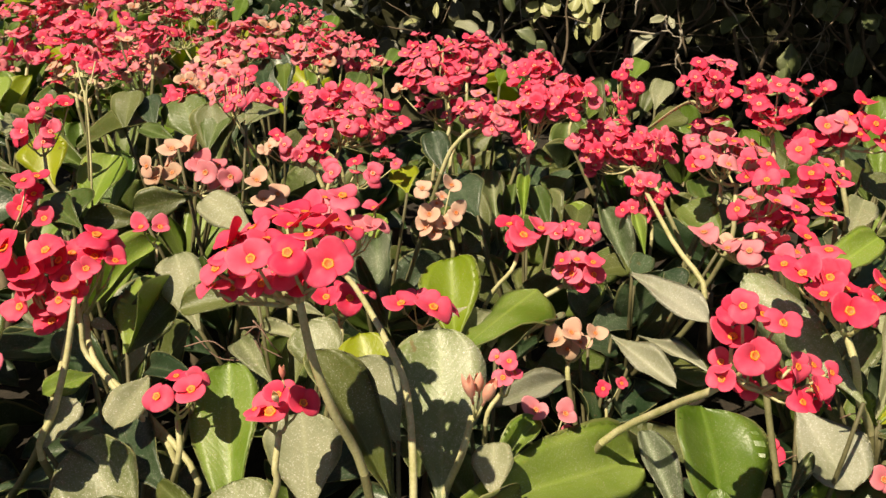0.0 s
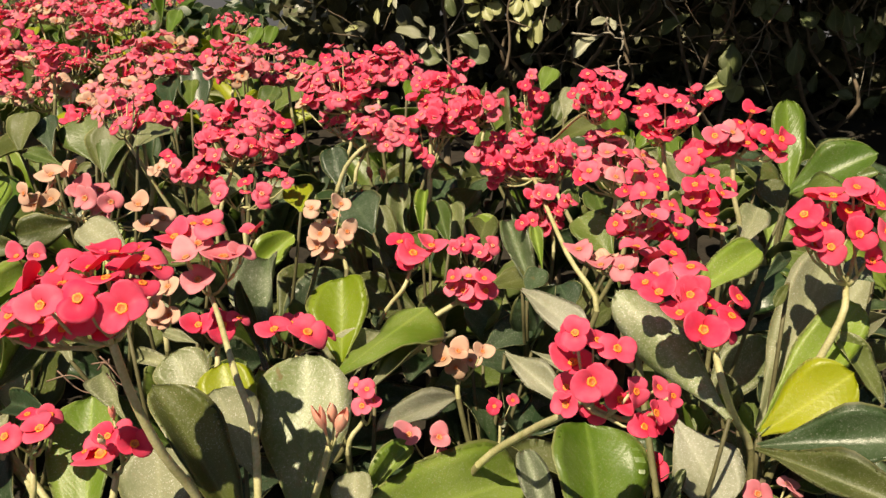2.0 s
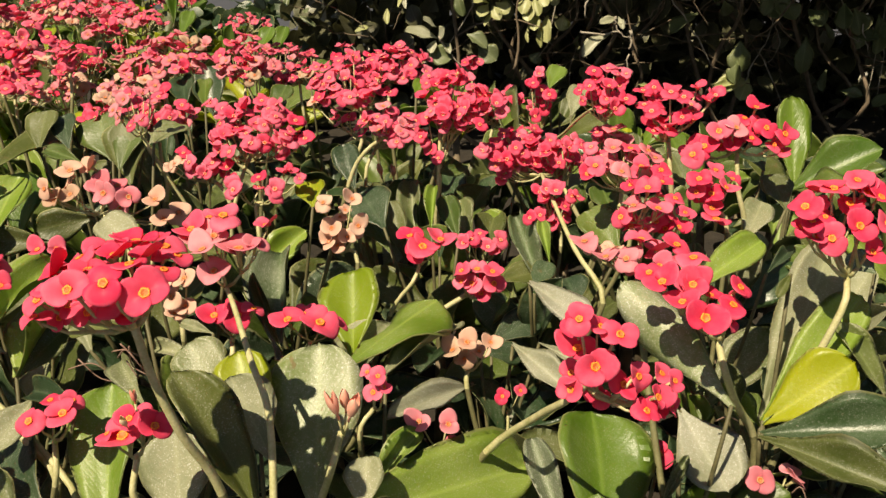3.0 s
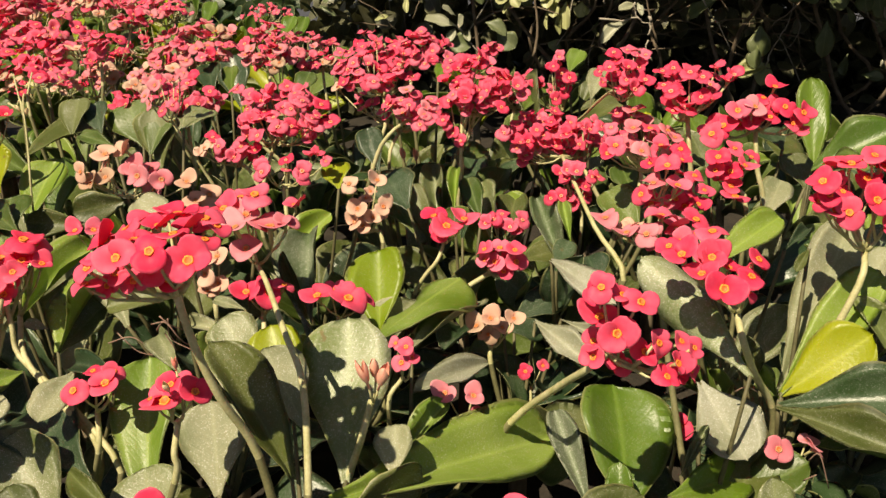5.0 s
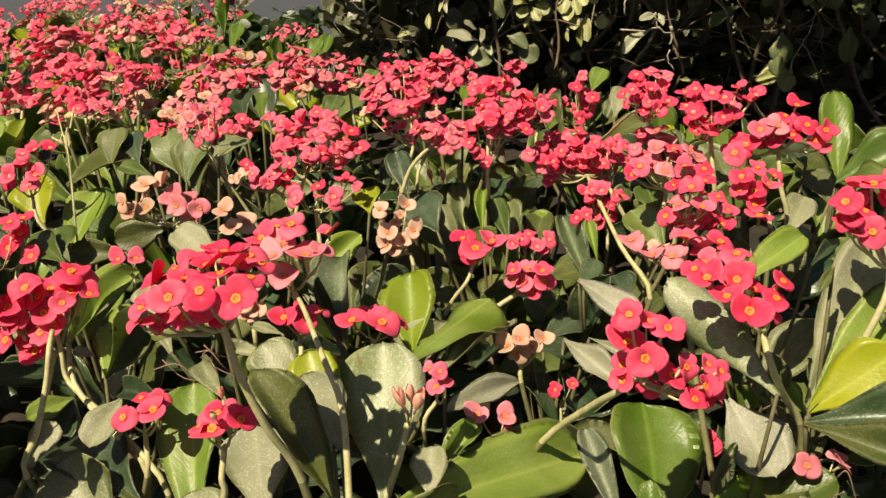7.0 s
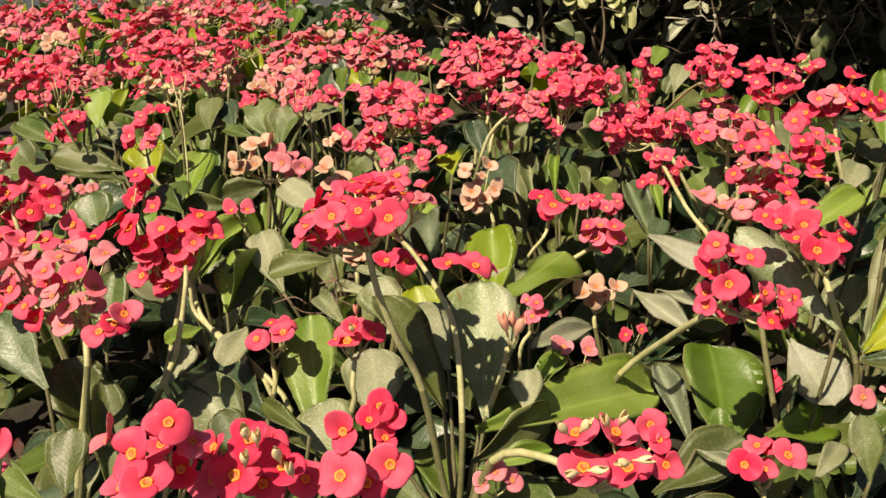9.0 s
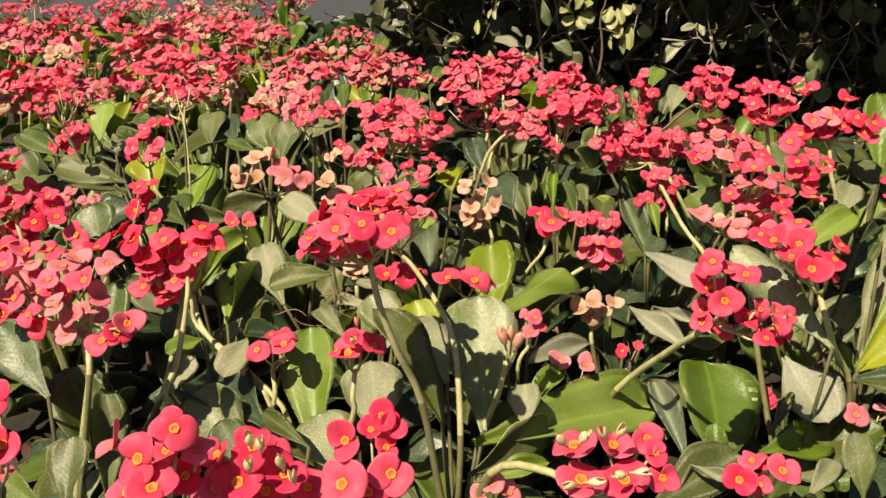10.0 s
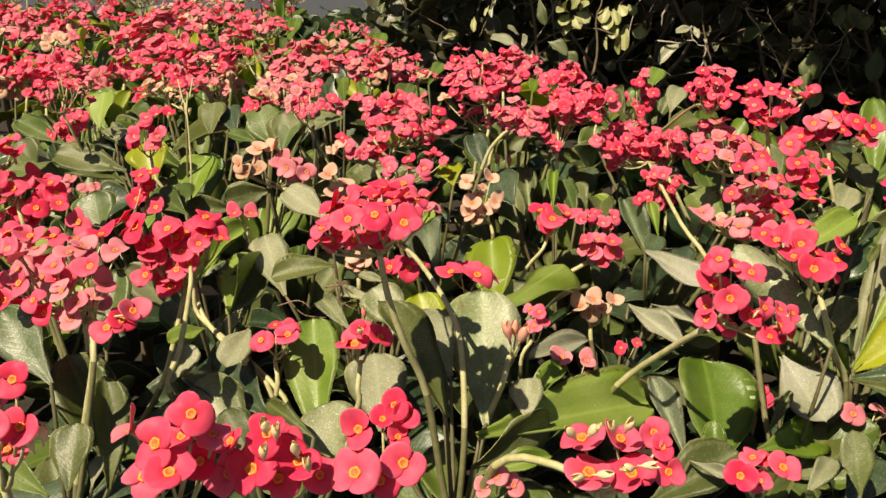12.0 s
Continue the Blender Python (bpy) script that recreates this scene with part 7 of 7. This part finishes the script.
# leaf roof above the view, added to throw shade on bed and hedge
def in_shade_canopy():
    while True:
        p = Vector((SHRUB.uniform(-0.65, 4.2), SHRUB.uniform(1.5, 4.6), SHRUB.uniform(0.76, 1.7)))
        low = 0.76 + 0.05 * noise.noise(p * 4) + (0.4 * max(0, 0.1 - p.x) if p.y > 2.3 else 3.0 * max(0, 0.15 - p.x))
        open_sky = any((p - g).cross(SUN_WAY).length < r for g, r in SUN_GAPS)
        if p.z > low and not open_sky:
            return p


# deep leaf mass, its upper part unseen, added to block sky light
def in_back():
    return Vector((SHRUB.uniform(-0.45, 4.8), SHRUB.uniform(3.4, 5.0), 2.0 * SHRUB.random() ** 1.5))


def in_rim():
    return Vector((SHRUB.gauss(-0.56, 0.07), SHRUB.uniform(2.7, 3.6), SHRUB.uniform(0.0, 0.52)))


foliage("canopy", 11000, in_shade_canopy, 0.10, HEDGE, "unseen roof of dense dark green leaves, added to cast shade")
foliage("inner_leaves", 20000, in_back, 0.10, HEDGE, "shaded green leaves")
foliage("side_leaves", 700, in_rim, 0.075, EDGE_LEAF, "small green leaves at the edge")
for i in range(28):
    x, y = SHRUB.uniform(0.12, 3.6), SHRUB.uniform(2.85, 4.0)
    verts, faces = [], []
    pts = [(x, y, 0)]
    for k in range(5):
        a = pts[-1]
        pts.append((a[0] + SHRUB.uniform(-0.16, 0.16), a[1] + SHRUB.uniform(-0.14, 0.08), a[2] + SHRUB.uniform(0.12, 0.24)))
    line = [Vector(q) - shrub.location for q in glide(pts, 3)]
    tube(verts, faces, line, [0.007 * (1 - 0.7 * i2 / len(line)) + 0.002 for i2 in range(len(line))], 6)
    for k in range(5):
        a = line[SHRUB.randrange(4, len(line))]
        b = a + Vector((SHRUB.uniform(-0.3, 0.3), SHRUB.uniform(-0.35, 0.05), SHRUB.uniform(-0.18, 0.2)))
        tube(verts, faces, bowed(a, b, (0, 0, SHRUB.uniform(-0.05, 0.05)), 4), [0.004, 0.0034, 0.003, 0.0024, 0.0015], 5)
    under("branch", mesh_of("branch", verts, faces, [TWIG]), shrub)


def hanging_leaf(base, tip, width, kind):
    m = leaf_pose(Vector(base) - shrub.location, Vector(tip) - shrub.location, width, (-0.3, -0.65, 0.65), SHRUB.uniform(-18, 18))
    under("leaf", LEAVES[SHRUB.choice((0, 1, 3, 7))], shrub, m, SUNLIT_HEDGE if kind == "pale" else GREY_HEDGE if kind == "grey" else DIM_HEDGE, "pale green leaf coloured as sunlit" if kind == "pale" else "greyish dusty leaf" if kind == "grey" else "")


def twig(points, radius, bark=TWIG):
    verts, faces = [], []
    line = [Vector(q) - shrub.location + Vector((SHRUB.gauss(0, 0.002), SHRUB.gauss(0, 0.002), SHRUB.gauss(0, 0.002))) for q in glide(points, 4)]
    tube(verts, faces, line, [1.35 * radius * (1 - 0.6 * k / len(line)) for k in range(len(line))], 6)
    under("twig", mesh_of("twig", verts, faces, [bark]), shrub)


for i in range(14):
    x, y, z = SHRUB.uniform(0.1, 2.0), SHRUB.uniform(2.95, 3.3), SHRUB.uniform(0.22, 0.66)
    hanging_leaf((x, y, z), (x + SHRUB.uniform(-0.05, 0.05), y + SHRUB.uniform(-0.05, 0.02), z - SHRUB.uniform(0.03, 0.10)), SHRUB.uniform(0.03, 0.06), "dull")
for i in range(64):
    x, y, z = SHRUB.uniform(-0.1, 1.9), SHRUB.uniform(2.85, 3.3), SHRUB.uniform(0.3, 0.85)
    a, b = SHRUB.uniform(-0.22, 0.22), SHRUB.uniform(-0.30, 0.06)
    twig([(x, y, z), (x + a * 0.5 + SHRUB.uniform(-0.05, 0.05), y - 0.03, z + b * 0.4), (x + a, y - 0.05, z + b), (x + a * 1.5 + SHRUB.uniform(-0.06, 0.06), y - 0.04, z + b * 1.25)], SHRUB.uniform(0.0010, 0.0024), PALE_TWIG if i % 3 == 0 else TWIG)

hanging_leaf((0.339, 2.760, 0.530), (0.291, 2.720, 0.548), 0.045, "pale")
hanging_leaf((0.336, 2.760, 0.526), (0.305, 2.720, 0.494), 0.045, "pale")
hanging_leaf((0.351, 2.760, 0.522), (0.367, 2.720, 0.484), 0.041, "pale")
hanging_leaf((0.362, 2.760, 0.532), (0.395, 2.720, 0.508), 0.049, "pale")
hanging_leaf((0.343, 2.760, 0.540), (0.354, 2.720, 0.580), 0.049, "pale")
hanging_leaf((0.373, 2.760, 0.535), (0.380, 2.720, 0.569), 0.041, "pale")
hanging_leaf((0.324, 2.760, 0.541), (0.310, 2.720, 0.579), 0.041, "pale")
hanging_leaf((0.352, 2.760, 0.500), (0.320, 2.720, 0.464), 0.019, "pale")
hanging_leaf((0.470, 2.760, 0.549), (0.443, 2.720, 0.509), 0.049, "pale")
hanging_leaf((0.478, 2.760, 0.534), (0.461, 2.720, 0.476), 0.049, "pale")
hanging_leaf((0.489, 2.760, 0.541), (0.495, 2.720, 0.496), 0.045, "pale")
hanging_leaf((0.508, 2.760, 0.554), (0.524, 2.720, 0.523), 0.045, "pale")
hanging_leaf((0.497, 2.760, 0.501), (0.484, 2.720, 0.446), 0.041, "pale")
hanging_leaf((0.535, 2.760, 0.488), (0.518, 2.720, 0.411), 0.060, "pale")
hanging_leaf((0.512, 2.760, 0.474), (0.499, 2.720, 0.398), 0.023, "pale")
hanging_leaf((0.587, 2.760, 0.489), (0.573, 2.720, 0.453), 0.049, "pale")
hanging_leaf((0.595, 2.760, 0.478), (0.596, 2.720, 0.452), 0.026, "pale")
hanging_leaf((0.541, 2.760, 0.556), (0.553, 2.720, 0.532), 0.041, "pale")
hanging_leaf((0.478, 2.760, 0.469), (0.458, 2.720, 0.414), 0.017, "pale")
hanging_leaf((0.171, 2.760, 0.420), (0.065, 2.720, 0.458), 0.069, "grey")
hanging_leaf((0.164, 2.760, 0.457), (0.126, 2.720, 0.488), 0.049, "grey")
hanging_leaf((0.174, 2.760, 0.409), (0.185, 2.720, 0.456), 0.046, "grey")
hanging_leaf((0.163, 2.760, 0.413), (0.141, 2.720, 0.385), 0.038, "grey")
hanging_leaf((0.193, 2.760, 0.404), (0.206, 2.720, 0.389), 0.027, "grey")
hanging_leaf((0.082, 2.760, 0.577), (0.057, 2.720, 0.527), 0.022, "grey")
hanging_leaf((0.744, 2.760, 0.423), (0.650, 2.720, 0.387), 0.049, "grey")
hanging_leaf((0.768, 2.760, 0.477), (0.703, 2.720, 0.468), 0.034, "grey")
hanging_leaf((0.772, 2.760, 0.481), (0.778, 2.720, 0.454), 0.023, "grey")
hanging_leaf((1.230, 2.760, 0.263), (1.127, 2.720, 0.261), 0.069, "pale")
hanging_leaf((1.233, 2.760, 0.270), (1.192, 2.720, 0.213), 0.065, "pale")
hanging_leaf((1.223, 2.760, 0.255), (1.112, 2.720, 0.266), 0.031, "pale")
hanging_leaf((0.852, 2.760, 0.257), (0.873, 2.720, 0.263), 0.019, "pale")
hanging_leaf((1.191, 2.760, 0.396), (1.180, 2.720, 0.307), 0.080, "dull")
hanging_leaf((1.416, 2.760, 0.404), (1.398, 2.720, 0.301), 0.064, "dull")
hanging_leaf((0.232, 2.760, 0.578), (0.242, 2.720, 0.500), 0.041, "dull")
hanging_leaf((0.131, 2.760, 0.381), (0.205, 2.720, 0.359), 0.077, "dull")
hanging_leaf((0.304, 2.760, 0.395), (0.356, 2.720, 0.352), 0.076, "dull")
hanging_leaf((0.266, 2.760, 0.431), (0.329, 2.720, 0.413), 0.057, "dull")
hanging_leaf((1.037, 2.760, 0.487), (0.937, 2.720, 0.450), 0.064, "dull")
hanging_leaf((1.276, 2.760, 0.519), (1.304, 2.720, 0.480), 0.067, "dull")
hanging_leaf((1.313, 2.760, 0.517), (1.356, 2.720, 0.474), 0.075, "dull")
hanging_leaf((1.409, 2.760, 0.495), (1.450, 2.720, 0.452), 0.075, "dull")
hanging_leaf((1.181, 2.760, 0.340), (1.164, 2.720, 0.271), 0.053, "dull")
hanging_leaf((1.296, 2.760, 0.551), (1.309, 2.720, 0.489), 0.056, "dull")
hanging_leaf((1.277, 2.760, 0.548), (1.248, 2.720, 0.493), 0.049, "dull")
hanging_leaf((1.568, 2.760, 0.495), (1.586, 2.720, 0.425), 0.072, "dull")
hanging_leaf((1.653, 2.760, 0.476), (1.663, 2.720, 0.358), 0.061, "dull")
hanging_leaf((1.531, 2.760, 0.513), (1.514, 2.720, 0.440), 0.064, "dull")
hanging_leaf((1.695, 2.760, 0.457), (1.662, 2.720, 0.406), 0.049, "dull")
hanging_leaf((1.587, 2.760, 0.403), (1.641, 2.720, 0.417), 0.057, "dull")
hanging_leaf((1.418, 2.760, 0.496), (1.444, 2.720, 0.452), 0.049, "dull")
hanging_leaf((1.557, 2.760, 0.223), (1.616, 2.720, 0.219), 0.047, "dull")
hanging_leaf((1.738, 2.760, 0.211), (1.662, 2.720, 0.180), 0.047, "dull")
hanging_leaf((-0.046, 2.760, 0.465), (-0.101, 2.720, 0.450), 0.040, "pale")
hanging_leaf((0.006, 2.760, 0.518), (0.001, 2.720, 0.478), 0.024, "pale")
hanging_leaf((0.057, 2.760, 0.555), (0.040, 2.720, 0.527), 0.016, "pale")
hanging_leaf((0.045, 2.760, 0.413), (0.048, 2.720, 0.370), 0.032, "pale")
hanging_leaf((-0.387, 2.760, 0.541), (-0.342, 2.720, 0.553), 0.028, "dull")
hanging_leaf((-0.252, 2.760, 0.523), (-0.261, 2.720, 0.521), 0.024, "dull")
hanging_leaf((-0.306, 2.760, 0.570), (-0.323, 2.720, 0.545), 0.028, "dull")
hanging_leaf((-0.289, 2.760, 0.501), (-0.237, 2.720, 0.475), 0.020, "dull")
hanging_leaf((-0.426, 2.760, 0.553), (-0.393, 2.720, 0.528), 0.040, "dull")
hanging_leaf((-0.409, 2.760, 0.495), (-0.382, 2.720, 0.543), 0.036, "dull")
twig([(0.938, 2.740, 0.539), (0.995, 2.740, 0.464), (1.049, 2.740, 0.393), (1.092, 2.740, 0.320)], 0.0022, PALE_TWIG)
twig([(1.214, 2.740, 0.270), (1.235, 2.740, 0.325), (1.266, 2.740, 0.386), (1.288, 2.740, 0.469)], 0.0020, PALE_TWIG)
twig([(0.641, 2.740, 0.433), (0.735, 2.740, 0.429), (0.765, 2.740, 0.435), (0.792, 2.740, 0.419), (0.815, 2.740, 0.414)], 0.0026, PALE_TWIG)
twig([(0.810, 2.740, 0.440), (0.815, 2.740, 0.407), (0.812, 2.740, 0.381)], 0.0042, PALE_TWIG)
twig([(0.755, 2.740, 0.483), (0.761, 2.740, 0.450), (0.784, 2.740, 0.423)], 0.0026, PALE_TWIG)
twig([(0.671, 2.740, 0.558), (0.654, 2.740, 0.516), (0.659, 2.740, 0.480)], 0.0030, PALE_TWIG)
twig([(0.810, 2.740, 0.359), (0.804, 2.740, 0.326), (0.828, 2.740, 0.287)], 0.0022, PALE_TWIG)
twig([(0.170, 2.740, 0.429), (0.210, 2.740, 0.372), (0.240, 2.740, 0.340), (0.255, 2.740, 0.317)], 0.0022, PALE_TWIG)
twig([(0.872, 2.740, 0.259), (0.933, 2.740, 0.256)], 0.0018, PALE_TWIG)
twig([(0.909, 2.740, 0.529), (0.875, 2.740, 0.484), (0.827, 2.740, 0.461), (0.734, 2.740, 0.458)], 0.0020)
twig([(1.278, 2.740, 0.419), (1.204, 2.740, 0.411), (1.111, 2.740, 0.405)], 0.0016)
twig([(1.292, 2.740, 0.458), (1.310, 2.740, 0.403), (1.276, 2.740, 0.364)], 0.0014)
twig([(1.287, 2.740, 0.476), (1.332, 2.740, 0.438), (1.370, 2.740, 0.426)], 0.0014)
twig([(1.378, 2.740, 0.517), (1.376, 2.740, 0.472), (1.359, 2.740, 0.430)], 0.0016)
twig([(1.070, 2.740, 0.450), (1.021, 2.740, 0.514), (1.008, 2.740, 0.543)], 0.0016)
twig([(0.423, 2.740, 0.313), (0.438, 2.740, 0.406), (0.427, 2.740, 0.516), (0.453, 2.740, 0.586)], 0.0040)
twig([(0.842, 2.740, 0.350), (0.809, 2.740, 0.444), (0.786, 2.740, 0.553)], 0.0030)
twig([(0.721, 2.740, 0.300), (0.644, 2.740, 0.341), (0.568, 2.740, 0.329)], 0.0016)
twig([(0.829, 2.740, 0.425), (0.980, 2.740, 0.407), (1.137, 2.740, 0.318)], 0.0014)
twig([(1.219, 2.740, 0.258), (1.314, 2.740, 0.250), (1.370, 2.740, 0.266)], 0.0012)
twig([(1.616, 2.740, 0.539), (1.608, 2.740, 0.496)], 0.0030, PALE_TWIG)
twig([(1.590, 2.740, 0.441), (1.614, 2.740, 0.386), (1.629, 2.740, 0.349)], 0.0020, PALE_TWIG)
twig([(-0.279, 2.740, 0.626), (-0.226, 2.740, 0.550), (-0.109, 2.740, 0.491), (-0.031, 2.740, 0.412)], 0.0020)
twig([(0.080, 2.740, 0.615), (0.056, 2.740, 0.526), (0.025, 2.740, 0.450)], 0.0020)
twig([(-0.364, 2.740, 0.553), (-0.267, 2.740, 0.520), (-0.228, 2.740, 0.501)], 0.0014)
